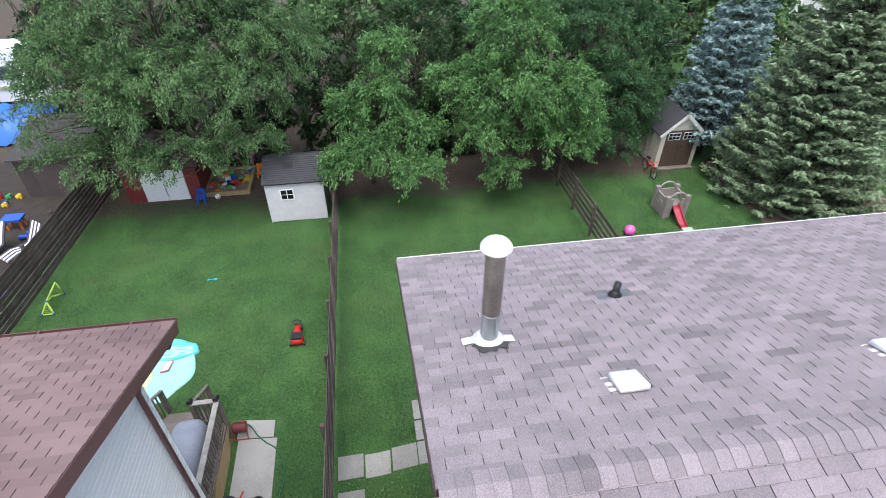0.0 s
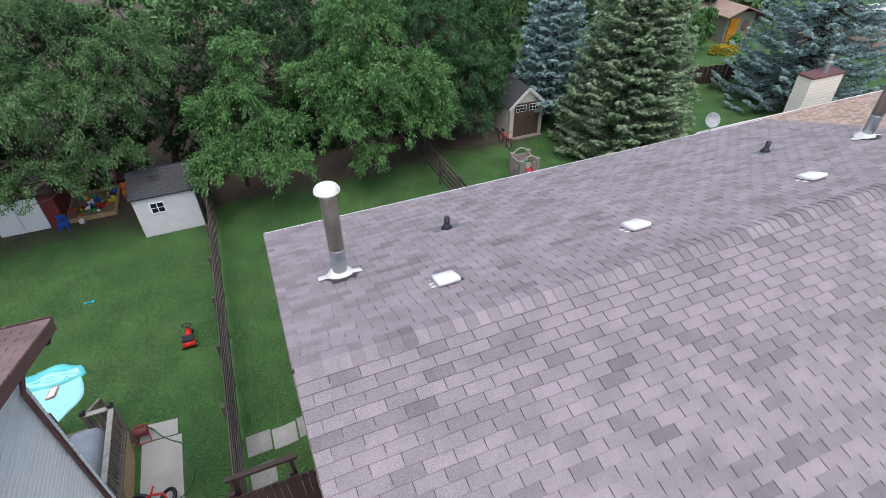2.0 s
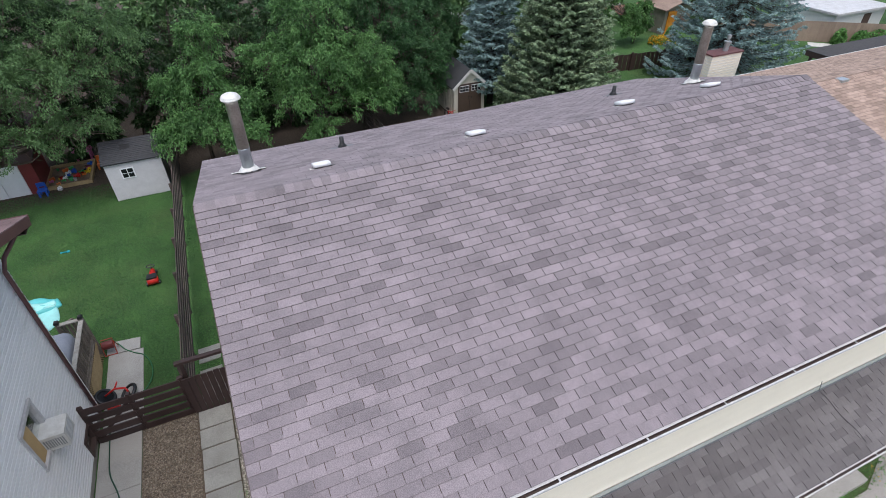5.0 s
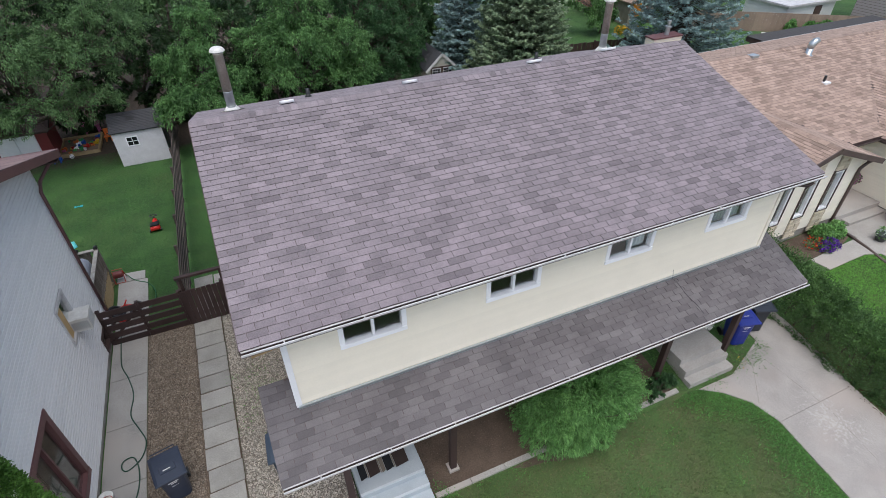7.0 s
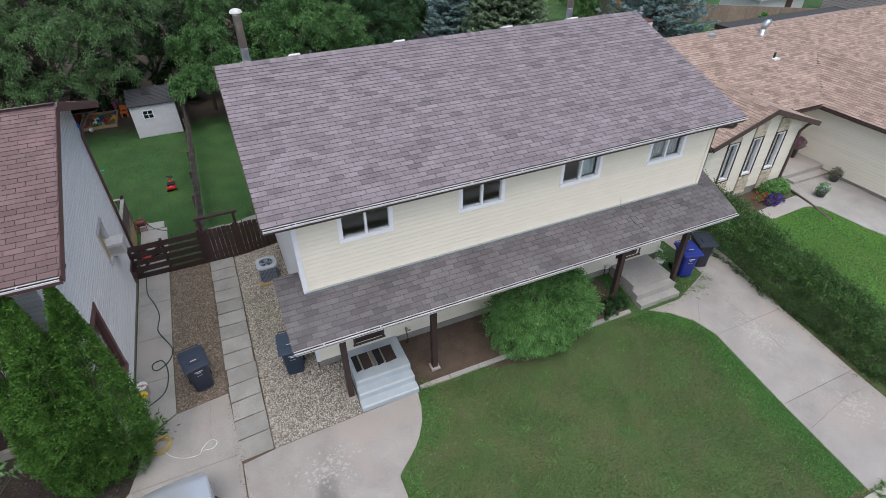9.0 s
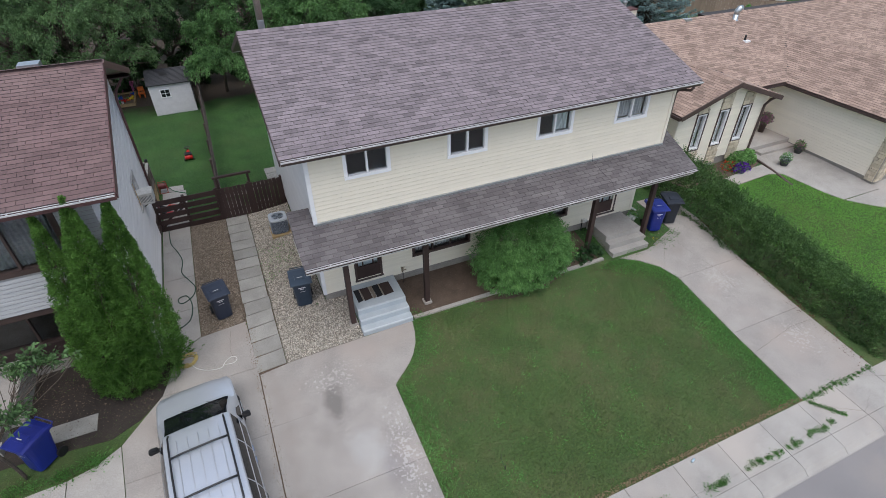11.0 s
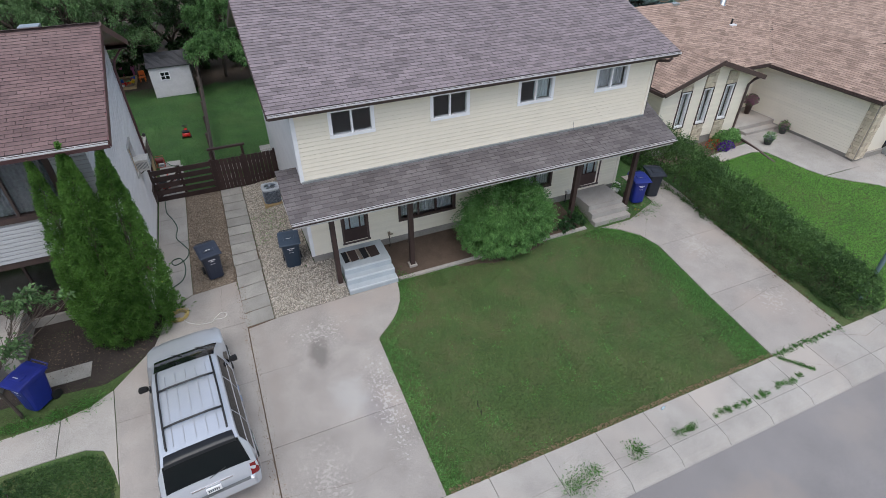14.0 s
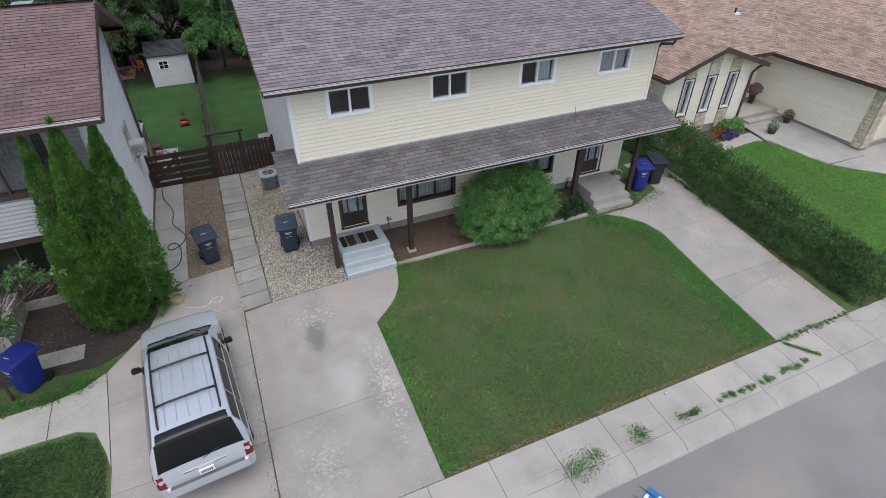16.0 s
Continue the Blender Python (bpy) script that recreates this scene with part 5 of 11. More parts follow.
# ---- fences ----
def rail_fence(name, pts, height_m, label, rails=5, board=0.14, gap=0.11, post_every=1.9, both=False, post_top=0.10):
    """Horizontal boards on posts along a line of (x, y)."""
    (xa, ya), (xb, yb) = pts
    f = thing(name, (xa, ya, height(xa, ya)), label, "fence")
    d = V((xb - xa, yb - ya, 0))
    ln = d.length
    d.normalize()
    s = d.cross(V((0, 0, 1)))
    k = max(1, round(ln / post_every))
    rnd = random.Random(int(xa * 10) + 99)
    for i in range(k + 1):
        p = V((xa, ya, 0)) + d * (ln * i / k)
        z = height(p.x, p.y)
        bm = B()
        t = rnd.uniform(-0.02, 0.02)
        beam(bm, p + V((0, 0, z - 0.1)), p + V((t, t, z + height_m + post_top)), 0.09, 0.09, up=d)
        part("post", bm, FENCE, f, bevel=0.006)
        if i == k:
            break
        q = V((xa, ya, 0)) + d * (ln * (i + 1) / k)
        z2 = height(q.x, q.y)
        for r in range(rails):
            h = height_m - board / 2 - r * (board + gap)
            if h < 0.05:
                break
            side = 0.055 if (r % 2 == 0 or not both) else -0.055
            bm = B()
            j = rnd.uniform(-0.012, 0.012)
            beam(bm, p + s * side + V((0, 0, z + h + j)) + d * 0.004, q + s * side + V((0, 0, z2 + h + rnd.uniform(-0.012, 0.012))) - d * 0.004, 0.022, board)
            part("fence_board", bm, FENCE, f)
    return f


def slat_gate():
    f = thing("side_fence", (-3.7, 7.55, 0.12), "dark brown gate and fence of wide horizontal boards", "fence")
    z = 0.12
    for x in (-4.80, -3.75, -2.58):
        bm = B()
        beam(bm, (x, 7.60, z - 0.1), (x, 7.60, z + 1.42), 0.10, 0.10, up=(1, 0, 0))
        part("post", bm, BROWN, f, bevel=0.006)
    for i in range(5):
        for a, b in ((-4.80, -3.76), (-3.74, -2.58)):
            bm = B()
            h = z + 0.12 + i * 0.29
            beam(bm, (a, 7.545, h), (b, 7.545, h + 0.01), 0.03, 0.205)
            part("fence_board", bm, BROWN, f)
    bm = B()
    beam(bm, (-4.72, 7.57, z + 0.2), (-3.8, 7.57, z + 1.2), 0.03, 0.09)
    part("brace", bm, BROWN, f)
    g = thing("board_gate", (-1.3, 7.5, 0.12), "dark brown gate of upright boards with narrow gaps", "gate")
    x, i = -2.52, 0
    while x < -0.05:
        bm = B()
        box(bm, x, 7.47, z + 0.06, x + 0.14, 7.495, z + 1.42 + 0.01 * (i % 3))
        part("fence_board", bm, BROWN, g)
        x += 0.152
        i += 1
    for h in (0.35, 1.15):
        bm = B()
        box(bm, -2.52, 7.497, z + h, -0.02, 7.54, z + h + 0.09)
        part("fence_rail", bm, BROWN, g)
    for x in (-2.52, -1.32, -0.06):
        bm = B()
        box(bm, x - 0.045, 7.545, z - 0.1, x + 0.045, 7.635, z + 1.45)
        part("post", bm, BROWN, g, bevel=0.006)
    bm = B()
    box(bm, -2.46, 7.64, z, -2.37, 7.73, z + 1.78)
    box(bm, -1.30, 7.64, z, -1.21, 7.73, z + 1.78)
    box(bm, -2.56, 7.63, z + 1.78, -1.12, 7.74, z + 1.86)
    part("gate_frame", bm, BROWN, g, "dark brown timber gate frame")


rail_fence("garden_fence", ((-2.50, 7.7), (-2.43, 23.5)), 1.60, "weathered brown horizontal-board fence between two lawns", gap=0.10, rails=6)
rail_fence("garden_fence", ((7.05, 10.2), (6.95, 25.0)), 1.35, "weathered brown horizontal-board fence", gap=0.11, rails=5)
rail_fence("garden_fence", ((-12.5, 8.0), (-11.9, 25.5)), 1.55, "tall dark brown horizontal-board fence", rails=9, both=False, gap=0.03)
slat_gate()

# ---- plants ----
def cards(centres, dirs, size, rng, width=0.45, droop=0.0, flat=0.0):
    """Leaf blades as diamonds: centres (n, 3), dirs (n, 3) the way each leaf points, size (n,) its length."""
    n = len(centres)
    dirs = dirs / (np.linalg.norm(dirs, axis=1, keepdims=True) + 1e-9)
    r = rng.normal(size=(n, 3)) + np.array([0, 0, flat])
    side = np.cross(dirs, r)
    side /= np.linalg.norm(side, axis=1, keepdims=True) + 1e-9
    s = size[:, None]
    a = centres
    b = centres + dirs * s * 0.45 + side * s * width * 0.5
    c = centres + dirs * s + np.array([0, 0, -1]) * s * droop
    d = centres + dirs * s * 0.45 - side * s * width * 0.5
    v = np.stack([a, b, c, d], 1).reshape(-1, 3)
    f = np.arange(4 * n).reshape(-1, 4)
    return v, f


def join_cards(chunks):
    vs, fs, k = [], [], 0
    for v, f in chunks:
        vs.append(v)
        fs.append(f + k)
        k += len(v)
    return np.concatenate(vs), np.concatenate(fs)


def limb(bm, a, b, r0, r1, rng, bend=0.12, n=6, seg=6):
    a, b = np.array(a, float), np.array(b, float)
    ln = np.linalg.norm(b - a)
    w = rng.normal(size=3) * bend * ln
    pts = [a + (b - a) * t + w * math.sin(math.pi * t) * 0.5 for t in np.linspace(0, 1, seg)]
    tube(bm, pts, list(np.linspace(r0, r1, seg)), n)
    return pts


def tree(x, y, lobes, leaf_mat, leaves, seed, label, trunk=0.16, leaf=0.16, name="tree", droop=0.35, dead=0, twig=0.5):
    """A broadleaf tree. lobes: (dx, dy, z, rx, ry, rz), rounded masses of the crown with hollows between their twigs."""
    rng = np.random.default_rng(seed)
    z0 = height(x, y)
    t = thing(name, (x, y, z0), label, "tree")
    bm = B()
    fork = (x + rng.normal() * 0.15, y + rng.normal() * 0.15, z0 + 1.6)
    limb(bm, (x, y, z0 - 0.1), fork, trunk, trunk * 0.75, rng, 0.05, 9)
    part("trunk", bm, BARK, t, smooth=True)
    chunks = []
    wt = np.array([l[3] * l[4] + l[4] * l[5] + l[3] * l[5] for l in lobes])
    wt = wt / wt.sum()
    bmb = B()
    for (dx, dy, z, rx, ry, rz), w in zip(lobes, wt):
        c, rad = np.array([x + dx, y + dy, z]), np.array([rx, ry, rz])
        pts = limb(bmb, fork, c, trunk * 0.55, trunk * 0.22, rng, 0.12, 6)
        n = int(leaves * w)
        k = max(18, n // 105)
        # twig ends on and within the lobe
        d = rng.normal(size=(k, 3))
        d /= np.linalg.norm(d, axis=1, keepdims=True)
        d[:, 2] = np.where(d[:, 2] < -0.55, -d[:, 2] * 0.5, d[:, 2])
        rr = rng.uniform(0.55, 1.0, k) ** 0.6 * (1 + 0.22 * np.sin(d[:, 0] * 5 + seed) * np.cos(d[:, 2] * 4 + d[:, 1] * 6))
        ends = c + d * rad * rr[:, None]
        for e in ends[:: max(1, k // 26)]:
            limb(bmb, pts[rng.integers(2, 5)], e, trunk * 0.14, 0.008, rng, 0.15, 4, 4)
        m = n // k
        o = np.repeat(ends, m, 0)
        dd = np.repeat(d, m, 0)
        along = rng.uniform(-1, 0.35, (len(o), 1))
        hangdir = dd * 0.7 + np.array([0, 0, -droop])
        p = o + hangdir * along * twig + rng.normal(size=o.shape) * np.array([0.13, 0.13, 0.09]) * (1.1 - along * 0.4) * twig * 1.35
        ld = dd * 0.6 + rng.normal(size=o.shape) * 0.6 + np.array([0, 0, -droop])
        chunks.append(cards(p, ld, leaf * rng.uniform(0.6, 1.2, len(o)), rng, 0.42, 0.15, 1.3))
    for _ in range(dead):
        e = np.array([x, y, 0]) + np.array([rng.uniform(-2.5, 2.5), rng.uniform(-3, -1.5), rng.uniform(1.5, 3.0)])
        limb(bmb, fork, e, 0.03, 0.006, rng, 0.3, 4, 6)
    part("branchwork", bmb, BARK, t, smooth=True, kind="stuff")
    v, f = join_cards(chunks)
    bulk("crown", v, f, leaf_mat, t, "", "")
    return t


def spruce(x, y, top, radius, needle_mat, seed, label, skirt=0.35, name="spruce_tree", density=1.0):
    """A conifer: whorls of drooping boughs that turn up at the ends, feathered with twigs."""
    rng = np.random.default_rng(seed)
    z0 = height(x, y)
    t = thing(name, (x, y, z0), label, "tree")
    bm = B()
    tube(bm, [(x, y, z0 - 0.1), (x, y, z0 + top * 0.5), (x, y, z0 + top)], [radius * 0.085, radius * 0.05, 0.02], 9)
    part("trunk", bm, BARK, t, smooth=True)
    chunks, bmb = [], B()
    z = skirt
    while z < top - 0.15:
        u = z / top
        L = radius * (1 - u) ** 0.8 * (0.55 + 0.45 * min(1, u * 6 + 0.45))
        n = max(7, int(L * math.tau / 0.50 * density))
        off = rng.uniform(0, 6.28)
        for i in range(n):
            a = off + i * math.tau / n + rng.normal() * 0.12
            ln = L * rng.uniform(0.78, 1.12)
            h = np.array([math.cos(a), math.sin(a), 0.0])
            s = np.array([-math.sin(a), math.cos(a), 0.0])
            ts = np.linspace(0, 1, 7)
            sag = 0.34 * (1 - u) + 0.04
            axis = np.array([x, y, z0 + z + rng.normal() * 0.13]) + ts[:, None] * h * ln + np.stack([0 * ts, 0 * ts, ln * (-sag * np.sin(ts * 2.3) + 0.10 * ts ** 3)], 1)
            tube(bmb, [tuple(p) for p in axis[:6]], list(np.linspace(0.025, 0.006, 6) * (0.5 + ln / 3)), 4, False)
            k = max(7, int(ln / 0.10))
            tt = np.sqrt(rng.uniform(0.06, 1.0, k))
            base = np.stack([np.interp(tt, ts, axis[:, j]) for j in range(3)], 1)
            for sg in (-1, 1):
                tl = (0.20 + 0.34 * (1 - tt) * min(1, ln)) * rng.uniform(0.7, 1.2, k)
                dr = h * 0.75 + sg * s * 0.85 + np.array([0, 0, -0.22]) + rng.normal(size=(k, 3)) * 0.16
                dr /= np.linalg.norm(dr, axis=1, keepdims=True)
                for q in (0.0, 0.5):
                    b2 = base + dr * (tl * q)[:, None]
                    for w in (-0.5, 0.5):
                        d2 = dr + sg * 0 + w * (h * 0.9 - sg * s * 0.4) + np.array([0, 0, 0.03]) + rng.normal(size=(k, 3)) * 0.2
                        chunks.append(cards(b2, d2, np.full(k, 0.17) * rng.uniform(0.7, 1.25, k), rng, 0.42, 0.08, 1.6))
        z += 0.21 + 0.10 * (1 - u)
    part("boughwork", bmb, BARK, t, smooth=True, kind="stuff")
    v, f = join_cards(chunks)
    bulk("needles", v, f, needle_mat, t)
    return t


def columnar(name, x, y, top, rad, m, seed, label, n, lean=(0, 0), cat="tree", size=0.095, power=0.85, belly=0.30):
    """A dense upright evergreen of overlapping flat sprays."""
    rng = np.random.default_rng(seed)
    z0 = height(x, y)
    t = thing(name, (x, y, z0), label, cat)
    bm = B()
    tube(bm, [(x, y, z0 - 0.05), (x + lean[0] * 0.5, y + lean[1] * 0.5, z0 + top * 0.5), (x + lean[0], y + lean[1], z0 + top * 0.95)], [rad * 0.09, rad * 0.06, 0.01], 7)
    part("trunk", bm, BARK, t)
    u = rng.beta(1.1, 1.35, n)
    a = rng.uniform(0, math.tau, n)
    prof = np.where(u < belly, 0.72 + 0.28 * np.sin(u / belly * math.pi / 2), ((1 - u) / (1 - belly)) ** power)
    tufts = n // 22
    ua, aa, hi = rng.beta(1.1, 1.35, tufts), rng.uniform(0, math.tau, tufts), rng.uniform(0.78, 1.08, tufts)
    pick = rng.integers(0, tufts, n)
    spread = rng.normal(size=(2, n))
    u = np.clip(ua[pick] + spread[0] * 0.055 / top, 0.002, 0.995)
    prof = np.where(u < belly, 0.72 + 0.28 * np.sin(u / belly * math.pi / 2), ((1 - u) / (1 - belly)) ** power)
    a = aa[pick] + spread[1] * 0.055 / (rad * np.maximum(prof, 0.12))
    lump = hi[pick] * (1 + 0.10 * np.sin(a * 5 + u * 9 + seed) * np.sin(u * 31 + a * 2)) - 0.05 * (spread ** 2).sum(0) * 0.5
    depth = rng.uniform(0.80, 1.0, n) ** 0.7
    r = rad * prof * lump * depth
    c = np.stack([x + lean[0] * u + np.cos(a) * r, y + lean[1] * u + np.sin(a) * r, z0 + 0.05 + u * top + rng.normal(size=n) * 0.04], 1)
    out = np.stack([np.cos(a), np.sin(a), 0 * a], 1)
    d = out * 0.55 + np.array([0, 0, 0.75]) + rng.normal(size=(n, 3)) * 0.35
    ch = [cards(c, d, size * rng.uniform(0.6, 1.3, n), rng, 0.45, 0.1)]
    k = n // 4
    ch.append(cards(c[:k] + out[:k] * 0.02, out[:k] + rng.normal(size=(k, 3)) * 0.5 + np.array([0, 0, 0.3]), size * 0.8 * rng.uniform(0.6, 1.3, k), rng, 0.4, 0.3))
    v, f = join_cards(ch)
    bulk("foliage", v, f, m, t)
    return t


def shrub(name, lobes, m, seed, label, n, size, droop=0.3, category="bush", width=0.42):
    """A shrub of rounded masses (x, y, z, rx, ry, rz) clothed in sprays."""
    rng = np.random.default_rng(seed)
    x, y = lobes[0][0], lobes[0][1]
    z0 = height(x, y)
    t = thing(name, (x, y, z0), label, category)
    ch = []
    bm = B()
    w = np.array([l[3] * l[4] + l[4] * l[5] + l[3] * l[5] for l in lobes])
    for (cx, cy, cz, rx, ry, rz), q in zip(lobes, w / w.sum()):
        for _ in range(5):
            limb(bm, (x + rng.normal() * 0.06, y + rng.normal() * 0.06, height(x, y) - 0.05), (cx + rng.normal() * rx * 0.4, cy + rng.normal() * ry * 0.4, cz + rng.uniform(-0.2, 0.5) * rz), 0.022, 0.006, rng, 0.2, 4, 4)
        k = int(n * q)
        tufts = max(6, k // 45)
        pick, off = rng.integers(0, tufts, k), rng.normal(size=(k, 3))
        d = rng.normal(size=(tufts, 3))
        d /= np.linalg.norm(d, axis=1, keepdims=True)
        d = d[pick] + off * 0.075
        d /= np.linalg.norm(d, axis=1, keepdims=True)
        th = np.arctan2(d[:, 1], d[:, 0])
        proud = rng.uniform(0.78, 1.08, tufts)[pick] - 0.03 * (off ** 2).sum(1)
        r = rng.uniform(0.75, 1.0, k) ** 0.5 * proud * (1 + 0.06 * np.sin(th * 6 + seed + d[:, 2] * 5))
        p = np.array([cx, cy, cz]) + d * np.array([rx, ry, rz]) * r[:, None]
        gz = heights(p[:, 0], p[:, 1])
        p[:, 2] = np.maximum(p[:, 2], gz + 0.02)
        ld = d * 0.8 + np.array([0, 0, -droop]) + rng.normal(size=(k, 3)) * 0.45
        ch.append(cards(p, ld, size * rng.uniform(0.6, 1.3, k), rng, width, 0.2, 1.0))
    part("stemwork", bm, BARK, t, kind="stuff")
    v, f = join_cards(ch)
    bulk("foliage", v, f, m, t)
    return t


def hedge():
    """The long clipped hedge beside the drive, with upright shoots along its top."""
    rng = np.random.default_rng(11)
    t = thing("hedge", (15.3, -3.5, height(15.3, -3.5)), "long dense dark green hedge with shaggy upright top shoots", "hedge")
    bm = B()
    ys = np.arange(-7.7, 4.6, 0.45)
    cxs = lambda y: 15.15 + 0.035 * (-y) * (y < 0) + 0.02 * np.sin(y)
    for y in ys:
        for k in range(3):
            limb(bm, (cxs(y) + rng.normal() * 0.15, y, height(15.2, y) - 0.03), (cxs(y) + rng.normal() * 0.3, y + rng.normal() * 0.15, height(15.2, y) + 0.9), 0.018, 0.005, rng, 0.15, 4, 4)
    part("stemwork", bm, BARK, t, kind="stuff")
    n = 70000
    tufts = 3600
    pick, off = rng.integers(0, tufts, n), rng.normal(size=(2, n))
    y = rng.uniform(-7.95, 4.6, tufts)[pick] + off[0] * 0.06
    a = np.clip(rng.uniform(-0.18, math.pi + 0.18, tufts)[pick] + off[1] * 0.07, -0.18, math.pi + 0.18)
    proud = rng.uniform(0.86, 1.10, tufts)[pick] - 0.035 * (off ** 2).sum(0)
    hw = 0.76 + 0.07 * np.sin(y * 2.1) + 0.05 * np.sin(y * 5.3)
    ht = 1.05 + 0.075 * (y + 8) + 0.08 * np.sin(y * 1.7 + 1) + 0.05 * np.sin(y * 4.4)
    endf = np.clip((y + 8.1) / 0.5, 0.25, 1) ** 0.5
    q = rng.uniform(0.78, 1.0, n) ** 0.6 * proud
    ca, sa = np.cos(a), np.sin(a)
    px = cxs(y) + np.sign(ca) * np.abs(ca) ** 0.6 * hw * q * endf
    gz = np.interp(y, GY, GZ)
    pz = gz + 0.05 + np.clip(sa, 0, 1) ** 0.55 * ht * q * endf + rng.normal(size=n) * 0.03
    c = np.stack([px, y, pz], 1)
    d = np.stack([ca * 0.7, rng.normal(size=n) * 0.5, sa * 0.5 + 0.45], 1) + rng.normal(size=(n, 3)) * 0.35
    ch = [cards(c, d, 0.078 * rng.uniform(0.6, 1.3, n), rng, 0.5, 0.15, 0.8)]
    k = 1500
    y = rng.uniform(-7.8, 4.5, k)
    bx = cxs(y) + rng.uniform(-0.55, 0.55, k)
    bz = np.interp(y, GY, GZ) + 1.0 + 0.075 * (y + 8)
    for j in range(7):
        c = np.stack([bx + rng.normal(size=k) * 0.02, y + rng.normal(size=k) * 0.02, bz + j * 0.045 * rng.uniform(0.5, 1.2, k)], 1)
        d = rng.normal(size=(k, 3)) * 0.6 + np.array([0, 0, 0.8])
        ch.append(cards(c, d, np.full(k, 0.075), rng, 0.45, 0.1))
    v, f = join_cards(ch)
    bulk("foliage", v, f, HEDGE, t)


def plant_all():
    # leafy belt at the ends of the gardens
    tree(-8.4, 24.6, [(0.4, -2.6, 4.9, 2.9, 2.5, 2.0), (-2.8, -2.4, 4.6, 2.4, 2.2, 2.0), (2.9, -2.4, 4.7, 2.2, 2.2, 1.9), (1.0, -4.3, 3.0, 1.6, 1.1, 1.0), (-1.0, -4.2, 2.9, 1.6, 1.1, 0.95), (-2.8, -3.9, 3.1, 1.4, 1.0, 1.0), (3.0, -3.6, 3.2, 1.6, 1.2, 1.0), (4.4, -1.4, 5.6, 2.0, 2.0, 2.0), (0, -0.6, 7.4, 3.8, 2.8, 2.0)], GREEN_C, 92000, 21, "large grey-green willow-leaved tree overhanging the sheds", 0.28, 0.105, dead=10, droop=0.6)
    tree(-13.4, 27.2, [(1.6, -2.0, 5.4, 1.7, 1.5, 1.7), (2.6, -2.8, 3.6, 1.4, 1.3, 1.3), (0.4, 0.2, 8.2, 2.6, 2.0, 1.5)], GREEN_C, 24000, 22, "grey-green tree over the neighbouring yard", 0.22, 0.14, dead=14, droop=0.5)
    tree(-0.9, 22.8, [(0.0, -2.4, 2.7, 1.5, 1.1, 0.9), (1.7, -3.0, 2.2, 1.15, 0.9, 0.75), (-0.9, -2.6, 2.4, 1.1, 0.9, 0.8), (0.5, -1.0, 4.2, 1.3, 1.1, 1.2), (1.7, -1.8, 3.2, 1.2, 1.0, 0.9), (0.9, -0.3, 5.6, 1.0, 0.9, 1.1), (-0.6, -0.8, 3.6, 1.3, 1.0, 1.0)], GREEN_A, 40000, 23, "bright green young ash tree leaning over the fence", 0.10, 0.13, droop=0.55)
    tree(4.6, 23.4, [(0.0, -1.8, 4.3, 2.4, 2.0, 1.8), (1.9, -2.0, 4.1, 1.9, 1.8, 1.5), (-1.3, -2.6, 3.0, 1.5, 1.3, 1.1), (1.7, -2.8, 2.5, 1.7, 1.3, 1.0), (0.3, -0.6, 6.2, 2.0, 1.8, 1.6), (-0.2, -3.3, 1.7, 1.1, 0.8, 0.75), (-1.8, -1.2, 4.4, 1.6, 1.4, 1.3), (2.9, -1.9, 3.0, 1.3, 1.2, 1.1)], GREEN_A, 66000, 24, "bright green spreading tree at the end of the lawn", 0.18, 0.13, droop=0.5)
    tree(8.9, 25.0, [(0, -1.6, 3.6, 2.3, 1.9, 1.8), (1.6, -1.8, 2.6, 1.6, 1.3, 1.3), (-0.6, -0.6, 5.8, 2.2, 2.0, 1.8), (0.7, -2.6, 1.5, 1.7, 1.1, 1.0), (-1.3, -2.2, 1.6, 1.4, 1.1, 1.0), (2.5, -1.1, 3.3, 1.25, 1.0, 1.2), (2.2, -1.2, 1.8, 1.0, 0.8, 1.0)], GREEN_B, 52000, 25, "mid-green shrubby tree beside the brown-doored shed", 0.15, 0.125)
    tree(10.6, 27.0, [(0, 0, 5.0, 2.6, 2.2, 2.6), (2.0, 0.5, 4.2, 2.0, 1.8, 2.0)], GREEN_B, 18000, 26, "dark green tree behind the shed", 0.18, 0.16)
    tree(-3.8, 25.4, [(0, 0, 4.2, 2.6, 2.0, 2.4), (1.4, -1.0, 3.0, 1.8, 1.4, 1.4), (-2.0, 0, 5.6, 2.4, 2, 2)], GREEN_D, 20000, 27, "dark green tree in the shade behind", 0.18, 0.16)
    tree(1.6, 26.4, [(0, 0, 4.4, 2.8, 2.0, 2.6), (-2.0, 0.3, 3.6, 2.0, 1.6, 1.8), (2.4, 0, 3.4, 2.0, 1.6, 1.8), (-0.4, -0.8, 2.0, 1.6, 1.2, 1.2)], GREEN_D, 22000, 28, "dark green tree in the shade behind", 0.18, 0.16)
    tree(6.6, 28.5, [(0, 0, 5.0, 2.8, 2.0, 2.8), (-2, 0, 3.8, 2, 1.6, 2.0)], GREEN_B, 18000, 29, "tall mid-green tree in the back row", 0.2, 0.17)
    # undergrowth added in dark leaf colour so gaps between the trunks read as shade
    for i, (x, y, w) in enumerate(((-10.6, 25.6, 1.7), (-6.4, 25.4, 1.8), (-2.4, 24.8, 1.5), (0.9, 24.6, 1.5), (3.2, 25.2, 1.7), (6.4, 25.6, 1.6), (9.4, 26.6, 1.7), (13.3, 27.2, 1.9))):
        shrub("garden_shrub", [(x, y, 1.3, w, 1.0, 1.3), (x + 0.8, y + 0.3, 2.3, w * 0.7, 0.9, 1.1)], GREEN_D, 140 + i, "dark green undergrowth filling the shaded gaps under the trees", 4200, 0.26)
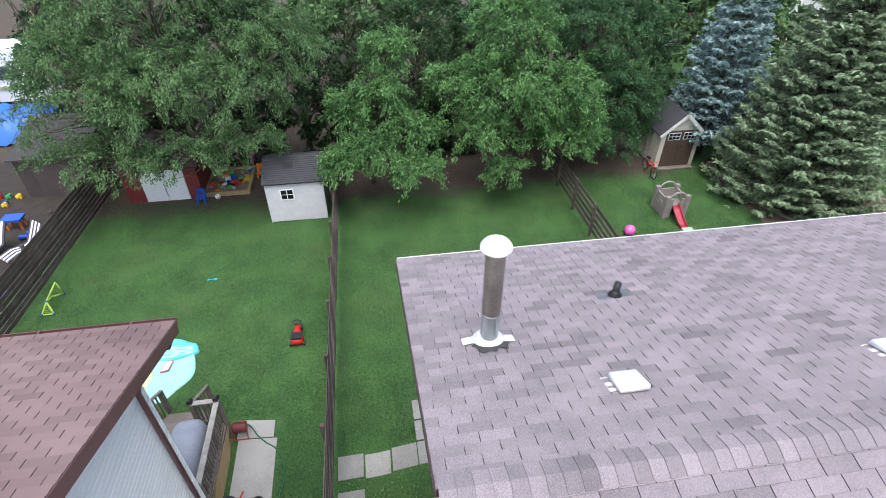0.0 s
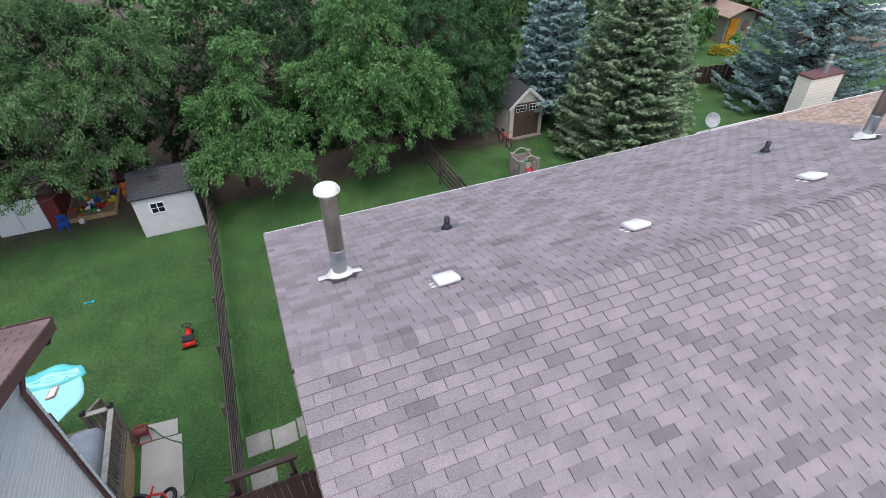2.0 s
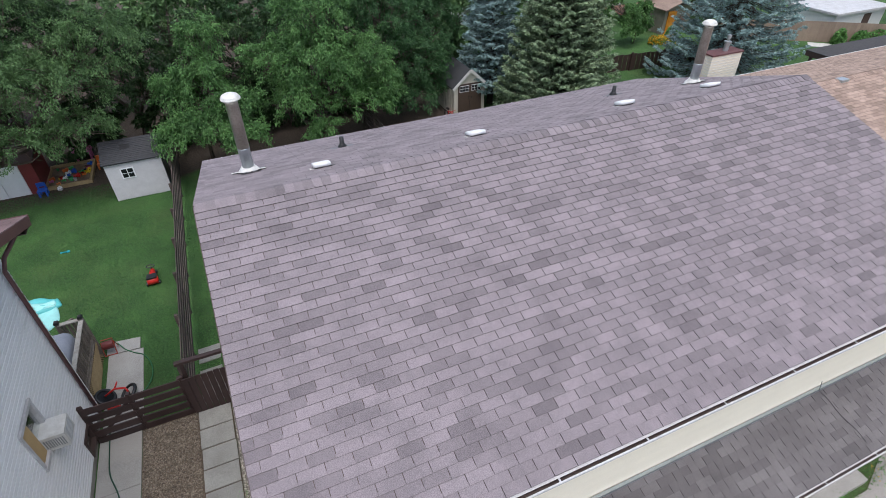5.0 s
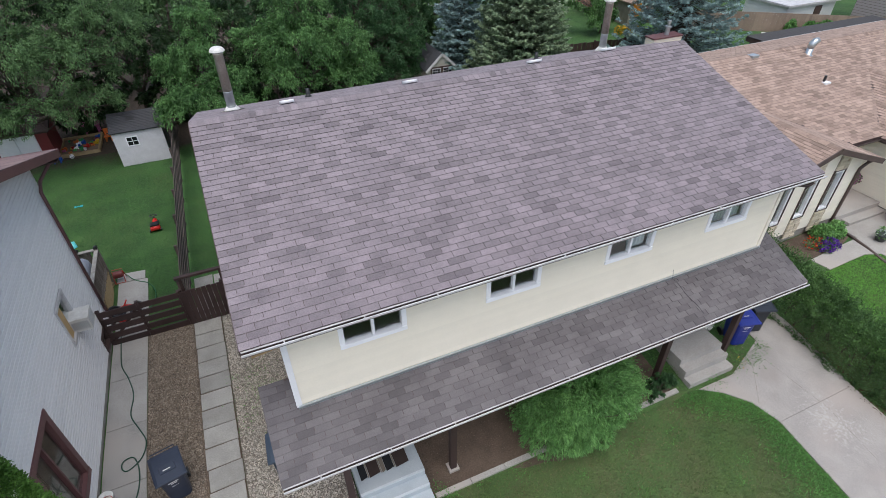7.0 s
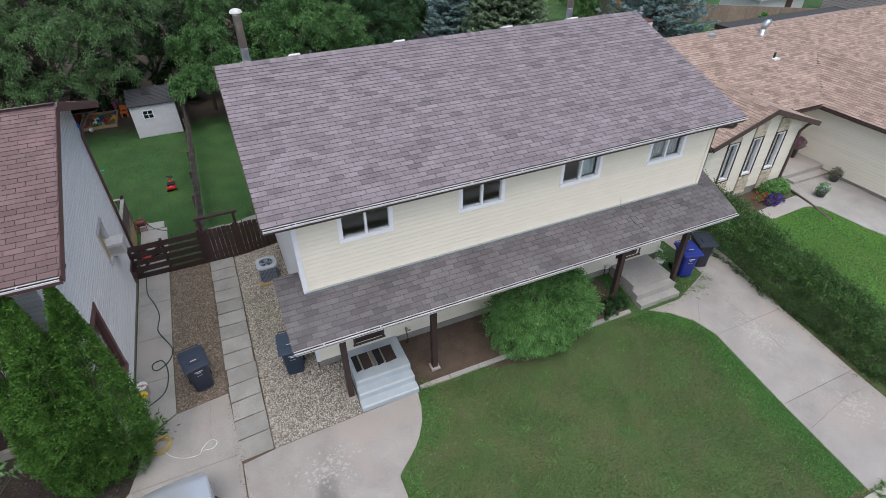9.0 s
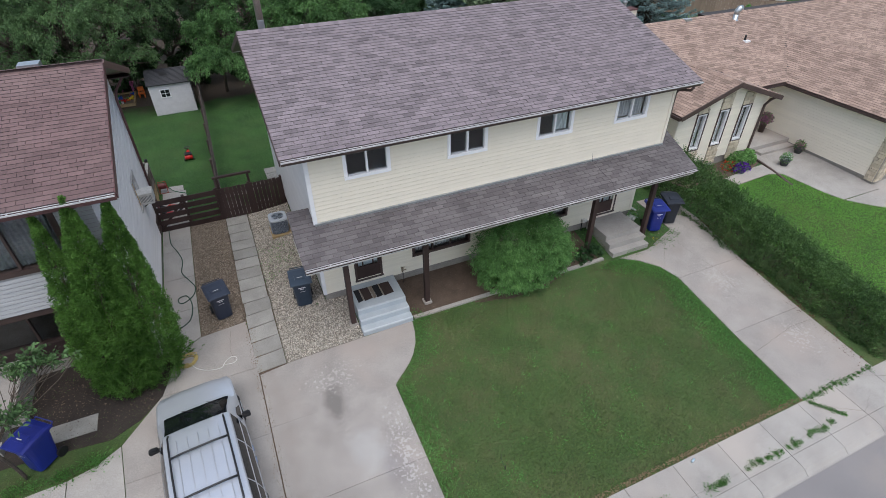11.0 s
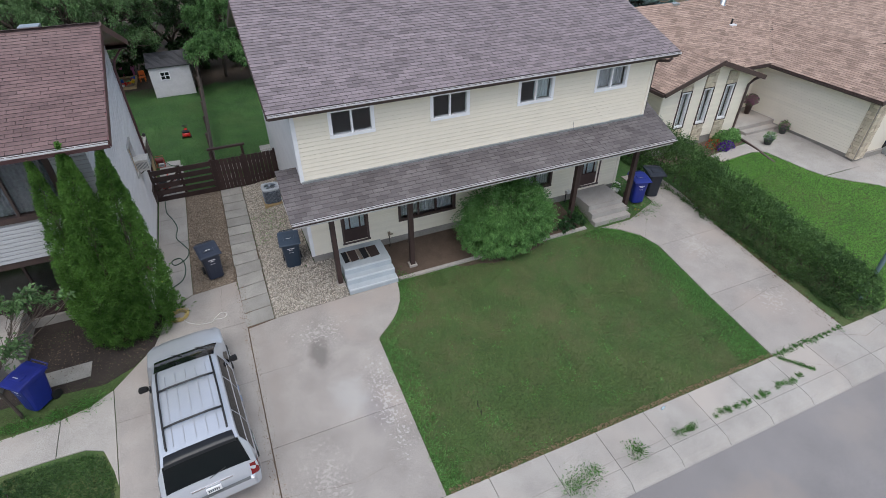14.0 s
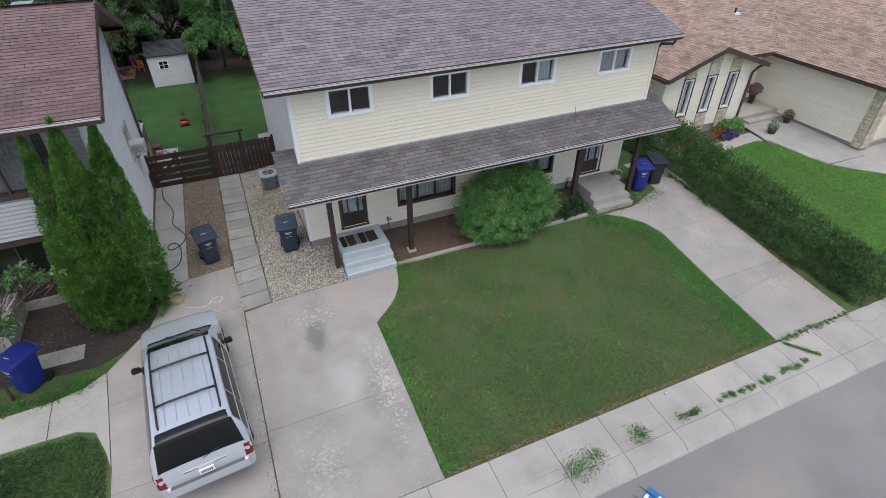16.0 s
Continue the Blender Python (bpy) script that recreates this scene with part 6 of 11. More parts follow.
    spots = ((-13, 31), (-7.5, 31), (-1.5, 31.5), (4, 32.5), (10, 32), (14.5, 32), (-28, 28), (-16, 38), (-4, 38), (7, 39), (17, 38), (20, 30), (22.5, 36), (35, 33), (41, 32))
    for i, (x, y) in enumerate(spots):
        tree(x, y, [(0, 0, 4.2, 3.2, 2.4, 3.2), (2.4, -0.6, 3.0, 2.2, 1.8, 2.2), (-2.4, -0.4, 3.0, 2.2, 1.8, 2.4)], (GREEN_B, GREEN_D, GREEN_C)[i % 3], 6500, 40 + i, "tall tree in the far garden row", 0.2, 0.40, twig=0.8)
    spruce(16.5, 19.5, 12.5, 3.45, SPRUCE, 31, "tall dense olive-green spruce with bare upper twigs")
    spruce(14.6, 23.2, 11.5, 2.2, SPRUCE_BLUE, 32, "tall blue-grey spruce beside the shed", skirt=1.7, density=0.85)
    spruce(28.6, 19.6, 11.5, 4.7, SPRUCE_BLUE, 33, "broad blue spruce behind the bungalow", density=0.30)
    tree(29.2, 28.2, [(0, 0, 2.4, 1.2, 1.0, 1.1), (-0.9, -0.2, 1.6, 0.9, 0.8, 0.8), (0.7, 0.3, 1.5, 0.8, 0.7, 0.7), (-2.4, 1.0, 3.2, 1.4, 1.2, 1.5)], GREEN_A, 15000, 34, "bright leafy garden tree beyond the dark fence", 0.08, 0.2)
    # front planting
    columnar("cedar_tree", -5.65, -0.08, 5.95, 0.88, CEDAR, 51, "tall dense green cedar at the house corner", 62000, (0.50, -0.12), size=0.060)
    columnar("cedar_tree", -6.12, 0.0, 5.75, 0.62, CEDAR, 52, "dense green cedar close beside its taller fellow", 32000, (0.28, -0.18), size=0.060)
    columnar("cedar_tree", -4.98, 0.0, 5.75, 0.80, CEDAR, 53, "slim dense green cedar against the wall", 46000, (0.56, -0.15), size=0.060)
    shrub("juniper_bush", [(6.5, -0.50, 1.40, 1.85, 1.12, 1.30), (5.65, -0.75, 1.0, 1.0, 0.9, 0.95), (7.42, -0.65, 1.0, 0.98, 0.85, 0.95), (7.15, -0.40, 1.85, 0.85, 0.68, 0.75), (6.4, -1.0, 0.85, 1.1, 0.75, 0.8)], JUNIPER, 61, "large round feathery green juniper bush by the porch", 80000, 0.085, width=0.27)
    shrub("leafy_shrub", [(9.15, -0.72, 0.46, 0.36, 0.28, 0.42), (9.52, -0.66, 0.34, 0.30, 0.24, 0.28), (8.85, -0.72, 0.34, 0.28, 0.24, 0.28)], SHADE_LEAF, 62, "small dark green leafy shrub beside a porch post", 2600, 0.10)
    hedge()


plant_all()

# ---- fittings on the duplex roof ----
def roof_z(y):
    return RZ - abs(y - RY) * (PITCH if y < RY else (RZ - EZB) / (EY1 - RY))


def on_slope(x, y, w, l, lift, thick, bm, skew=0.0):
    """A thin plate lying on the roof."""
    pts = [(x - w / 2, y - l / 2), (x + w / 2, y - l / 2 + skew), (x + w / 2, y + l / 2 + skew), (x - w / 2, y + l / 2)]
    hexa(bm, [(a, b, roof_z(b) + lift) for a, b in pts] + [(a, b, roof_z(b) + lift + thick) for a, b in pts])


def flue_pipe(x, y):
    z = roof_z(y)
    t = thing("flue_pipe", (x, y, z), "tall round metal flue with a white cap on the grey roof", "chimney", "flues on the grey roof")
    bm = B()
    for sx, w, q in ((-0.28, 0.24, 0.05), (0.27, 0.20, -0.05)):
        bm = B()
        on_slope(x + sx, y + 0.02, w, 0.20, 0.035, 0.008, bm, q)
        part("flashing", bm, WHITE_DIRTY, t, "white sheet flashing")
    bm = B()
    v = [bm.verts.new((x + math.cos(a) * r, y - 0.03 + math.sin(a) * r, roof_z(y - 0.03 + math.sin(a) * r) + 0.026)) for a, r in [(k * math.tau / 22, 0.285 + 0.05 * math.sin(k * 2.7) + 0.03 * math.sin(k * 5.1)) for k in range(22)]]
    bm.faces.new(v)
    part("tar_patch", bm, TAR, t)
    bm = B()
    lathe(bm, (x, y, z - 0.08), [(0.255, 0), (0.26, 0.09), (0.245, 0.115), (0.215, 0.125), (0.20, 0.165), (0.175, 0.18), (0.155, 0.22), (0.14, 0.22)], 28)
    part("collar", bm, WHITE_DIRTY, t, "white sealed collar", smooth=True)
    bm = B()
    lathe(bm, (x, y, z), [(0.132, 0), (0.132, 0.50), (0.137, 0.51), (0.137, 0.535), (0.132, 0.54)], 24)
    part("lower_pipe", bm, GALV, t, "blue-grey galvanised section", smooth=True)
    bm = B()
    lathe(bm, (x, y, z + 0.54), [(0.135, 0), (0.135, 0.86), (0.14, 0.87), (0.14, 0.91), (0.12, 0.93)], 24)
    part("upper_pipe", bm, STEEL, t, "brown tarnished steel section", smooth=True)
    bm = B()
    lathe(bm, (x, y, z + 1.40), [(0.115, 0), (0.115, 0.075), (0.185, 0.078), (0.212, 0.09), (0.212, 0.112), (0.195, 0.118), (0.195, 0.135), (0.17, 0.162), (0.10, 0.190), (0.02, 0.200)], 28)
    part("cap", bm, WHITE_DIRTY, t, "white domed cap", smooth=True)
    t.scale = (0.84, 0.84, 1.0)
    return t


def box_vent(x, y):
    z = roof_z(y)
    t = thing("roof_vent", (x, y, z), "square white plastic roof vent on grey shingles", "vent", "box vents on the grey roof")
    bm = B()
    on_slope(x - 0.08, y + 0.05, 0.46, 0.33, 0.014, 0.010, bm, 0.03)
    part("flange", bm, WHITE_DIRTY, t)
    bm = B()
    on_slope(x + 0.24, y - 0.03, 0.16, 0.20, 0.015, 0.012, bm)
    part("tar_patch", bm, TAR, t)
    bm = B()
    s = 0.215
    c0 = [(x - s, y - s), (x + s, y - s), (x + s, y + s), (x - s, y + s)]
    hexa(bm, [(a, b, roof_z(b) + 0.05) for a, b in c0] + [(x + (a - x) * 0.93, y + (b - y) * 0.93, roof_z(b) + 0.145) for a, b in c0])
    part("hood", bm, WHITE, t, bevel=0.022, smooth=True)
    bm = B()
    hexa(bm, [(x + (a - x) * 0.8, y + (b - y) * 0.8, roof_z(b) + 0.01) for a, b in c0] + [(x + (a - x) * 0.8, y + (b - y) * 0.8, roof_z(b) + 0.06) for a, b in c0])
    part("throat", bm, BLACK, t)
    t.scale = (0.74, 0.74, 0.8)
    return t


def soil_pipe(x, y):
    z = roof_z(y)
    t = thing("vent_pipe", (x, y, z), "short black vent pipe with lead-grey flashing", "pipe", "vent pipes on the grey roof")
    bm = B()
    on_slope(x, y + 0.02, 0.52, 0.24, 0.014, 0.008, bm, 0.04)
    part("flashing", bm, plain("lead_grey_flashing", (0.10, 0.11, 0.125), 0.6), t)
    bm = B()
    lathe(bm, (x, y, z), [(0.10, 0), (0.095, 0.05), (0.062, 0.09), (0.056, 0.12)], 16)
    part("boot", bm, BLACK, t, smooth=True)
    bm = B()
    rings = tube(bm, [(x, y, z + 0.06), (x, y, z + 0.26), (x, y, z + 0.262), (x, y, z + 0.2)], [0.05, 0.05, 0.042, 0.040], 16, False)
    part("pipe", bm, BLACK, t, smooth=True)


for fx, fy in ((0.34, 6.98), (11.72, 6.95)):
    flue_pipe(fx, fy)
for vx, vy in ((1.56, 5.84), (4.71, 5.84), (8.42, 5.80), (11.0, 5.84)):
    box_vent(vx, vy)
for vx, vy in ((2.40, 7.80), (9.68, 7.60)):
    soil_pipe(vx, vy)


def satellite_dish():
    x, y, z = 15.72, 13.95, 3.36
    t = thing("satellite_dish", (x, y, z), "pale grey satellite dish at the bungalow's back eave", "dish")
    bm = B()
    tube(bm, [(x, y, z), (x, y + 0.02, z + 0.30), (x - 0.03, y + 0.05, z + 0.42)], 0.022, 8)
    part("mast", bm, GALV, t, smooth=True)
    bm = B()
    box(bm, x - 0.08, y - 0.08, z - 0.01, x + 0.08, y + 0.08, z + 0.025)
    part("foot", bm, GALV, t)
    bm = B()
    n = V((-0.35, -0.80, 0.45)).normalized()
    a = n.orthogonal().normalized()
    b = n.cross(a)
    c = V((x - 0.02, y + 0.0, z + 0.48))
    rings = []
    for r, d in ((0.0, -0.07), (0.10, -0.06), (0.19, -0.03), (0.26, 0.0), (0.275, 0.01)):
        rings.append([bm.verts.new(c + n * d + (a * math.cos(k * math.tau / 28) + b * math.sin(k * math.tau / 28)) * max(r, 0.001)) for k in range(28)])
    for r, q in zip(rings, rings[1:]):
        for k in range(28):
            bm.faces.new((r[k], r[(k + 1) % 28], q[(k + 1) % 28], q[k]))
    bmesh.ops.solidify(bm, geom=bm.faces[:], thickness=0.008)
    part("dish", bm, plain("pale_grey_enamel", (0.62, 0.64, 0.66)), t, smooth=True)
    bm = B()
    tube(bm, [c - b * 0.2 + n * 0.0, c - b * 0.26 + n * 0.30], 0.012, 6)
    box(bm, *(c - b * 0.26 + n * 0.30 - V((0.03, 0.03, 0.03))), *(c - b * 0.26 + n * 0.30 + V((0.03, 0.03, 0.03))))
    part("feed_arm", bm, GALV, t)


satellite_dish()


# ---- front of the duplex ----
def porch_steps(x0, x1, land_y, wall_y, z_top, z_low, m, label, tread=0.27, risers=3, rim=None):
    t = thing("porch_steps", ((x0 + x1) / 2, land_y, z_low), label, "steps")
    rise = (z_top - z_low) / risers
    for i in range(risers):
        top = z_top - i * rise
        y0 = land_y - i * tread
        bm = B()
        grow = 0.015 * i
        if i == 0:
            box(bm, x0, y0, z_low - 0.15, x1, wall_y, top)
        else:
            box(bm, x0 - grow, y0, z_low - 0.15, x1 + grow, y0 + tread - 0.002, top)
        step = part("landing" if i == 0 else "step", bm, m, t, bevel=0.014)
        if rim:
            bm = B()
            box(bm, x0 - grow + 0.01, y0 - 0.012, top - 0.035, x1 + grow - 0.01, y0 + 0.035, top + 0.006)
            part("nosing", bm, rim, step, "pale worn nosing", bevel=0.008)
    return t


porch_steps(0.74, 2.30, -0.50, 0.685, 0.76, 0.13, STEP_BLUE, "grey-blue painted front steps with a square landing", rim=STEP_EDGE)
porch_steps(10.14, 11.70, -0.48, 0.685, 0.76, 0.13, CONCRETE, "bare pale concrete front steps with a square landing")


def doormat():
    z = 0.764
    t = thing("doormat", (1.5, 0.15, z), "striped black, brown and beige doormat on the landing", "doormat")
    tones = [(0.016, 0.016, 0.018), (0.33, 0.28, 0.22), (0.055, 0.035, 0.03), (0.33, 0.28, 0.22), (0.24, 0.20, 0.16), (0.016, 0.016, 0.018), (0.30, 0.26, 0.2), (0.05, 0.033, 0.028)]
    ws = [0.17, 0.035, 0.27, 0.03, 0.10, 0.20, 0.035, 0.33]
    x = 0.85
    for c, w in zip(tones, ws):
        bm = B()
        hexa(bm, [(x + 0.01, -0.18, z), (x + w, -0.14, z), (x + w, 0.42, z), (x, 0.42, z), (x + 0.01, -0.18, z + 0.012), (x + w, -0.14, z + 0.012), (x + w, 0.42, z + 0.012), (x, 0.42, z + 0.012)])
        part("stripe", bm, mat("mat_weave", c, tuple(k * 0.7 for k in c), rough=0.98, scale=8, fine=120, bump=0.4, dist=0.004), t)
        x += w + 0.002


doormat()


def small_fronts():
    t = thing("mailbox", (2.35, WALL_Y - 0.07, 2.12), "white wall mailbox beside the front door", "mailbox")
    bm = B()
    box(bm, 2.16, WALL_Y - 0.12, 2.08, 2.58, WALL_Y - 0.026, 2.30)
    part("box", bm, WHITE, t, bevel=0.01)
    bm = B()
    for i in range(3):
        box(bm, 2.22 + i * 0.11, WALL_Y - 0.125, 2.17, 2.29 + i * 0.11, WALL_Y - 0.121, 2.21)
    part("lettering_bar", bm, BLACK, t)
    t = thing("garden_tap", (2.62, WALL_Y - 0.12, 0.5), "rusty standpipe tap at the foundation", "tap")
    bm = B()
    tube(bm, [(2.62, WALL_Y - 0.14, 0.40), (2.62, WALL_Y - 0.14, 0.82), (2.62, WALL_Y - 0.05, 0.88)], 0.016, 8)
    part("pipe", bm, BROWN_TRIM, t, smooth=True)
    bm = B()
    tube(bm, [(2.58, WALL_Y - 0.12, 0.90), (2.74, WALL_Y - 0.14, 0.92)], 0.022, 8)
    tube(bm, [(2.60, WALL_Y - 0.06, 0.94), (2.66, WALL_Y - 0.06, 0.94)], 0.045, 10)
    part("valve", bm, plain("brass_valve", (0.34, 0.27, 0.20), 0.4, 0.6), t)
    t = thing("gas_tap", (9.92, WALL_Y - 0.08, 0.4), "pale painted pipe tap on the front wall", "tap")
    bm = B()
    tube(bm, [(9.86, WALL_Y - 0.08, 0.28), (9.86, WALL_Y - 0.08, 0.74), (9.90, WALL_Y - 0.10, 0.80)], 0.02, 8)
    part("pipe", bm, BLACK, t, smooth=True)
    bm = B()
    box(bm, 9.84, WALL_Y - 0.14, 0.78, 9.98, WALL_Y - 0.026, 0.90)
    tube(bm, [(9.98, WALL_Y - 0.08, 0.86), (10.06, WALL_Y - 0.08, 0.86), (10.06, WALL_Y - 0.08, 0.76)], 0.025, 8)
    part("valve", bm, WHITE_DIRTY, t, bevel=0.008)


small_fronts()


# ---- wheeled bins ----
def bin_thing(x, y, turn, colour, lid_colour, label, marks=True):
    m = plain("bin_plastic", colour, 0.42)
    ml = plain("bin_lid_plastic", lid_colour, 0.42)
    z = height(x, y) + 0.02
    t = thing("wheeled_bin", (0, 0, 0), label, "bin", "wheeled refuse bins")
    bm = B()
    lo, hi = (0.24, 0.27), (0.31, 0.37)
    rings = []
    for (a, b), zz, sh in ((lo, 0.06, 0.05), ((0.262, 0.30), 0.45, 0.02), ((0.295, 0.35), 0.93, 0.0), ((0.325, 0.385), 0.94, 0), ((0.325, 0.385), 1.0, 0)):
        ring = []
        for k in range(20):
            an = k * math.tau / 20
            ca, sa = math.cos(an), math.sin(an)
            ring.append(bm.verts.new((math.copysign(abs(ca) ** 0.4, ca) * a, math.copysign(abs(sa) ** 0.4, sa) * b - sh, zz)))
        rings.append(ring)
    for r, q in zip(rings, rings[1:]):
        for k in range(20):
            bm.faces.new((r[k], r[(k + 1) % 20], q[(k + 1) % 20], q[k]))
    bm.faces.new(rings[0][::-1])
    bm.faces.new(rings[-1])
    part("body", bm, m, t, smooth=False)
    bm = B()
    prof = [(-0.43, 1.005), (-0.41, 1.04), (-0.12, 1.075), (0.25, 1.08), (0.37, 1.06), (0.39, 1.02)]
    rows = [[bm.verts.new((x0, y0, zz - (0.022 if abs(x0) > 0.3 else 0)))for x0 in (-0.335, -0.27, 0.27, 0.335)] + [bm.verts.new((x0, y0, 0.985)) for x0 in (0.335, -0.335)] for y0, zz in prof]
    for r, q in zip(rows, rows[1:]):
        for k in range(6):
            bm.faces.new((r[k], r[(k + 1) % 6], q[(k + 1) % 6], q[k]))
    bm.faces.new(rows[0][::-1])
    bm.faces.new(rows[-1])
    bmesh.ops.recalc_face_normals(bm, faces=bm.faces[:])
    lid = part("lid", bm, ml, t)
    bm = B()
    hexa(bm, [(-0.17, -0.22, 1.06), (0.17, -0.22, 1.06), (0.17, -0.02, 1.09), (-0.17, -0.02, 1.09), (-0.16, -0.21, 1.088), (0.16, -0.21, 1.088), (0.16, -0.03, 1.108), (-0.16, -0.03, 1.108)])
    part("lid_panel", bm, ml, lid, bevel=0.004)
    bm = B()
    tube(bm, [(-0.26, 0.40, 0.98), (-0.26, 0.46, 1.03), (0.26, 0.46, 1.03), (0.26, 0.40, 0.98)], 0.016, 8)
    part("handle", bm, m, t, smooth=True)
    for sx in (-0.27, 0.27):
        bm = B()
        tube(bm, [(sx - 0.03, 0.25, 0.11), (sx + 0.03, 0.25, 0.11)], 0.13, 18)
        part("wheel", bm, BLACK, t)
    if marks:
        bm = B()
        for zz, w, h in ((0.80, 0.22, 0.022), (0.745, 0.12, 0.022), (0.64, 0.16, 0.012)):
            yy = -0.30 - (zz - 0.45) * 0.105 - 0.012
            hexa(bm, [(-w / 2, yy, zz), (w / 2, yy, zz), (w / 2, yy + 0.008, zz), (-w / 2, yy + 0.008, zz), (-w / 2, yy - 0.003, zz + h), (w / 2, yy - 0.003, zz + h), (w / 2, yy + 0.006, zz + h), (-w / 2, yy + 0.006, zz + h)])
        part("printed_bar", bm, WHITE, t)
        bm = B()
        box(bm, -0.09, -0.175, 1.1082, 0.07, -0.15, 1.1105)
        part("printed_bar", bm, WHITE_DIRTY, t)
    t.matrix_basis = pose(x, y, z, 0, 0, turn)
    return t


NAVY = (0.030, 0.038, 0.062)
BLUE = (0.012, 0.025, 0.22)
bin_thing(-3.12, 1.78, 12, NAVY, (0.034, 0.043, 0.068), "dark navy wheeled bin standing on brown gravel")
bin_thing(-0.62, 1.12, -4, (0.028, 0.045, 0.07), (0.045, 0.068, 0.10), "dark navy wheeled bin with a faded lid by the house corner")
bin_thing(12.62, -0.16, -16, BLUE, (0.016, 0.032, 0.26), "bright blue wheeled recycling bin by the porch")
bin_thing(13.58, 0.06, -20, (0.020, 0.024, 0.034), (0.024, 0.028, 0.04), "black wheeled bin beside a blue one", False)
bin_thing(-7.62, -1.72, -40, BLUE, (0.014, 0.026, 0.23), "bright blue wheeled recycling bin on the front lawn")


# ---- air conditioners ----
def condenser():
    x, y = -0.62, 5.55
    z = height(x, y)
    t = thing("air_conditioner", (x, y, z), "grey round-cornered outdoor air conditioner with a top fan", "air conditioner")
    bm = B()
    box(bm, x - 0.36, y - 0.42, z - 0.02, x + 0.36, y + 0.36, z + 0.09)
    part("base", bm, LATTICE, t, "yellowed timber base")
    bm = B()
    pts = []
    for k in range(24):
        a = k * math.tau / 24
        ca, sa = math.cos(a), math.sin(a)
        pts.append((math.copysign(abs(ca) ** 0.45, ca), math.copysign(abs(sa) ** 0.45, sa)))
    rings = [[bm.verts.new((x + p * 0.31, y + q * 0.31, z + h)) for p, q in pts] for h in (0.10, 0.64)]
    for k in range(24):
        bm.faces.new((rings[0][k], rings[0][(k + 1) % 24], rings[1][(k + 1) % 24], rings[1][k]))
    bm.faces.new(rings[0][::-1])
    bm.faces.new(rings[1])
    part("coil", bm, plain("dark_coil", (0.06, 0.07, 0.09), 0.5, 0.3), t)
    louvre_mat = plain("blue_grey_enamel", (0.26, 0.30, 0.36))
    for i in range(14):
        bm = B()
        h = z + 0.13 + i * 0.036
        tube(bm, [(x + p * 0.325, y + q * 0.325, h) for p, q in pts] + [(x + pts[0][0] * 0.325, y + pts[0][1] * 0.325, h)], 0.007, 4, False)
        part("louvre", bm, louvre_mat, t)
    bm = B()
    outer = [bm.verts.new((x + p * 0.34, y + q * 0.34, z + 0.64)) for p, q in pts]
    top = [bm.verts.new((x + p * 0.33, y + q * 0.33, z + 0.70)) for p, q in pts]
    inner = [bm.verts.new((x + 0.23 * math.cos(k * math.tau / 24), y + 0.23 * math.sin(k * math.tau / 24), z + 0.71)) for k in range(24)]
    low = [bm.verts.new((x + 0.23 * math.cos(k * math.tau / 24), y + 0.23 * math.sin(k * math.tau / 24), z + 0.66)) for k in range(24)]
    for a, b in ((outer, top), (top, inner), (inner, low)):
        for k in range(24):
            bm.faces.new((a[k], a[(k + 1) % 24], b[(k + 1) % 24], b[k]))
    part("top_cover", bm, plain("pale_grey_cover", (0.42, 0.45, 0.48)), t)
    for r in (0.06, 0.10, 0.14, 0.18, 0.22):
        bm = B()
        tube(bm, [(x + r * math.cos(k * math.tau / 24), y + r * math.sin(k * math.tau / 24), z + 0.70) for k in range(25)], 0.005, 4, False)
        part("grille_ring", bm, GALV, t)
    for k in range(4):
        a = k * math.tau / 4
        bm = B()
        c, s = math.cos(a), math.sin(a)
        hexa(bm, [(x + 0.03 * c - 0.02 * s, y + 0.03 * s + 0.02 * c, z + 0.665), (x + 0.21 * c - 0.07 * s, y + 0.21 * s + 0.07 * c, z + 0.665), (x + 0.21 * c + 0.07 * s, y + 0.21 * s - 0.07 * c, z + 0.68), (x + 0.03 * c + 0.02 * s, y + 0.03 * s - 0.02 * c, z + 0.675), (x + 0.03 * c - 0.02 * s, y + 0.03 * s + 0.02 * c, z + 0.669), (x + 0.21 * c - 0.07 * s, y + 0.21 * s + 0.07 * c, z + 0.669), (x + 0.21 * c + 0.07 * s, y + 0.21 * s - 0.07 * c, z + 0.684), (x + 0.03 * c + 0.02 * s, y + 0.03 * s - 0.02 * c, z + 0.679)])
        part("fan_blade", bm, GALV, t)


condenser()


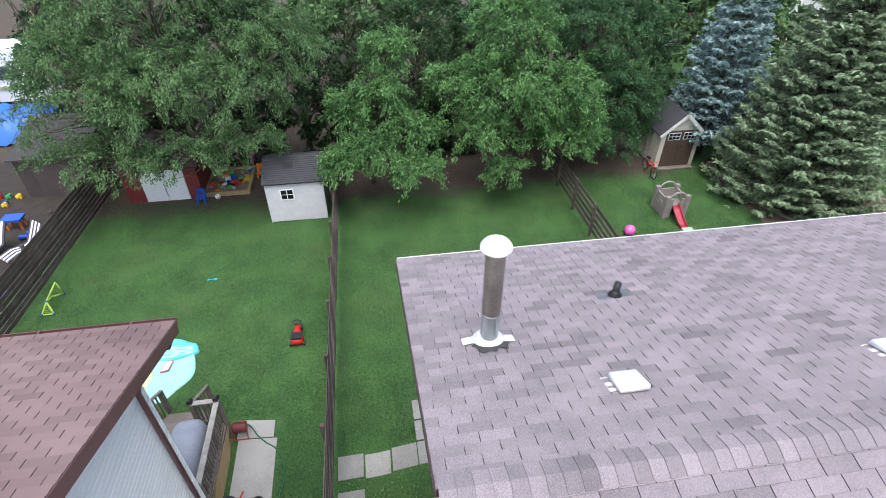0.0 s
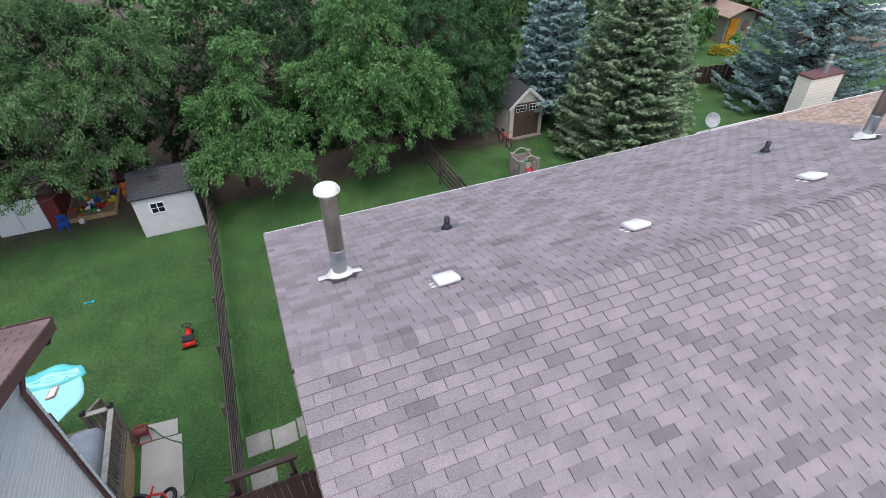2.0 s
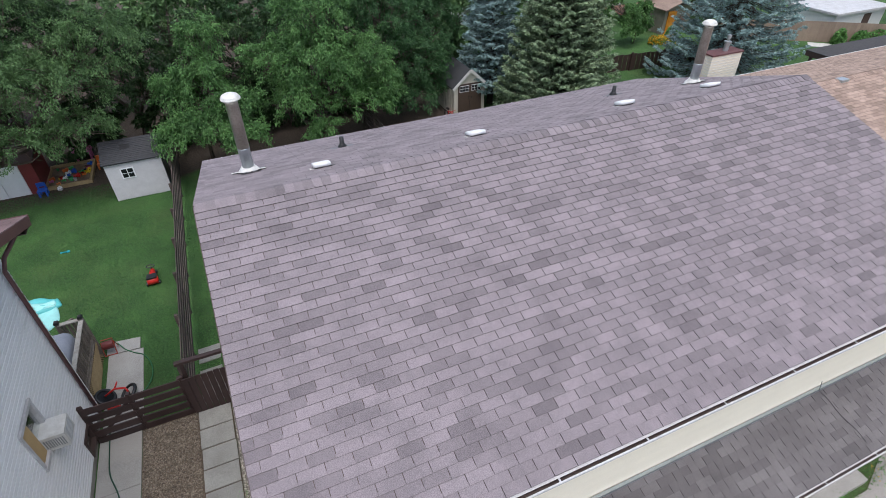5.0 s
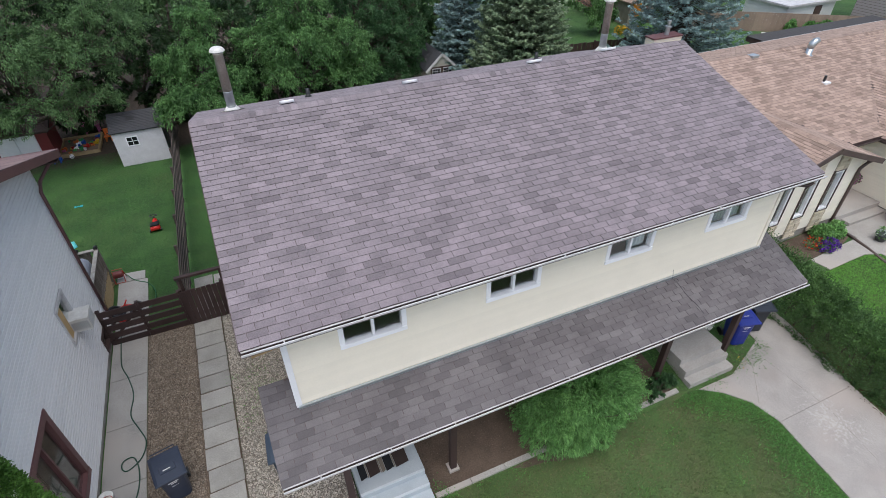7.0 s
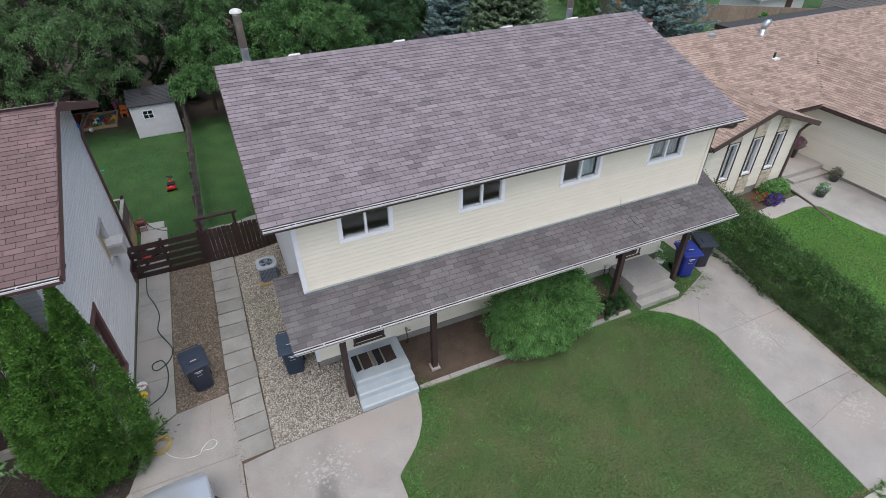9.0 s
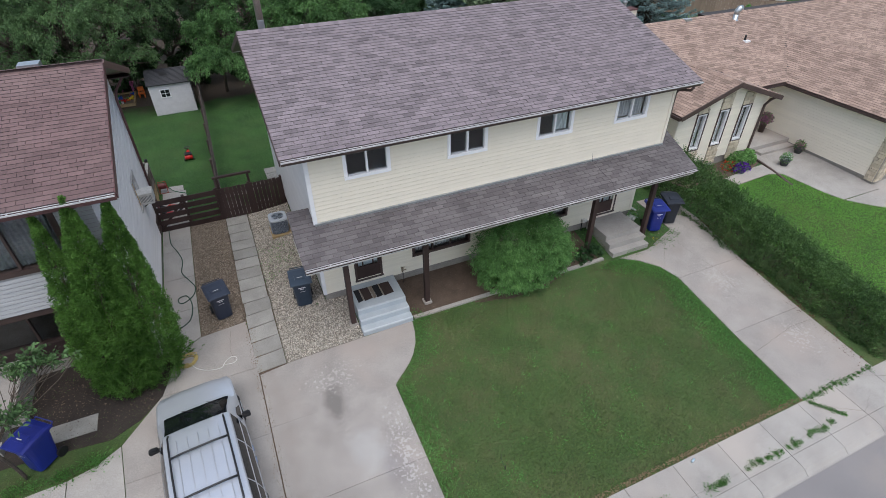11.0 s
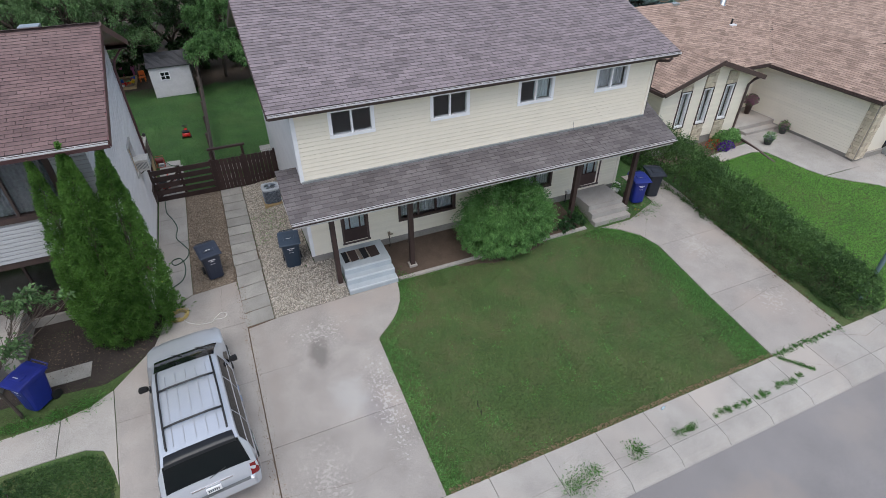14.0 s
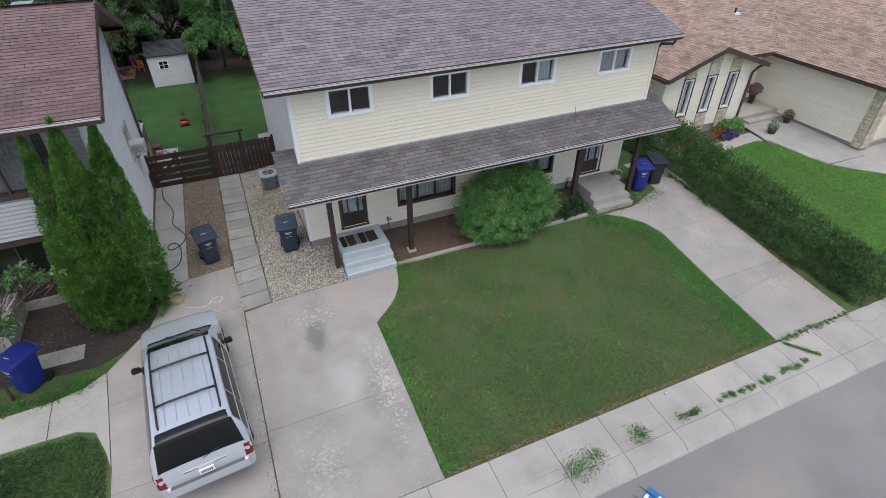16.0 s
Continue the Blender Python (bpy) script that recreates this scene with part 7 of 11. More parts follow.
def window_unit():
    x, y, z = -4.86, 6.12, 2.36
    t = thing("window_air_conditioner", (x, y, z), "white window air conditioner jutting from the side wall", "air conditioner")
    bm = B()
    box(bm, x - 0.25, y - 0.27, z, x + 0.42, y + 0.25, z + 0.40)
    part("case", bm, WHITE_DIRTY, t, bevel=0.02)
    bm = B()
    for i in range(9):
        box(bm, x + 0.02 + i * 0.042, y - 0.275, z + 0.08, x + 0.04 + i * 0.042, y - 0.268, z + 0.32)
    part("side_grille", bm, plain("grey_grille", (0.20, 0.21, 0.22)), t)
    bm = B()
    for i in range(6):
        box(bm, x + 0.421, y - 0.2, z + 0.06 + i * 0.05, x + 0.427, y + 0.2, z + 0.085 + i * 0.05)
    part("back_grille", bm, plain("pale_grey_grille", (0.45, 0.46, 0.47)), t)
    bm = B()
    box(bm, x - 0.02, y - 0.62, z + 0.02, x - 0.005, y - 0.28, z + 1.0)
    part("infill_board", bm, plain("plywood_infill", (0.50, 0.34, 0.16), 0.8), t, "plywood infill board")
    bm = B()
    beam(bm, (x + 0.03, y, z - 0.2), (x + 0.36, y, z - 0.01), 0.04, 0.02)
    part("bracket", bm, BROWN_TRIM, t)


window_unit()


# ---- things in the side passage and by the cedars ----
def hose(name, pts, r, m, label, category="hose"):
    """A hose lying on the ground, through (x, y) or (x, y, z above ground)."""
    P = [V((p[0], p[1], height(p[0], p[1]) + 0.045 + (p[2] if len(p) > 2 else 0))) for p in pts]
    out = []
    for i in range(len(P) - 1):
        p0, p1, p2, p3 = P[max(i - 1, 0)], P[i], P[i + 1], P[min(i + 2, len(P) - 1)]
        for k in range(6):
            u = k / 6
            out.append(0.5 * ((2 * p1) + (p2 - p0) * u + (2 * p0 - 5 * p1 + 4 * p2 - p3) * u * u + (3 * p1 - p0 - 3 * p2 + p3) * u ** 3))
    out.append(P[-1])
    bm = B()
    tube(bm, out, r, 7)
    return solid(name, bm, m, label, category, smooth=True)


GREEN_HOSE = plain("green_rubber", (0.012, 0.060, 0.035), 0.5)
hose("garden_hose", [(-4.62, 7.9), (-4.60, 7.2), (-4.55, 6.5), (-4.35, 5.9), (-4.2, 5.2), (-4.25, 4.5), (-4.02, 3.9), (-3.86, 3.45), (-3.95, 3.0), (-4.25, 2.75), (-4.40, 2.85), (-4.38, 3.05), (-4.15, 3.08), (-4.02, 2.7), (-4.02, 2.2), (-4.15, 1.8), (-4.5, 1.55), (-4.62, 1.5)], 0.016, GREEN_HOSE, "thin dark green garden hose snaking along the path")
hose("garden_hose", [(-4.75, 10.95, 0.25), (-4.55, 11.0, 0.1), (-4.35, 10.75), (-4.1, 10.5), (-3.85, 10.3), (-3.65, 9.9), (-3.6, 9.4), (-3.75, 8.95), (-4.1, 8.75), (-4.6, 8.7)], 0.016, plain("green_hose_rubber", (0.02, 0.13, 0.05), 0.5), "green garden hose trailing over the patio")
coil = []
crng = random.Random(4)
for i in range(90):
    a = i * 0.62
    r = 0.16 + 0.10 * crng.random()
    coil.append((-4.26 + r * math.cos(a) * 1.2, 0.12 + r * math.sin(a), 0.0 + 0.0012 * i))
hose("rope_coil", coil, 0.010, plain("straw_yellow_rope", (0.50, 0.38, 0.14), 0.8), "tangled coil of straw-yellow rope on concrete", "rope")
hose("extension_cord", [(-4.2, 0.0), (-4.05, -0.25), (-3.75, -0.45), (-3.4, -0.5), (-3.3, -0.35), (-3.1, -0.2), (-2.95, -0.3), (-3.05, -0.45), (-3.3, -0.42)], 0.009, WHITE_DIRTY, "pale cord looped on the concrete", "cord")


def buckets():
    for i, (x, y, c, nm) in enumerate(((-4.58, 1.62, (0.75, 0.55, 0.05), "yellow-lidded"), (-4.60, 1.98, (0.78, 0.77, 0.72), "white"), (-4.62, 1.30, (0.70, 0.68, 0.62), "white"))):
        z = height(x, y) + 0.03
        t = thing("bucket", (x, y, z), nm + " plastic bucket by the side wall", "bucket", "buckets by the wall")
        bm = B()
        lathe(bm, (x, y, z), [(0.12, 0), (0.145, 0.34), (0.155, 0.345), (0.155, 0.37), (0.14, 0.37)], 20)
        part("pail", bm, WHITE_DIRTY, t, smooth=True)
        bm = B()
        lathe(bm, (x, y, z + 0.365), [(0.16, 0), (0.16, 0.025), (0.14, 0.03), (0.02, 0.028)], 20)
        part("lid", bm, plain("bucket_lid", c, 0.5), t, smooth=True)
        bm = B()
        tube(bm, [(x + 0.15 * math.cos(a), y + 0.15 * math.sin(a) * 0.5 - 0.08, z + 0.40 + 0.02 * math.sin(a * 2)) for a in np.linspace(0, 3.1, 12)], 0.008, 6)
        part("handle", bm, plain("red_cord", (0.45, 0.04, 0.03)), t)


buckets()

# ---- the silver van ----
def van():
    t = thing("minivan", (0, 0, 0), "silver minivan with black roof rails parked on the driveway", "car")
    paint = mat("silver_car_paint", (0.64, 0.67, 0.72), (0.60, 0.63, 0.68), rough=0.27, metal=0.50, scale=3, fine=40, bump=0.0)
    dark = mat("tinted_glass", (0.010, 0.012, 0.014), (0.008, 0.010, 0.012), rough=0.08, spec=0.22, scale=5, fine=60, bump=0.0)
    trim = BLACK
    # stations along the car: (y, half width low, half width high, z sill, z belt, z top, half width roof)
    st = [(-2.60, 0.76, 0.78, 0.42, 0.66, 0.72, 0.70), (-2.575, 0.88, 0.90, 0.34, 0.86, 0.98, 0.82), (-2.53, 0.94, 0.96, 0.30, 1.02, 1.10, 0.88), (-2.27, 0.97, 0.985, 0.26, 1.06, 1.69, 0.77), (-2.10, 0.975, 0.985, 0.26, 1.06, 1.735, 0.75), (-1.2, 0.98, 0.99, 0.25, 1.06, 1.745, 0.74), (0.0, 0.98, 0.99, 0.25, 1.04, 1.73, 0.745), (0.40, 0.975, 0.985, 0.25, 1.03, 1.665, 0.735), (0.75, 0.97, 0.98, 0.25, 1.02, 1.49, 0.75), (1.38, 0.965, 0.975, 0.26, 1.0, 1.12, 0.82), (1.60, 0.96, 0.97, 0.26, 0.98, 1.06, 0.84), (2.12, 0.94, 0.95, 0.28, 0.92, 0.98, 0.78), (2.40, 0.85, 0.87, 0.32, 0.80, 0.86, 0.66), (2.55, 0.66, 0.70, 0.40, 0.64, 0.70, 0.50)]
    bm = B()
    rings = []
    for y, a, b, zs, zb, zt, r in st:
        zm = (zs + zb) / 2
        half = [(a * 0.93, zs), (a, zs + 0.10), (b + 0.005, zm), (b, zb), ((b + r) / 2 + 0.03, (zb + zt) / 2), (r, zt - 0.035), (r * 0.86, zt - 0.004), (r * 0.45, zt + 0.012)]
        ring = [(x, y, z) for x, z in half] + [(-x, y, z) for x, z in half[::-1]]
        rings.append([bm.verts.new(p) for p in ring])
    n = len(rings[0])
    for r, q in zip(rings, rings[1:]):
        for k in range(n - 1):
            bm.faces.new((r[k], q[k], q[k + 1], r[k + 1]))
        bm.faces.new((r[n - 1], q[n - 1], q[0], r[0]))
    bm.faces.new(rings[0])
    bm.faces.new(rings[-1][::-1])
    bmesh.ops.recalc_face_normals(bm, faces=bm.faces[:])
    body = part("body", bm, paint, t, smooth=True)
    body.data.set_sharp_from_angle(angle=radians(28))

    def inter(y, j):
        ys = [s[0] for s in st]
        return float(np.interp(y, ys, [s[j] for s in st]))

    def side_pt(y, f, sx, out=0.006):
        """A point of the car's side, f = 0 at the belt and 1 at the roof's edge."""
        b, r, zb, zt = inter(y, 2), inter(y, 6), inter(y, 4), inter(y, 5)
        mx, mz = (b + r) / 2 + 0.03, (zb + zt) / 2
        if f < 0.5:
            x, z = b + (mx - b) * f * 2, zb + (mz - zb) * f * 2
        else:
            x, z = mx + (r - mx) * (f - 0.5) * 2, mz + (zt - 0.035 - mz) * (f - 0.5) * 2
        return V((sx * (x + out), y, z))

    def patch(name, grid, m, parent=t, flip=False, label=""):
        bm = B()
        rows = [[bm.verts.new(p) for p in row] for row in grid]
        for r, q in zip(rows, rows[1:]):
            for k in range(len(r) - 1):
                bm.faces.new((r[k], r[k + 1], q[k + 1], q[k]))
        bmesh.ops.recalc_face_normals(bm, faces=bm.faces[:])
        return part(name, bm, m, parent, label, smooth=True)

    for sx in (-1, 1):
        for y0, y1 in ((-2.30, -1.53), (-1.49, -0.46), (-0.42, 0.42)):
            patch("side_window", [[side_pt(y, f, sx) for y in np.linspace(y0 + (0.06 * f if y0 < -2 else 0), y1 + (0.18 * f - 0.18 if y1 > 0.3 else 0), 8)] for f in (0.06, 0.35, 0.6, 0.93)], dark)
        patch("quarter_window", [[side_pt(y, f, sx) for y in np.linspace(0.50, 1.10 - 0.5 * f, 4)] for f in (0.1, 0.35, 0.55)], dark)
        for y0 in (-0.44, -1.51, 0.58):
            bm = B()
            tube(bm, [V((sx * (inter(y0, 2) + 0.002), y0, z)) for z in (0.35, 0.65, 0.98)], 0.004, 4)
            part("door_seam", bm, trim, t)
        for y0 in (-0.62, -0.28):
            bm = B()
            beam(bm, (sx * 1.005, y0 - 0.09, 0.93), (sx * 1.005, y0 + 0.09, 0.93), 0.03, 0.035)
            part("door_handle", bm, plain("chrome", (0.7, 0.7, 0.72), 0.15, 1.0), t, bevel=0.006)
        # mirror
        bm = B()
        hexa(bm, [(sx * 0.97, 0.60, 1.02), (sx * 1.18, 0.56, 1.04), (sx * 1.18, 0.70, 1.06), (sx * 0.97, 0.72, 1.04), (sx * 0.99, 0.58, 1.16), (sx * 1.19, 0.56, 1.18), (sx * 1.17, 0.70, 1.17), (sx * 0.99, 0.70, 1.15)])
        bmesh.ops.recalc_face_normals(bm, faces=bm.faces[:])
        part("mirror", bm, trim, t, bevel=0.02)
        # roof rail
        bm = B()
        tube(bm, [(sx * 0.60, -2.02, 1.70), (sx * 0.615, -1.92, 1.765), (sx * 0.625, -0.8, 1.80), (sx * 0.62, 0.20, 1.785), (sx * 0.61, 0.33, 1.72)], 0.022, 8)
        part("roof_rail", bm, trim, t, smooth=True)
        # wheels
        for wy in (-1.52, 1.56):
            bm = B()
            tube(bm, [(sx * 0.78, wy, 0.34), (sx * 0.80, wy, 0.34), (sx * 0.98, wy, 0.34), (sx * 1.0, wy, 0.34)], [0.32, 0.345, 0.345, 0.32], 28)
            w = part("wheel", bm, plain("tyre_rubber", (0.022, 0.022, 0.023), 0.8), t)
            bm = B()
            tube(bm, [(sx * 0.985, wy, 0.34), (sx * 1.005, wy, 0.34), (sx * 1.0, wy, 0.34)], [0.22, 0.215, 0.03], 24)
            part("rim", bm, GALV, w)
        # tail lamp
        lamp = []
        for z, k in ((0.74, 0.0), (0.86, 0.35), (0.97, 0.7), (1.05, 1.0)):
            row = [V((sx * (inter(y, 2) + 0.010), y, z)) for y in (-2.36 - 0.04 * (1 - k), -2.45, -2.52)]
            row += [V((sx * (0.93 - 0.03 * k), -2.59 + 0.04 * k, z)), V((sx * (0.78 + 0.02 * k), -2.61 + 0.06 * k, z))]
            lamp.append(row)
        patch("tail_lamp", lamp, plain("red_lamp_plastic", (0.20, 0.008, 0.012), 0.15))
        patch("head_lamp", [[V((sx * (inter(y, 6) + 0.02 + 0.10 * (1 - f)), y, inter(y, 5) - 0.02 - 0.14 * (1 - f))) for y in (2.02, 2.2, 2.42)] for f in (0, 1)], plain("clear_lamp", (0.55, 0.58, 0.6), 0.1))
    for y in (-0.36, -1.44):
        bm = B()
        tube(bm, [(-0.62, y, 1.80), (-0.35, y, 1.825), (0.35, y, 1.825), (0.62, y, 1.80)], 0.024, 8)
        part("cross_bar", bm, trim, t, smooth=True)
    for x in (-0.46, -0.23, 0.0, 0.23, 0.46):
        bm = B()
        beam(bm, (x, -1.95, 1.7475), (x, 0.1, 1.753), 0.016, 0.018)
        part("roof_rib", bm, plain("grey_seam", (0.30, 0.31, 0.33), 0.5), t)
    # windscreen, rear glass, bonnet lines, number plate
    def over_top(x, y, lift):
        """A point just over the car's upper skin; x from -1 to 1 across it."""
        drop = float(np.interp(abs(x), [0, 0.45, 0.86, 1.0], [0.012, 0.012, -0.004, -0.035]))
        return V((x * inter(y, 6), y - (lift if y < 0 else -lift), inter(y, 5) + drop + lift * 0.6))

    patch("windscreen", [[over_top(x, y, 0.012) for x in (-0.95, -0.86, -0.65, -0.45, 0, 0.45, 0.65, 0.86, 0.95)] for y in (0.43, 0.58, 0.75, 0.95, 1.18, 1.375, 1.42)], dark)
    patch("rear_window", [[over_top(x, y, 0.012) for x in (-0.97, -0.86, -0.65, -0.45, 0, 0.45, 0.65, 0.86, 0.97)] for y in np.linspace(-2.515, -2.275, 5)], dark)
    lip = [(-2.30, 0.030), (-2.275, 0.034), (-2.27, 0.034), (-2.19, 0.026), (-2.10, 0.010), (-2.09, 0.002)]
    patch("spoiler", [[over_top(x, y, k) for x in (-0.92, -0.86, -0.65, -0.45, 0, 0.45, 0.65, 0.86, 0.92)] for y, k in lip], mat("dark_spoiler", (0.016, 0.017, 0.020), (0.012, 0.013, 0.015), rough=0.3, spec=0.4, bump=0))
    bm = B()
    tube(bm, [(0.0, -2.56, 1.13), (0.34, -2.52, 1.22)], 0.008, 6)
    part("rear_wiper", bm, trim, t)
    bm = B()
    hexa(bm, [(-0.82, -2.66, 0.50), (0.82, -2.66, 0.50), (0.92, -2.40, 0.50), (-0.92, -2.40, 0.50), (-0.80, -2.67, 0.70), (0.80, -2.67, 0.70), (0.92, -2.40, 0.72), (-0.92, -2.40, 0.72)])
    bp = part("rear_bumper", bm, paint, t, bevel=0.03)
    bm = B()
    box(bm, -0.74, -2.665, 0.7, 0.74, -2.52, 0.715)
    part("bumper_pad", bm, plain("grey_bumper_plastic", (0.10, 0.105, 0.11), 0.6), bp)
    bm = B()
    box(bm, -0.15, -2.635, 0.76, 0.15, -2.60, 0.90)
    pl = part("number_plate", bm, WHITE, t)
    bm = B()
    for i in range(6):
        box(bm, -0.115 + i * 0.04, -2.639, 0.80, -0.09 + i * 0.04, -2.6355, 0.87)
    part("character_bar", bm, plain("plate_grey", (0.08, 0.1, 0.12)), pl)
    bm = B()
    beam(bm, (-0.42, -2.575, 0.95), (0.42, -2.575, 0.95), 0.03, 0.04)
    part("tailgate_trim", bm, plain("satin_chrome", (0.6, 0.6, 0.62), 0.25, 1.0), t)
    for sx in (-0.22, 0.22):
        bm = B()
        beam(bm, (sx * 1.3, 1.70, 1.035), (sx, 2.28, 0.925), 0.014, 0.010)
        part("bonnet_crease", bm, paint, t)
    for sx in (-0.35, 0.25):
        bm = B()
        tube(bm, [(sx, 1.50, 1.10), (sx + 0.28, 1.22, 1.27)], 0.008, 6)
        part("wiper", bm, trim, t)
    cx, cy = -3.82, -3.93
    zz = height(cx, cy)
    t.matrix_basis = pose(cx, cy, zz + 0.03, -1.6, 0, 5.2) @ Matrix.Diagonal((0.96, 1.0, 1.0, 1.0))
    return t


van()


# ---- the deck behind the red-roofed house ----
def deck():
    t = thing("deck", (-6.0, 9.7, 0.14), "weathered grey-brown timber deck with railings and stairs", "deck")
    zf, x0, x1, y0, y1 = 0.80, -7.6, -4.95, 8.62, 10.80
    for i in range(18):
        bm = B()
        y = y0 + i * 0.121
        box(bm, x0, y, zf - 0.04, x1, y + 0.114, zf)
        part("deck_board", bm, DECKWOOD, t)
    for x, y in ((x1 - 0.02, y1), (x1 - 0.02, y0 + 0.1), (-5.55, y1), (-6.7, y1)):
        bm = B()
        box(bm, x - 0.05, y - 0.05, 0.05, x + 0.05, y + 0.05, 1.72)
        p = part("post", bm, DECKWOOD, t, bevel=0.006)
        if y > 10:
            bm = B()
            lathe(bm, (x, y, 1.72), [(0.085, 0), (0.085, 0.05), (0.06, 0.085), (0.01, 0.11)], 4)
            part("post_cap", bm, BLACK, p, "black post cap")
    for a, b in (((x1 - 0.02, y0 + 0.1), (x1 - 0.02, y1)), ((x1 - 0.02, y1), (-5.55, y1))):
        bm = B()
        beam(bm, (*a, 1.66), (*b, 1.66), 0.12, 0.035)
        part("hand_rail", bm, mat("worn_pale_rail", (0.42, 0.39, 0.35), (0.25, 0.22, 0.19), rough=0.8, scale=6, fine=40, bump=0.2), t)
        bm = B()
        beam(bm, (*a, 0.92), (*b, 0.92), 0.04, 0.08)
        part("lower_rail", bm, DECKWOOD, t)
        ln = math.hypot(b[0] - a[0], b[1] - a[1])
        k = int(ln / 0.115)
        for i in range(1, k):
            f = i / k
            x, y = a[0] + (b[0] - a[0]) * f, a[1] + (b[1] - a[1]) * f
            bm = B()
            box(bm, x - 0.018, y - 0.018, 0.88, x + 0.018, y + 0.018, 1.645)
            part("baluster", bm, DECKWOOD, t)
    bm = B()
    for i in range(40):
        y = y0 + i * 0.075
        for s in (-1, 1):
            ya, yb = (y, y + 0.62) if s > 0 else (y + 0.62, y)
            za, zb = 0.14, 0.76
            if max(ya, yb) > y1 + 0.02:
                continue
            beam(bm, (x1 + 0.01 + 0.006 * s, ya, za), (x1 + 0.01 + 0.006 * s, yb, zb), 0.006, 0.032)
    part("lattice", bm, LATTICE, t, "tan diamond lattice skirt")
    # dark solid block added under the boards in place of the shade there
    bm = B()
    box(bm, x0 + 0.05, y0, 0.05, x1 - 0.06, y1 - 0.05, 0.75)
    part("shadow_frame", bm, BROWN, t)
    for i in range(4):
        bm = B()
        box(bm, -6.7, y1 + 0.02 + i * 0.27, 0.62 - i * 0.18, -5.58, y1 + 0.27 + i * 0.27, 0.66 - i * 0.18)
        part("stair_tread", bm, DECKWOOD, t)
    for x in (-6.7, -5.58):
        bm = B()
        beam(bm, (x, y1, 1.62), (x, y1 + 1.05, 0.95), 0.09, 0.035)
        part("stair_rail", bm, DECKWOOD, t)
        bm = B()
        box(bm, x - 0.045, y1 + 0.98, 0.1, x + 0.045, y1 + 1.07, 0.98)
        part("post", bm, DECKWOOD, t)
        for i in range(6):
            bm = B()
            y = y1 + 0.15 + i * 0.15
            box(bm, x - 0.015, y - 0.015, 0.5 - i * 0.08, x + 0.015, y + 0.015, 1.55 - i * 0.095)
            part("baluster", bm, DECKWOOD, t)
    # covered barbecue
    g = thing("barbecue", (-5.45, 9.7, zf), "barbecue under a loose pale grey cover", "barbecue")
    bm = B()
    rng = random.Random(8)
    rows = []
    for z, w, l in ((0.0, 0.36, 0.74), (0.25, 0.345, 0.72), (0.6, 0.34, 0.70), (0.85, 0.33, 0.62), (1.02, 0.27, 0.46), (1.08, 0.16, 0.34)):
        row = []
        for k in range(28):
            a = k * math.tau / 28
            ca, sa = math.cos(a), math.sin(a)
            j = 1 + (0.05 * math.sin(k * 2.4) if z < 0.8 else 0.02) * (1.1 - z)
            row.append(bm.verts.new((-5.45 + math.copysign(abs(ca) ** 0.5, ca) * w * j, 9.75 + math.copysign(abs(sa) ** 0.5, sa) * l * j, zf + z + rng.uniform(-0.01, 0.01))))
        rows.append(row)
    for r, q in zip(rows, rows[1:]):
        for k in range(28):
            bm.faces.new((r[k], r[(k + 1) % 28], q[(k + 1) % 28], q[k]))
    bm.faces.new(rows[-1])
    part("cover", bm, mat("grey_cover_cloth", (0.34, 0.35, 0.40), (0.26, 0.27, 0.31), rough=0.75, scale=4, fine=25, bump=0.3, dist=0.02), g, smooth=True)


deck()


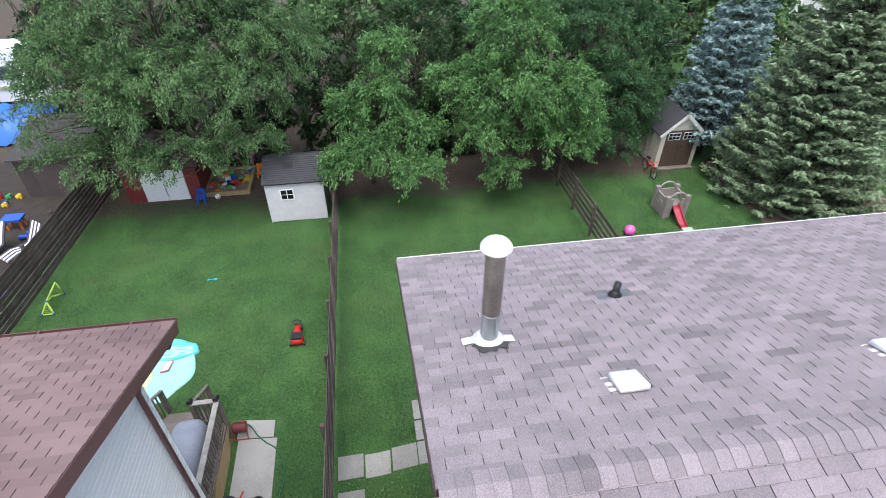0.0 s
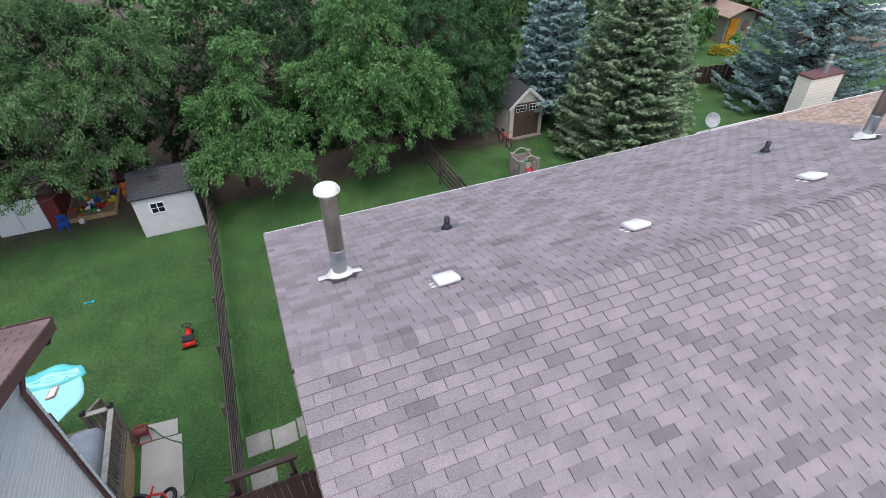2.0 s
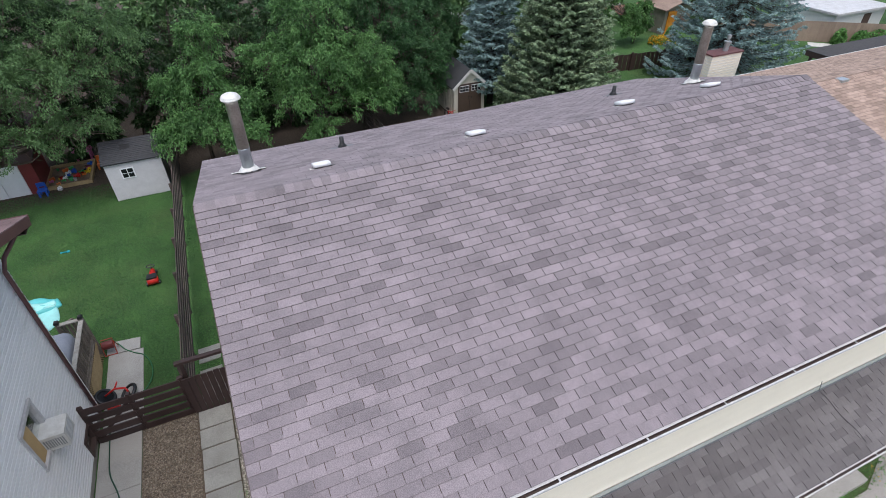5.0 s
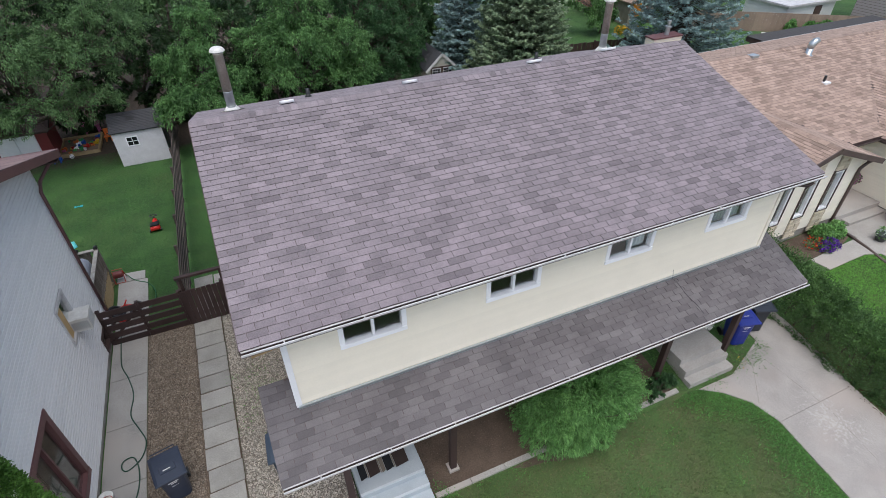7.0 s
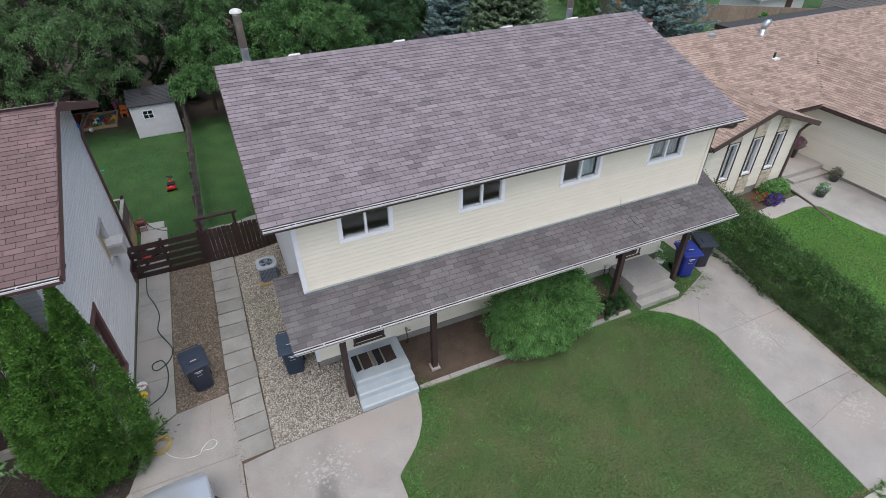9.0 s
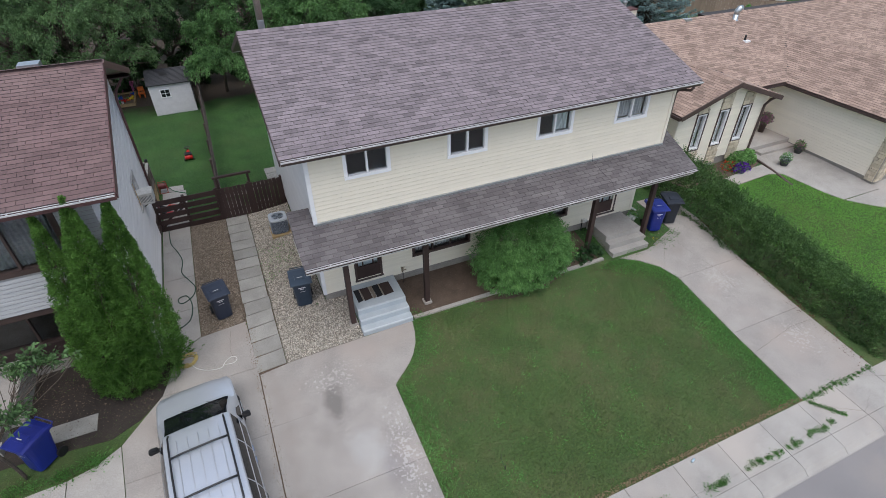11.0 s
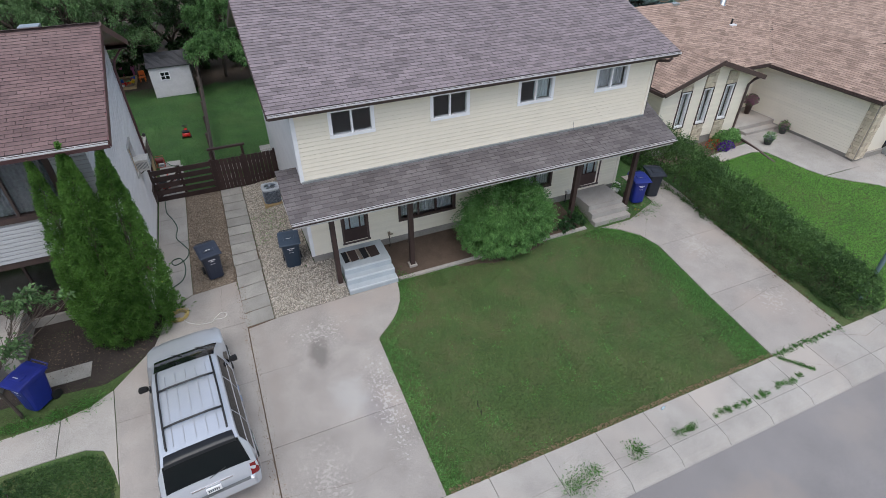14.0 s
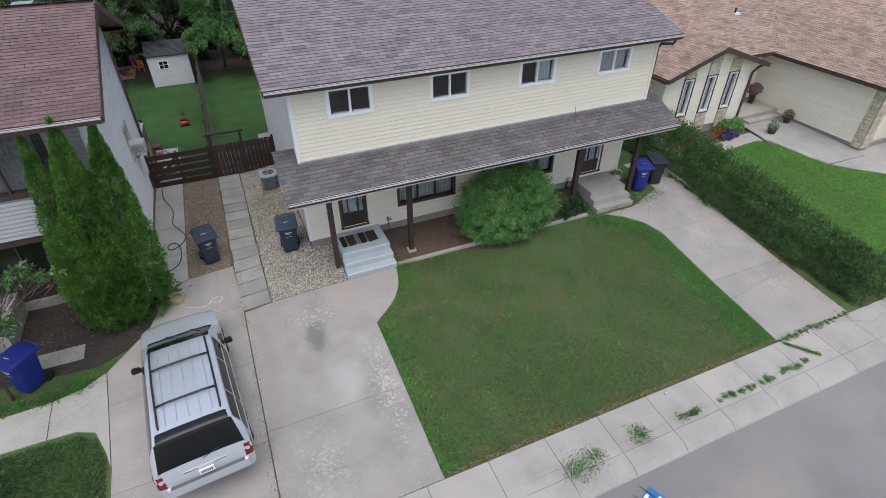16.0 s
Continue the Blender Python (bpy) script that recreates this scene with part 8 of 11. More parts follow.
# ---- sheds ----
def white_shed():
    x0, x1, y0, y1, zw = -4.95, -2.80, 20.30, 22.5, 1.78
    z = height(-3.9, 20.5)
    t = thing("garden_shed", ((x0 + x1) / 2, 21.3, z), "white plastic garden shed with a dark grey pitched roof", "shed")
    pw = plain("white_shed_plastic", (0.60, 0.585, 0.60), 0.5)
    pd = plain("charcoal_shed_plastic", (0.045, 0.045, 0.050), 0.8)
    n = int((zw - 0.06) / 0.085)
    bm = B()
    box(bm, x0, y0, z, x1, y0 + 0.05, z + zw)
    w = part("wall", bm, pw, t, "white lapped front wall")
    for i in range(n):
        bm = B()
        h = z + 0.05 + i * 0.085
        hexa(bm, [(x0 + 0.05, y0 - 0.016, h), (x1 - 0.05, y0 - 0.016, h), (x1 - 0.05, y0, h), (x0 + 0.05, y0, h), (x0 + 0.05, y0 - 0.004, h + 0.082), (x1 - 0.05, y0 - 0.004, h + 0.082), (x1 - 0.05, y0, h + 0.082), (x0 + 0.05, y0, h + 0.082)])
        part("lap", bm, pw, w)
    # right end wall: white plastic painted dark grey because it lies in shadow
    bm = B()
    extrude(bm, [(x1 - 0.05, y0 + 0.05, z), (x1 - 0.05, y1, z), (x1 - 0.05, y1, z + zw), (x1 - 0.05, (y0 + y1) / 2, z + 2.20), (x1 - 0.05, y0 + 0.05, z + zw)], (0.05, 0, 0))
    part("wall", bm, plain("shaded_shed_side", (0.22, 0.22, 0.24), 0.55), t, "end wall coloured grey for its shade")
    bm = B()
    extrude(bm, [(x0, y0 + 0.05, z), (x0, y1, z), (x0, y1, z + zw), (x0, (y0 + y1) / 2, z + 2.20), (x0, y0 + 0.05, z + zw)], (0.05, 0, 0))
    part("wall", bm, pw, t)
    bm = B()
    box(bm, x0 + 0.05, y1 - 0.05, z, x1 - 0.05, y1, z + zw)
    part("wall", bm, pw, t)
    for x in (x0 - 0.01, x1 - 0.05):
        bm = B()
        box(bm, x, y0 - 0.025, z, x + 0.06, y0 - 0.001, z + zw)
        part("corner_post", bm, pw, t)
    ym = (y0 + y1) / 2
    for a, b, s in ((y0 - 0.10, ym, 1), (y1 + 0.10, ym, -1)):
        r = roof_slab(t, "roof", [(x0 - 0.08, a, z + zw - 0.03), (x1 + 0.08, a, z + zw - 0.03), (x1 + 0.08, b, z + 2.26), (x0 - 0.08, b, z + 2.26)][:: s], 0.05, pd, "charcoal ribbed roof panel")
        for i in range(13):
            bm = B()
            f = i / 13
            yy, zz = a + (b - a) * f, z + zw - 0.03 + (2.26 - zw + 0.03) * f
            beam(bm, (x0 - 0.08, yy, zz + 0.004), (x1 + 0.08, yy, zz + 0.004), 0.025, 0.016)
            part("roof_rib", bm, pd, r)
    bm = B()
    yy, zz = y0 + 0.55, z + zw + 0.22
    hexa(bm, [(-4.25, yy, zz + 0.02), (-3.85, yy, zz + 0.02), (-3.85, yy + 0.26, zz + 0.12), (-4.25, yy + 0.26, zz + 0.12), (-4.25, yy, zz + 0.045), (-3.85, yy, zz + 0.045), (-3.85, yy + 0.26, zz + 0.145), (-4.25, yy + 0.26, zz + 0.145)])
    part("skylight", bm, BLACK, t)
    wx, wz = -4.18, z + 1.22
    bm = B()
    box(bm, wx - 0.26, y0 - 0.03, wz - 0.24, wx + 0.26, y0 - 0.017, wz + 0.24)
    win = part("window", bm, WHITE, t, "small four-pane window")
    for sx in (-0.215, 0.015):
        for sz in (-0.19, 0.015):
            bm = B()
            box(bm, wx + sx, y0 - 0.036, wz + sz, wx + sx + 0.20, y0 - 0.0305, wz + sz + 0.175)
            part("pane", bm, plain("dark_pane", (0.012, 0.014, 0.018), 0.1), win)


white_shed()


def brown_door_shed():
    x0, x1, y0, y1 = 11.85, 13.70, 22.2, 24.4
    z = height(12.7, 22)
    xm, zw, zp = (x0 + x1) / 2, 1.72, 2.50
    t = thing("garden_shed", (xm, 23.2, z), "beige plastic shed with brown double doors and white-paned lights", "shed")
    be = plain("beige_shed_plastic", (0.58, 0.54, 0.46), 0.55)
    bm = B()
    extrude(bm, [(x0, y0, z), (x1, y0, z), (x1, y0, z + zw), (xm, y0, z + zp), (x0, y0, z + zw)], (0, 0.06, 0))
    part("wall", bm, be, t)
    for bx in ((x0, y0 + 0.06, x0 + 0.05, y1), (x1 - 0.05, y0 + 0.06, x1, y1), (x0, y1, x1, y1 + 0.05)):
        bm = B()
        box(bm, bx[0], bx[1], z, bx[2], bx[3], z + zw)
        part("wall", bm, be, t)
    for i in range(1, 7):
        bm = B()
        yy = y0 + i * 0.33
        box(bm, x0 - 0.02, yy, z, x0 - 0.001, yy + 0.07, z + zw - 0.05)
        part("side_rib", bm, be, t)
    dk = plain("charcoal_roof_plastic", (0.055, 0.055, 0.06), 0.6)
    for s in (-1, 1):
        e = xm + s * (xm - x0 + 0.12)
        roof_slab(t, "roof", [(e, y0 - 0.12, z + zw - 0.10), (xm, y0 - 0.12, z + zp + 0.06), (xm, y1 + 0.1, z + zp + 0.06), (e, y1 + 0.1, z + zw - 0.10)], 0.06, dk)
        bm = B()
        beam(bm, (e, y0 - 0.13, z + zw - 0.15), (xm, y0 - 0.13, z + zp + 0.01), 0.03, 0.14)
        part("barge_board", bm, WHITE_DIRTY, t)
    for a, b in ((x0 + 0.22, xm - 0.008), (xm + 0.008, x1 - 0.22)):
        bm = B()
        box(bm, a, y0 - 0.04, z + 0.05, b, y0 - 0.001, z + 1.78)
        d = part("door", bm, plain("brown_shed_door", (0.085, 0.055, 0.042), 0.5), t, "brown panelled shed door", bevel=0.01)
        bm = B()
        box(bm, a + 0.08, y0 - 0.055, z + 1.36, b - 0.06, y0 - 0.041, z + 1.70)
        lw = part("door_light", bm, WHITE, d)
        k = (b - a - 0.14 - 0.02) / 3
        for i in range(3):
            for j in range(2):
                bm = B()
                xx = a + 0.095 + i * k
                box(bm, xx, y0 - 0.06, z + 1.385 + j * 0.155, xx + k - 0.022, y0 - 0.0555, z + 1.385 + j * 0.155 + 0.13)
                part("pane", bm, plain("shed_pane", (0.02, 0.022, 0.024), 0.1), lw)
        bm = B()
        hx = b - 0.07 if a < xm - 0.2 else a + 0.07
        tube(bm, [(hx, y0 - 0.07, z + 0.95), (hx, y0 - 0.07, z + 1.1)], 0.015, 8)
        part("handle", bm, BLACK, d)
    bm = B()
    box(bm, x0 + 0.1, y0 - 0.3, z, x1 - 0.1, y0 - 0.06, z + 0.05)
    part("ramp", bm, DECKWOOD, t)


brown_door_shed()


def red_shed():
    t = thing("garden_shed", (-9.4, 23.3, 0.08), "low red and white painted garden shed under overhanging branches", "shed")
    z = 0.08
    red = plain("barn_red_paint", (0.20, 0.030, 0.030), 0.6)
    for a, b, m in ((-10.85, -10.15, red), (-8.45, -7.95, red)):
        bm = B()
        box(bm, a, 22.5, z, b, 22.58, z + 1.55)
        part("wall", bm, m, t)
    for i, (a, b) in enumerate(((-10.14, -9.31), (-9.29, -8.46))):
        bm = B()
        box(bm, a, 22.47, z + 0.03, b, 22.53, z + 1.5)
        part("door", bm, WHITE, t, "white painted shed door", bevel=0.008)
    bm = B()
    box(bm, -10.85, 22.58, z, -10.78, 24.4, z + 1.55)
    box(bm, -8.02, 22.58, z, -7.95, 24.4, z + 1.55)
    part("wall", bm, red, t)
    roof_slab(t, "roof", [(-11.0, 22.35, z + 1.58), (-7.8, 22.35, z + 1.58), (-7.8, 24.5, z + 2.1), (-11.0, 24.5, z + 2.1)], 0.08, BROWN, "dark felt roof")


red_shed()


# ---- playthings ----
def cub(name, x, y, z, label, cat, boxes, m, group=""):
    """A small toy of a few moulded blocks, each (dx, dy, dz, wx, wy, wz)."""
    bm = B()
    for dx, dy, dz, wx, wy, wz in boxes:
        box(bm, x + dx - wx / 2, y + dy - wy / 2, z + dz, x + dx + wx / 2, y + dy + wy / 2, z + dz + wz)
    return solid(name, bm, m, label, cat, bevel=0.015, group=group)


RED = plain("red_plastic", (0.55, 0.025, 0.020), 0.35)
BLUEP = plain("blue_plastic", (0.02, 0.09, 0.42), 0.4)
YELLOW = plain("yellow_plastic", (0.72, 0.50, 0.03), 0.4)
GREENP = plain("green_plastic", (0.05, 0.35, 0.10), 0.4)
ORANGE = plain("orange_plastic", (0.65, 0.16, 0.03), 0.4)
PINK = plain("pink_plastic", (0.60, 0.16, 0.35), 0.4)


def swing_car():
    x, y = -3.55, 13.95
    z = height(x, y) + 0.02
    t = thing("ride_on_car", (x, y, z), "red and black ride-on toy car on the lawn", "toy")
    bm = B()
    rows = []
    for yy, w, h in ((-0.36, 0.17, 0.12), (-0.28, 0.20, 0.22), (-0.05, 0.16, 0.20), (0.12, 0.10, 0.22), (0.25, 0.08, 0.24), (0.36, 0.07, 0.16)):
        rows.append([bm.verts.new((x + a * w, y + yy, z + b * h + 0.07)) for a, b in ((-1, 0), (-0.85, 0.8), (0, 1), (0.85, 0.8), (1, 0))])
    for r, q in zip(rows, rows[1:]):
        for k in range(4):
            bm.faces.new((r[k], r[k + 1], q[k + 1], q[k]))
        bm.faces.new((r[4], r[0], q[0], q[4]))
    bm.faces.new(rows[0])
    bm.faces.new(rows[-1][::-1])
    bmesh.ops.recalc_face_normals(bm, faces=bm.faces[:])
    part("body", bm, RED, t, smooth=True)
    bm = B()
    box(bm, x - 0.16, y - 0.32, z + 0.26, x + 0.16, y - 0.06, z + 0.31)
    part("seat", bm, BLACK, t, bevel=0.02)
    bm = B()
    tube(bm, [(x, y + 0.26, z + 0.28), (x, y + 0.24, z + 0.40)], 0.02, 8)
    tube(bm, [(x + 0.13 * math.cos(a), y + 0.24 + 0.09 * math.sin(a), z + 0.42) for a in np.linspace(0, math.tau, 17)], 0.018, 6)
    part("steering_wheel", bm, BLACK, t, smooth=True)
    for wx, wy in ((-0.2, -0.3), (0.2, -0.3), (-0.09, 0.36), (0.09, 0.36)):
        bm = B()
        tube(bm, [(x + wx - 0.025, y + wy, z + 0.06), (x + wx + 0.025, y + wy, z + 0.06)], 0.06, 14)
        part("wheel", bm, BLACK, t)


swing_car()


def trike():
    x, y = -4.35, 8.75
    z = height(x, y) + 0.04
    t = thing("tricycle", (x, y, z), "red tricycle with big black wheels lying on the patio", "toy")
    for dx, dy, r in ((-0.35, 0.1, 0.24), (0.22, 0.0, 0.24)):
        bm = B()
        pts = [(x + dx + r * math.cos(a) * 0.8, y + dy + r * math.sin(a), z + 0.22 + 0.12 * math.cos(a) * (-1 if dx < 0 else 1)) for a in np.linspace(0, math.tau, 29)]
        tube(bm, pts, 0.045, 8, False)
        w = part("wheel", bm, BLACK, t, smooth=True)
        bm = B()
        bm.faces.new([bm.verts.new((x + dx + 0.19 * math.cos(a) * 0.8, y + dy + 0.19 * math.sin(a), z + 0.22 + 0.10 * math.cos(a) * (-1 if dx < 0 else 1))) for a in np.linspace(0, math.tau, 20, False)])
        bmesh.ops.solidify(bm, geom=bm.faces[:], thickness=0.02)
        part("hub", bm, BLACK if dx < 0 else WHITE_DIRTY, w)
    bm = B()
    tube(bm, [(x - 0.35, y + 0.1, z + 0.25), (x - 0.1, y + 0.18, z + 0.34), (x + 0.15, y + 0.14, z + 0.3), (x + 0.22, y, z + 0.25)], 0.03, 8)
    tube(bm, [(x - 0.1, y + 0.18, z + 0.34), (x - 0.02, y + 0.34, z + 0.42)], 0.022, 8)
    part("frame", bm, RED, t, smooth=True)
    bm = B()
    box(bm, x - 0.30, y - 0.32, z + 0.08, x - 0.02, y - 0.10, z + 0.20)
    part("seat", bm, RED, t, bevel=0.03)
    # hose reel by the lattice
    x, y = -4.72, 10.85
    z = height(x, y) + 0.03
    t = thing("hose_reel", (x, y, z), "red metal hose reel with a coiled hose", "hose reel")
    bm = B()
    for dx in (-0.16, 0.16):
        tube(bm, [(x + dx, y - 0.18, z), (x + dx, y, z + 0.42), (x + dx, y + 0.18, z)], 0.014, 6)
    tube(bm, [(x - 0.16, y - 0.18, z + 0.02), (x + 0.16, y - 0.18, z + 0.02)], 0.014, 6)
    tube(bm, [(x - 0.16, y + 0.05, z + 0.46), (x + 0.16, y + 0.05, z + 0.46)], 0.014, 6)
    part("frame", bm, plain("rust_red_frame", (0.36, 0.05, 0.03)), t)
    bm = B()
    tube(bm, [(x - 0.14, y, z + 0.28), (x + 0.14, y, z + 0.28)], 0.13, 16)
    part("drum", bm, plain("dark_red_drum", (0.16, 0.03, 0.03)), t)


trike()


def pool():
    """A deflated paddling pool, lying in folds."""
    x, y = -7.35, 13.2
    t = thing("paddling_pool", (x, y, 0.14), "flat deflated turquoise and white paddling pool on the lawn", "pool")
    aqua = plain("turquoise_vinyl", (0.12, 0.55, 0.56), 0.35)
    pale = plain("pale_aqua_vinyl", (0.36, 0.74, 0.71), 0.35)

    def blob(name, cx, cy, rx, ry, h, m, seed, squash=0.0):
        rng = random.Random(seed)
        bm = B()
        ph = [rng.uniform(0, 6) for _ in range(4)]
        rows = []
        for f in (1.0, 0.97, 0.8, 0.55, 0.3, 0.05):
            row = []
            for k in range(40):
                a = k * math.tau / 40
                w = 1 + 0.05 * math.sin(3 * a + ph[0]) + 0.03 * math.sin(7 * a + ph[1])
                px, py = cx + rx * f * w * math.cos(a), cy + ry * f * w * math.sin(a)
                zz = 0.0 if f == 1.0 else h * (0.75 + 0.25 * math.sin(5 * a + 9 * f + ph[2])) * (1 if f > 0.9 else 0.75)
                row.append(bm.verts.new((px, py, height(px, py) + 0.01 + zz)))
            rows.append(row)
        for r, q in zip(rows, rows[1:]):
            for k in range(40):
                bm.faces.new((r[k], r[(k + 1) % 40], q[(k + 1) % 40], q[k]))
        bm.faces.new(rows[-1])
        return part(name, bm, m, t, smooth=True)

    blob("floor_sheet", x, y, 0.95, 1.15, 0.07, pale, 3)
    blob("yellow_panel", x - 0.55, y - 0.2, 0.42, 0.75, 0.10, plain("pale_yellow_vinyl", (0.75, 0.72, 0.35), 0.4), 7)
    blob("folded_rim", x + 0.05, y + 0.72, 0.95, 0.36, 0.17, aqua, 5)
    blob("rim_edge", x + 0.2, y + 0.62, 0.70, 0.20, 0.20, pale, 6)
    bm = B()
    for w, h, z, m in ((0.30, 0.46, 0.086, 0),):
        hexa(bm, [(x + 0.08, y - 0.1, 0.226), (x + 0.30, y - 0.05, 0.226), (x + 0.36, y + 0.33, 0.226), (x + 0.16, y + 0.30, 0.226), (x + 0.08, y - 0.1, 0.234), (x + 0.30, y - 0.05, 0.234), (x + 0.36, y + 0.33, 0.234), (x + 0.16, y + 0.30, 0.234)])
    part("printed_badge", bm, plain("red_badge", (0.55, 0.10, 0.08)), t)
    bm = B()
    hexa(bm, [(x + 0.11, y - 0.06, 0.235), (x + 0.28, y - 0.02, 0.235), (x + 0.33, y + 0.29, 0.235), (x + 0.18, y + 0.27, 0.235), (x + 0.11, y - 0.06, 0.239), (x + 0.28, y - 0.02, 0.239), (x + 0.33, y + 0.29, 0.239), (x + 0.18, y + 0.27, 0.239)])
    part("badge_field", bm, WHITE, t)


pool()
cub("toy_spade", -6.63, 17.06, 0.12, "small turquoise toy spade on the lawn", "toy", [(0, 0, 0, 0.22, 0.035, 0.03), (0.12, 0, 0, 0.10, 0.10, 0.03), (-0.12, 0, 0, 0.04, 0.10, 0.03)], plain("turquoise_plastic", (0.03, 0.42, 0.50), 0.4))


def goal():
    t = thing("toy_goal", (-11.4, 16.5, 0.12), "small lime green toy football goal with a net", "toy")
    z = height(-11.4, 16.5)
    lime = plain("lime_plastic", (0.42, 0.62, 0.10), 0.4)
    apex, right, fold_r, fold_l, low_r, low_l = (V(p) for p in ((-11.31, 16.99, 0.7), (-11.29, 17.04, 0.15), (-11.39, 16.65, 0.4), (-11.43, 16.37, 0.45), (-11.21, 16.09, 0.15), (-11.57, 16.09, 0.15)))
    loop = [apex, right, fold_r, fold_l, low_r, low_l, fold_l.lerp(apex, 0.12), apex]
    for p, q in zip(loop, loop[1:]):
        bm = B()
        tube(bm, [p, q], 0.022, 8)
        part("bar", bm, lime, t, smooth=True)
    for p in (right, fold_l, low_r, low_l):
        bm = B()
        bmesh.ops.create_uvsphere(bm, u_segments=10, v_segments=6, radius=0.04, matrix=Matrix.Translation(p))
        part("corner_joint", bm, BLUEP, t, smooth=True)
    bm = B()
    for k, (a, b, c) in enumerate(((apex, right, fold_r), (apex, fold_r, fold_l), (fold_l, low_r, low_l))):
        for i in range(1, 6):
            f = i / 6
            tube(bm, [a.lerp(b, f), a.lerp(c, f)], 0.003, 4)
            tube(bm, [c.lerp(a, f), c.lerp(b, f)], 0.003, 4)
    part("net", bm, lime, t)


goal()


def sandbox():
    t = thing("sandbox", (-7.0, 23.6, 0.08), "timber-edged sandbox strewn with bright plastic toys", "sandbox")
    z = 0.08
    for x0, y0, x1, y1 in ((-8.0, 22.55, -6.1, 22.65), (-8.0, 24.7, -6.1, 24.8), (-8.0, 22.65, -7.9, 24.7), (-6.2, 22.65, -6.1, 24.7)):
        bm = B()
        box(bm, x0, y0, z - 0.05, x1, y1, z + 0.16)
        part("edge_board", bm, LATTICE, t, bevel=0.008)
    bm = B()
    box(bm, -7.9, 22.65, z, -6.2, 24.7, z + 0.05)
    part("sand", bm, mat("damp_sand", (0.22, 0.16, 0.11), (0.14, 0.10, 0.07), rough=0.95, scale=5, fine=40, bump=0.5), t)
    rng = random.Random(12)
    for i in range(26):
        x, y = rng.uniform(-7.8, -6.3), rng.uniform(22.75, 24.5)
        m = rng.choice((RED, BLUEP, YELLOW, GREENP, ORANGE, PINK, RED, WHITE))
        s = rng.uniform(0.05, 0.10)
        if i % 3 == 0:
            bm = B()
            lathe(bm, (x, y, z + 0.05), [(s * 0.8, 0), (s * 1.1, s * 2), (s * 1.2, s * 2), (s, s * 1.9)], 12)
            solid("toy_bucket", bm, m, "small bright plastic toy bucket in the sandbox", "toy", smooth=True, group="toys in the sandbox")
        else:
            cub("toy_truck", x, y, z + 0.05, "small bright plastic toy truck in the sandbox", "toy", [(0, 0, 0.03, s * 3, s * 1.4, s), (s * 0.8, 0, s, s * 1.2, s * 1.3, s), (-s, 0, 0, s * 0.6, s * 1.6, s * 0.7), (s, 0, 0, s * 0.6, s * 1.6, s * 0.7)], m, "toys in the sandbox")
    cub("toy_chair", -7.95, 22.2, z, "small blue plastic chair on the lawn edge", "chair", [(-0.14, -0.14, 0, 0.06, 0.06, 0.26), (0.14, -0.14, 0, 0.06, 0.06, 0.26), (-0.14, 0.14, 0, 0.06, 0.06, 0.55), (0.14, 0.14, 0, 0.06, 0.06, 0.55), (0, 0, 0.24, 0.36, 0.36, 0.05), (0, 0.15, 0.38, 0.34, 0.05, 0.18)], BLUEP)
    cub("toy_chair", -5.75, 23.9, z, "small orange-red plastic chair by the sandbox", "chair", [(-0.14, -0.14, 0, 0.06, 0.06, 0.26), (0.14, -0.14, 0, 0.06, 0.06, 0.26), (-0.14, 0.14, 0, 0.06, 0.06, 0.6), (0.14, 0.14, 0, 0.06, 0.06, 0.6), (0, 0, 0.24, 0.36, 0.36, 0.05), (0, 0.15, 0.36, 0.34, 0.05, 0.25)], ORANGE)
    cub("play_table", -6.6, 25.3, z, "pink plastic play table beyond the sandbox", "table", [(-0.3, -0.2, 0, 0.08, 0.08, 0.45), (0.3, -0.2, 0, 0.08, 0.08, 0.45), (-0.3, 0.2, 0, 0.08, 0.08, 0.45), (0.3, 0.2, 0, 0.08, 0.08, 0.45), (0, 0, 0.45, 0.85, 0.6, 0.08)], PINK)
    bm = B()
    bmesh.ops.create_icosphere(bm, subdivisions=3, radius=0.11, matrix=Matrix.Translation((-7.35, 22.35, z + 0.11)))
    b = solid("football", bm, WHITE, "black and white football on the grass", "ball", smooth=True)
    bm = B()
    for v in ((0, -0.6, 0.8), (0.8, -0.5, 0.2), (-0.75, -0.4, 0.45), (0.1, -1, -0.1), (0.3, 0.5, 0.8)):
        n = V(v).normalized()
        a, c = n.orthogonal().normalized(), n.cross(n.orthogonal().normalized())
        bm.faces.new([bm.verts.new(V((-7.35, 22.35, z + 0.11)) + (n + (a * math.cos(k * 1.2566) + c * math.sin(k * 1.2566)) * 0.33).normalized() * 0.1125) for k in range(5)])
    part("patch", bm, BLACK, b)


sandbox()


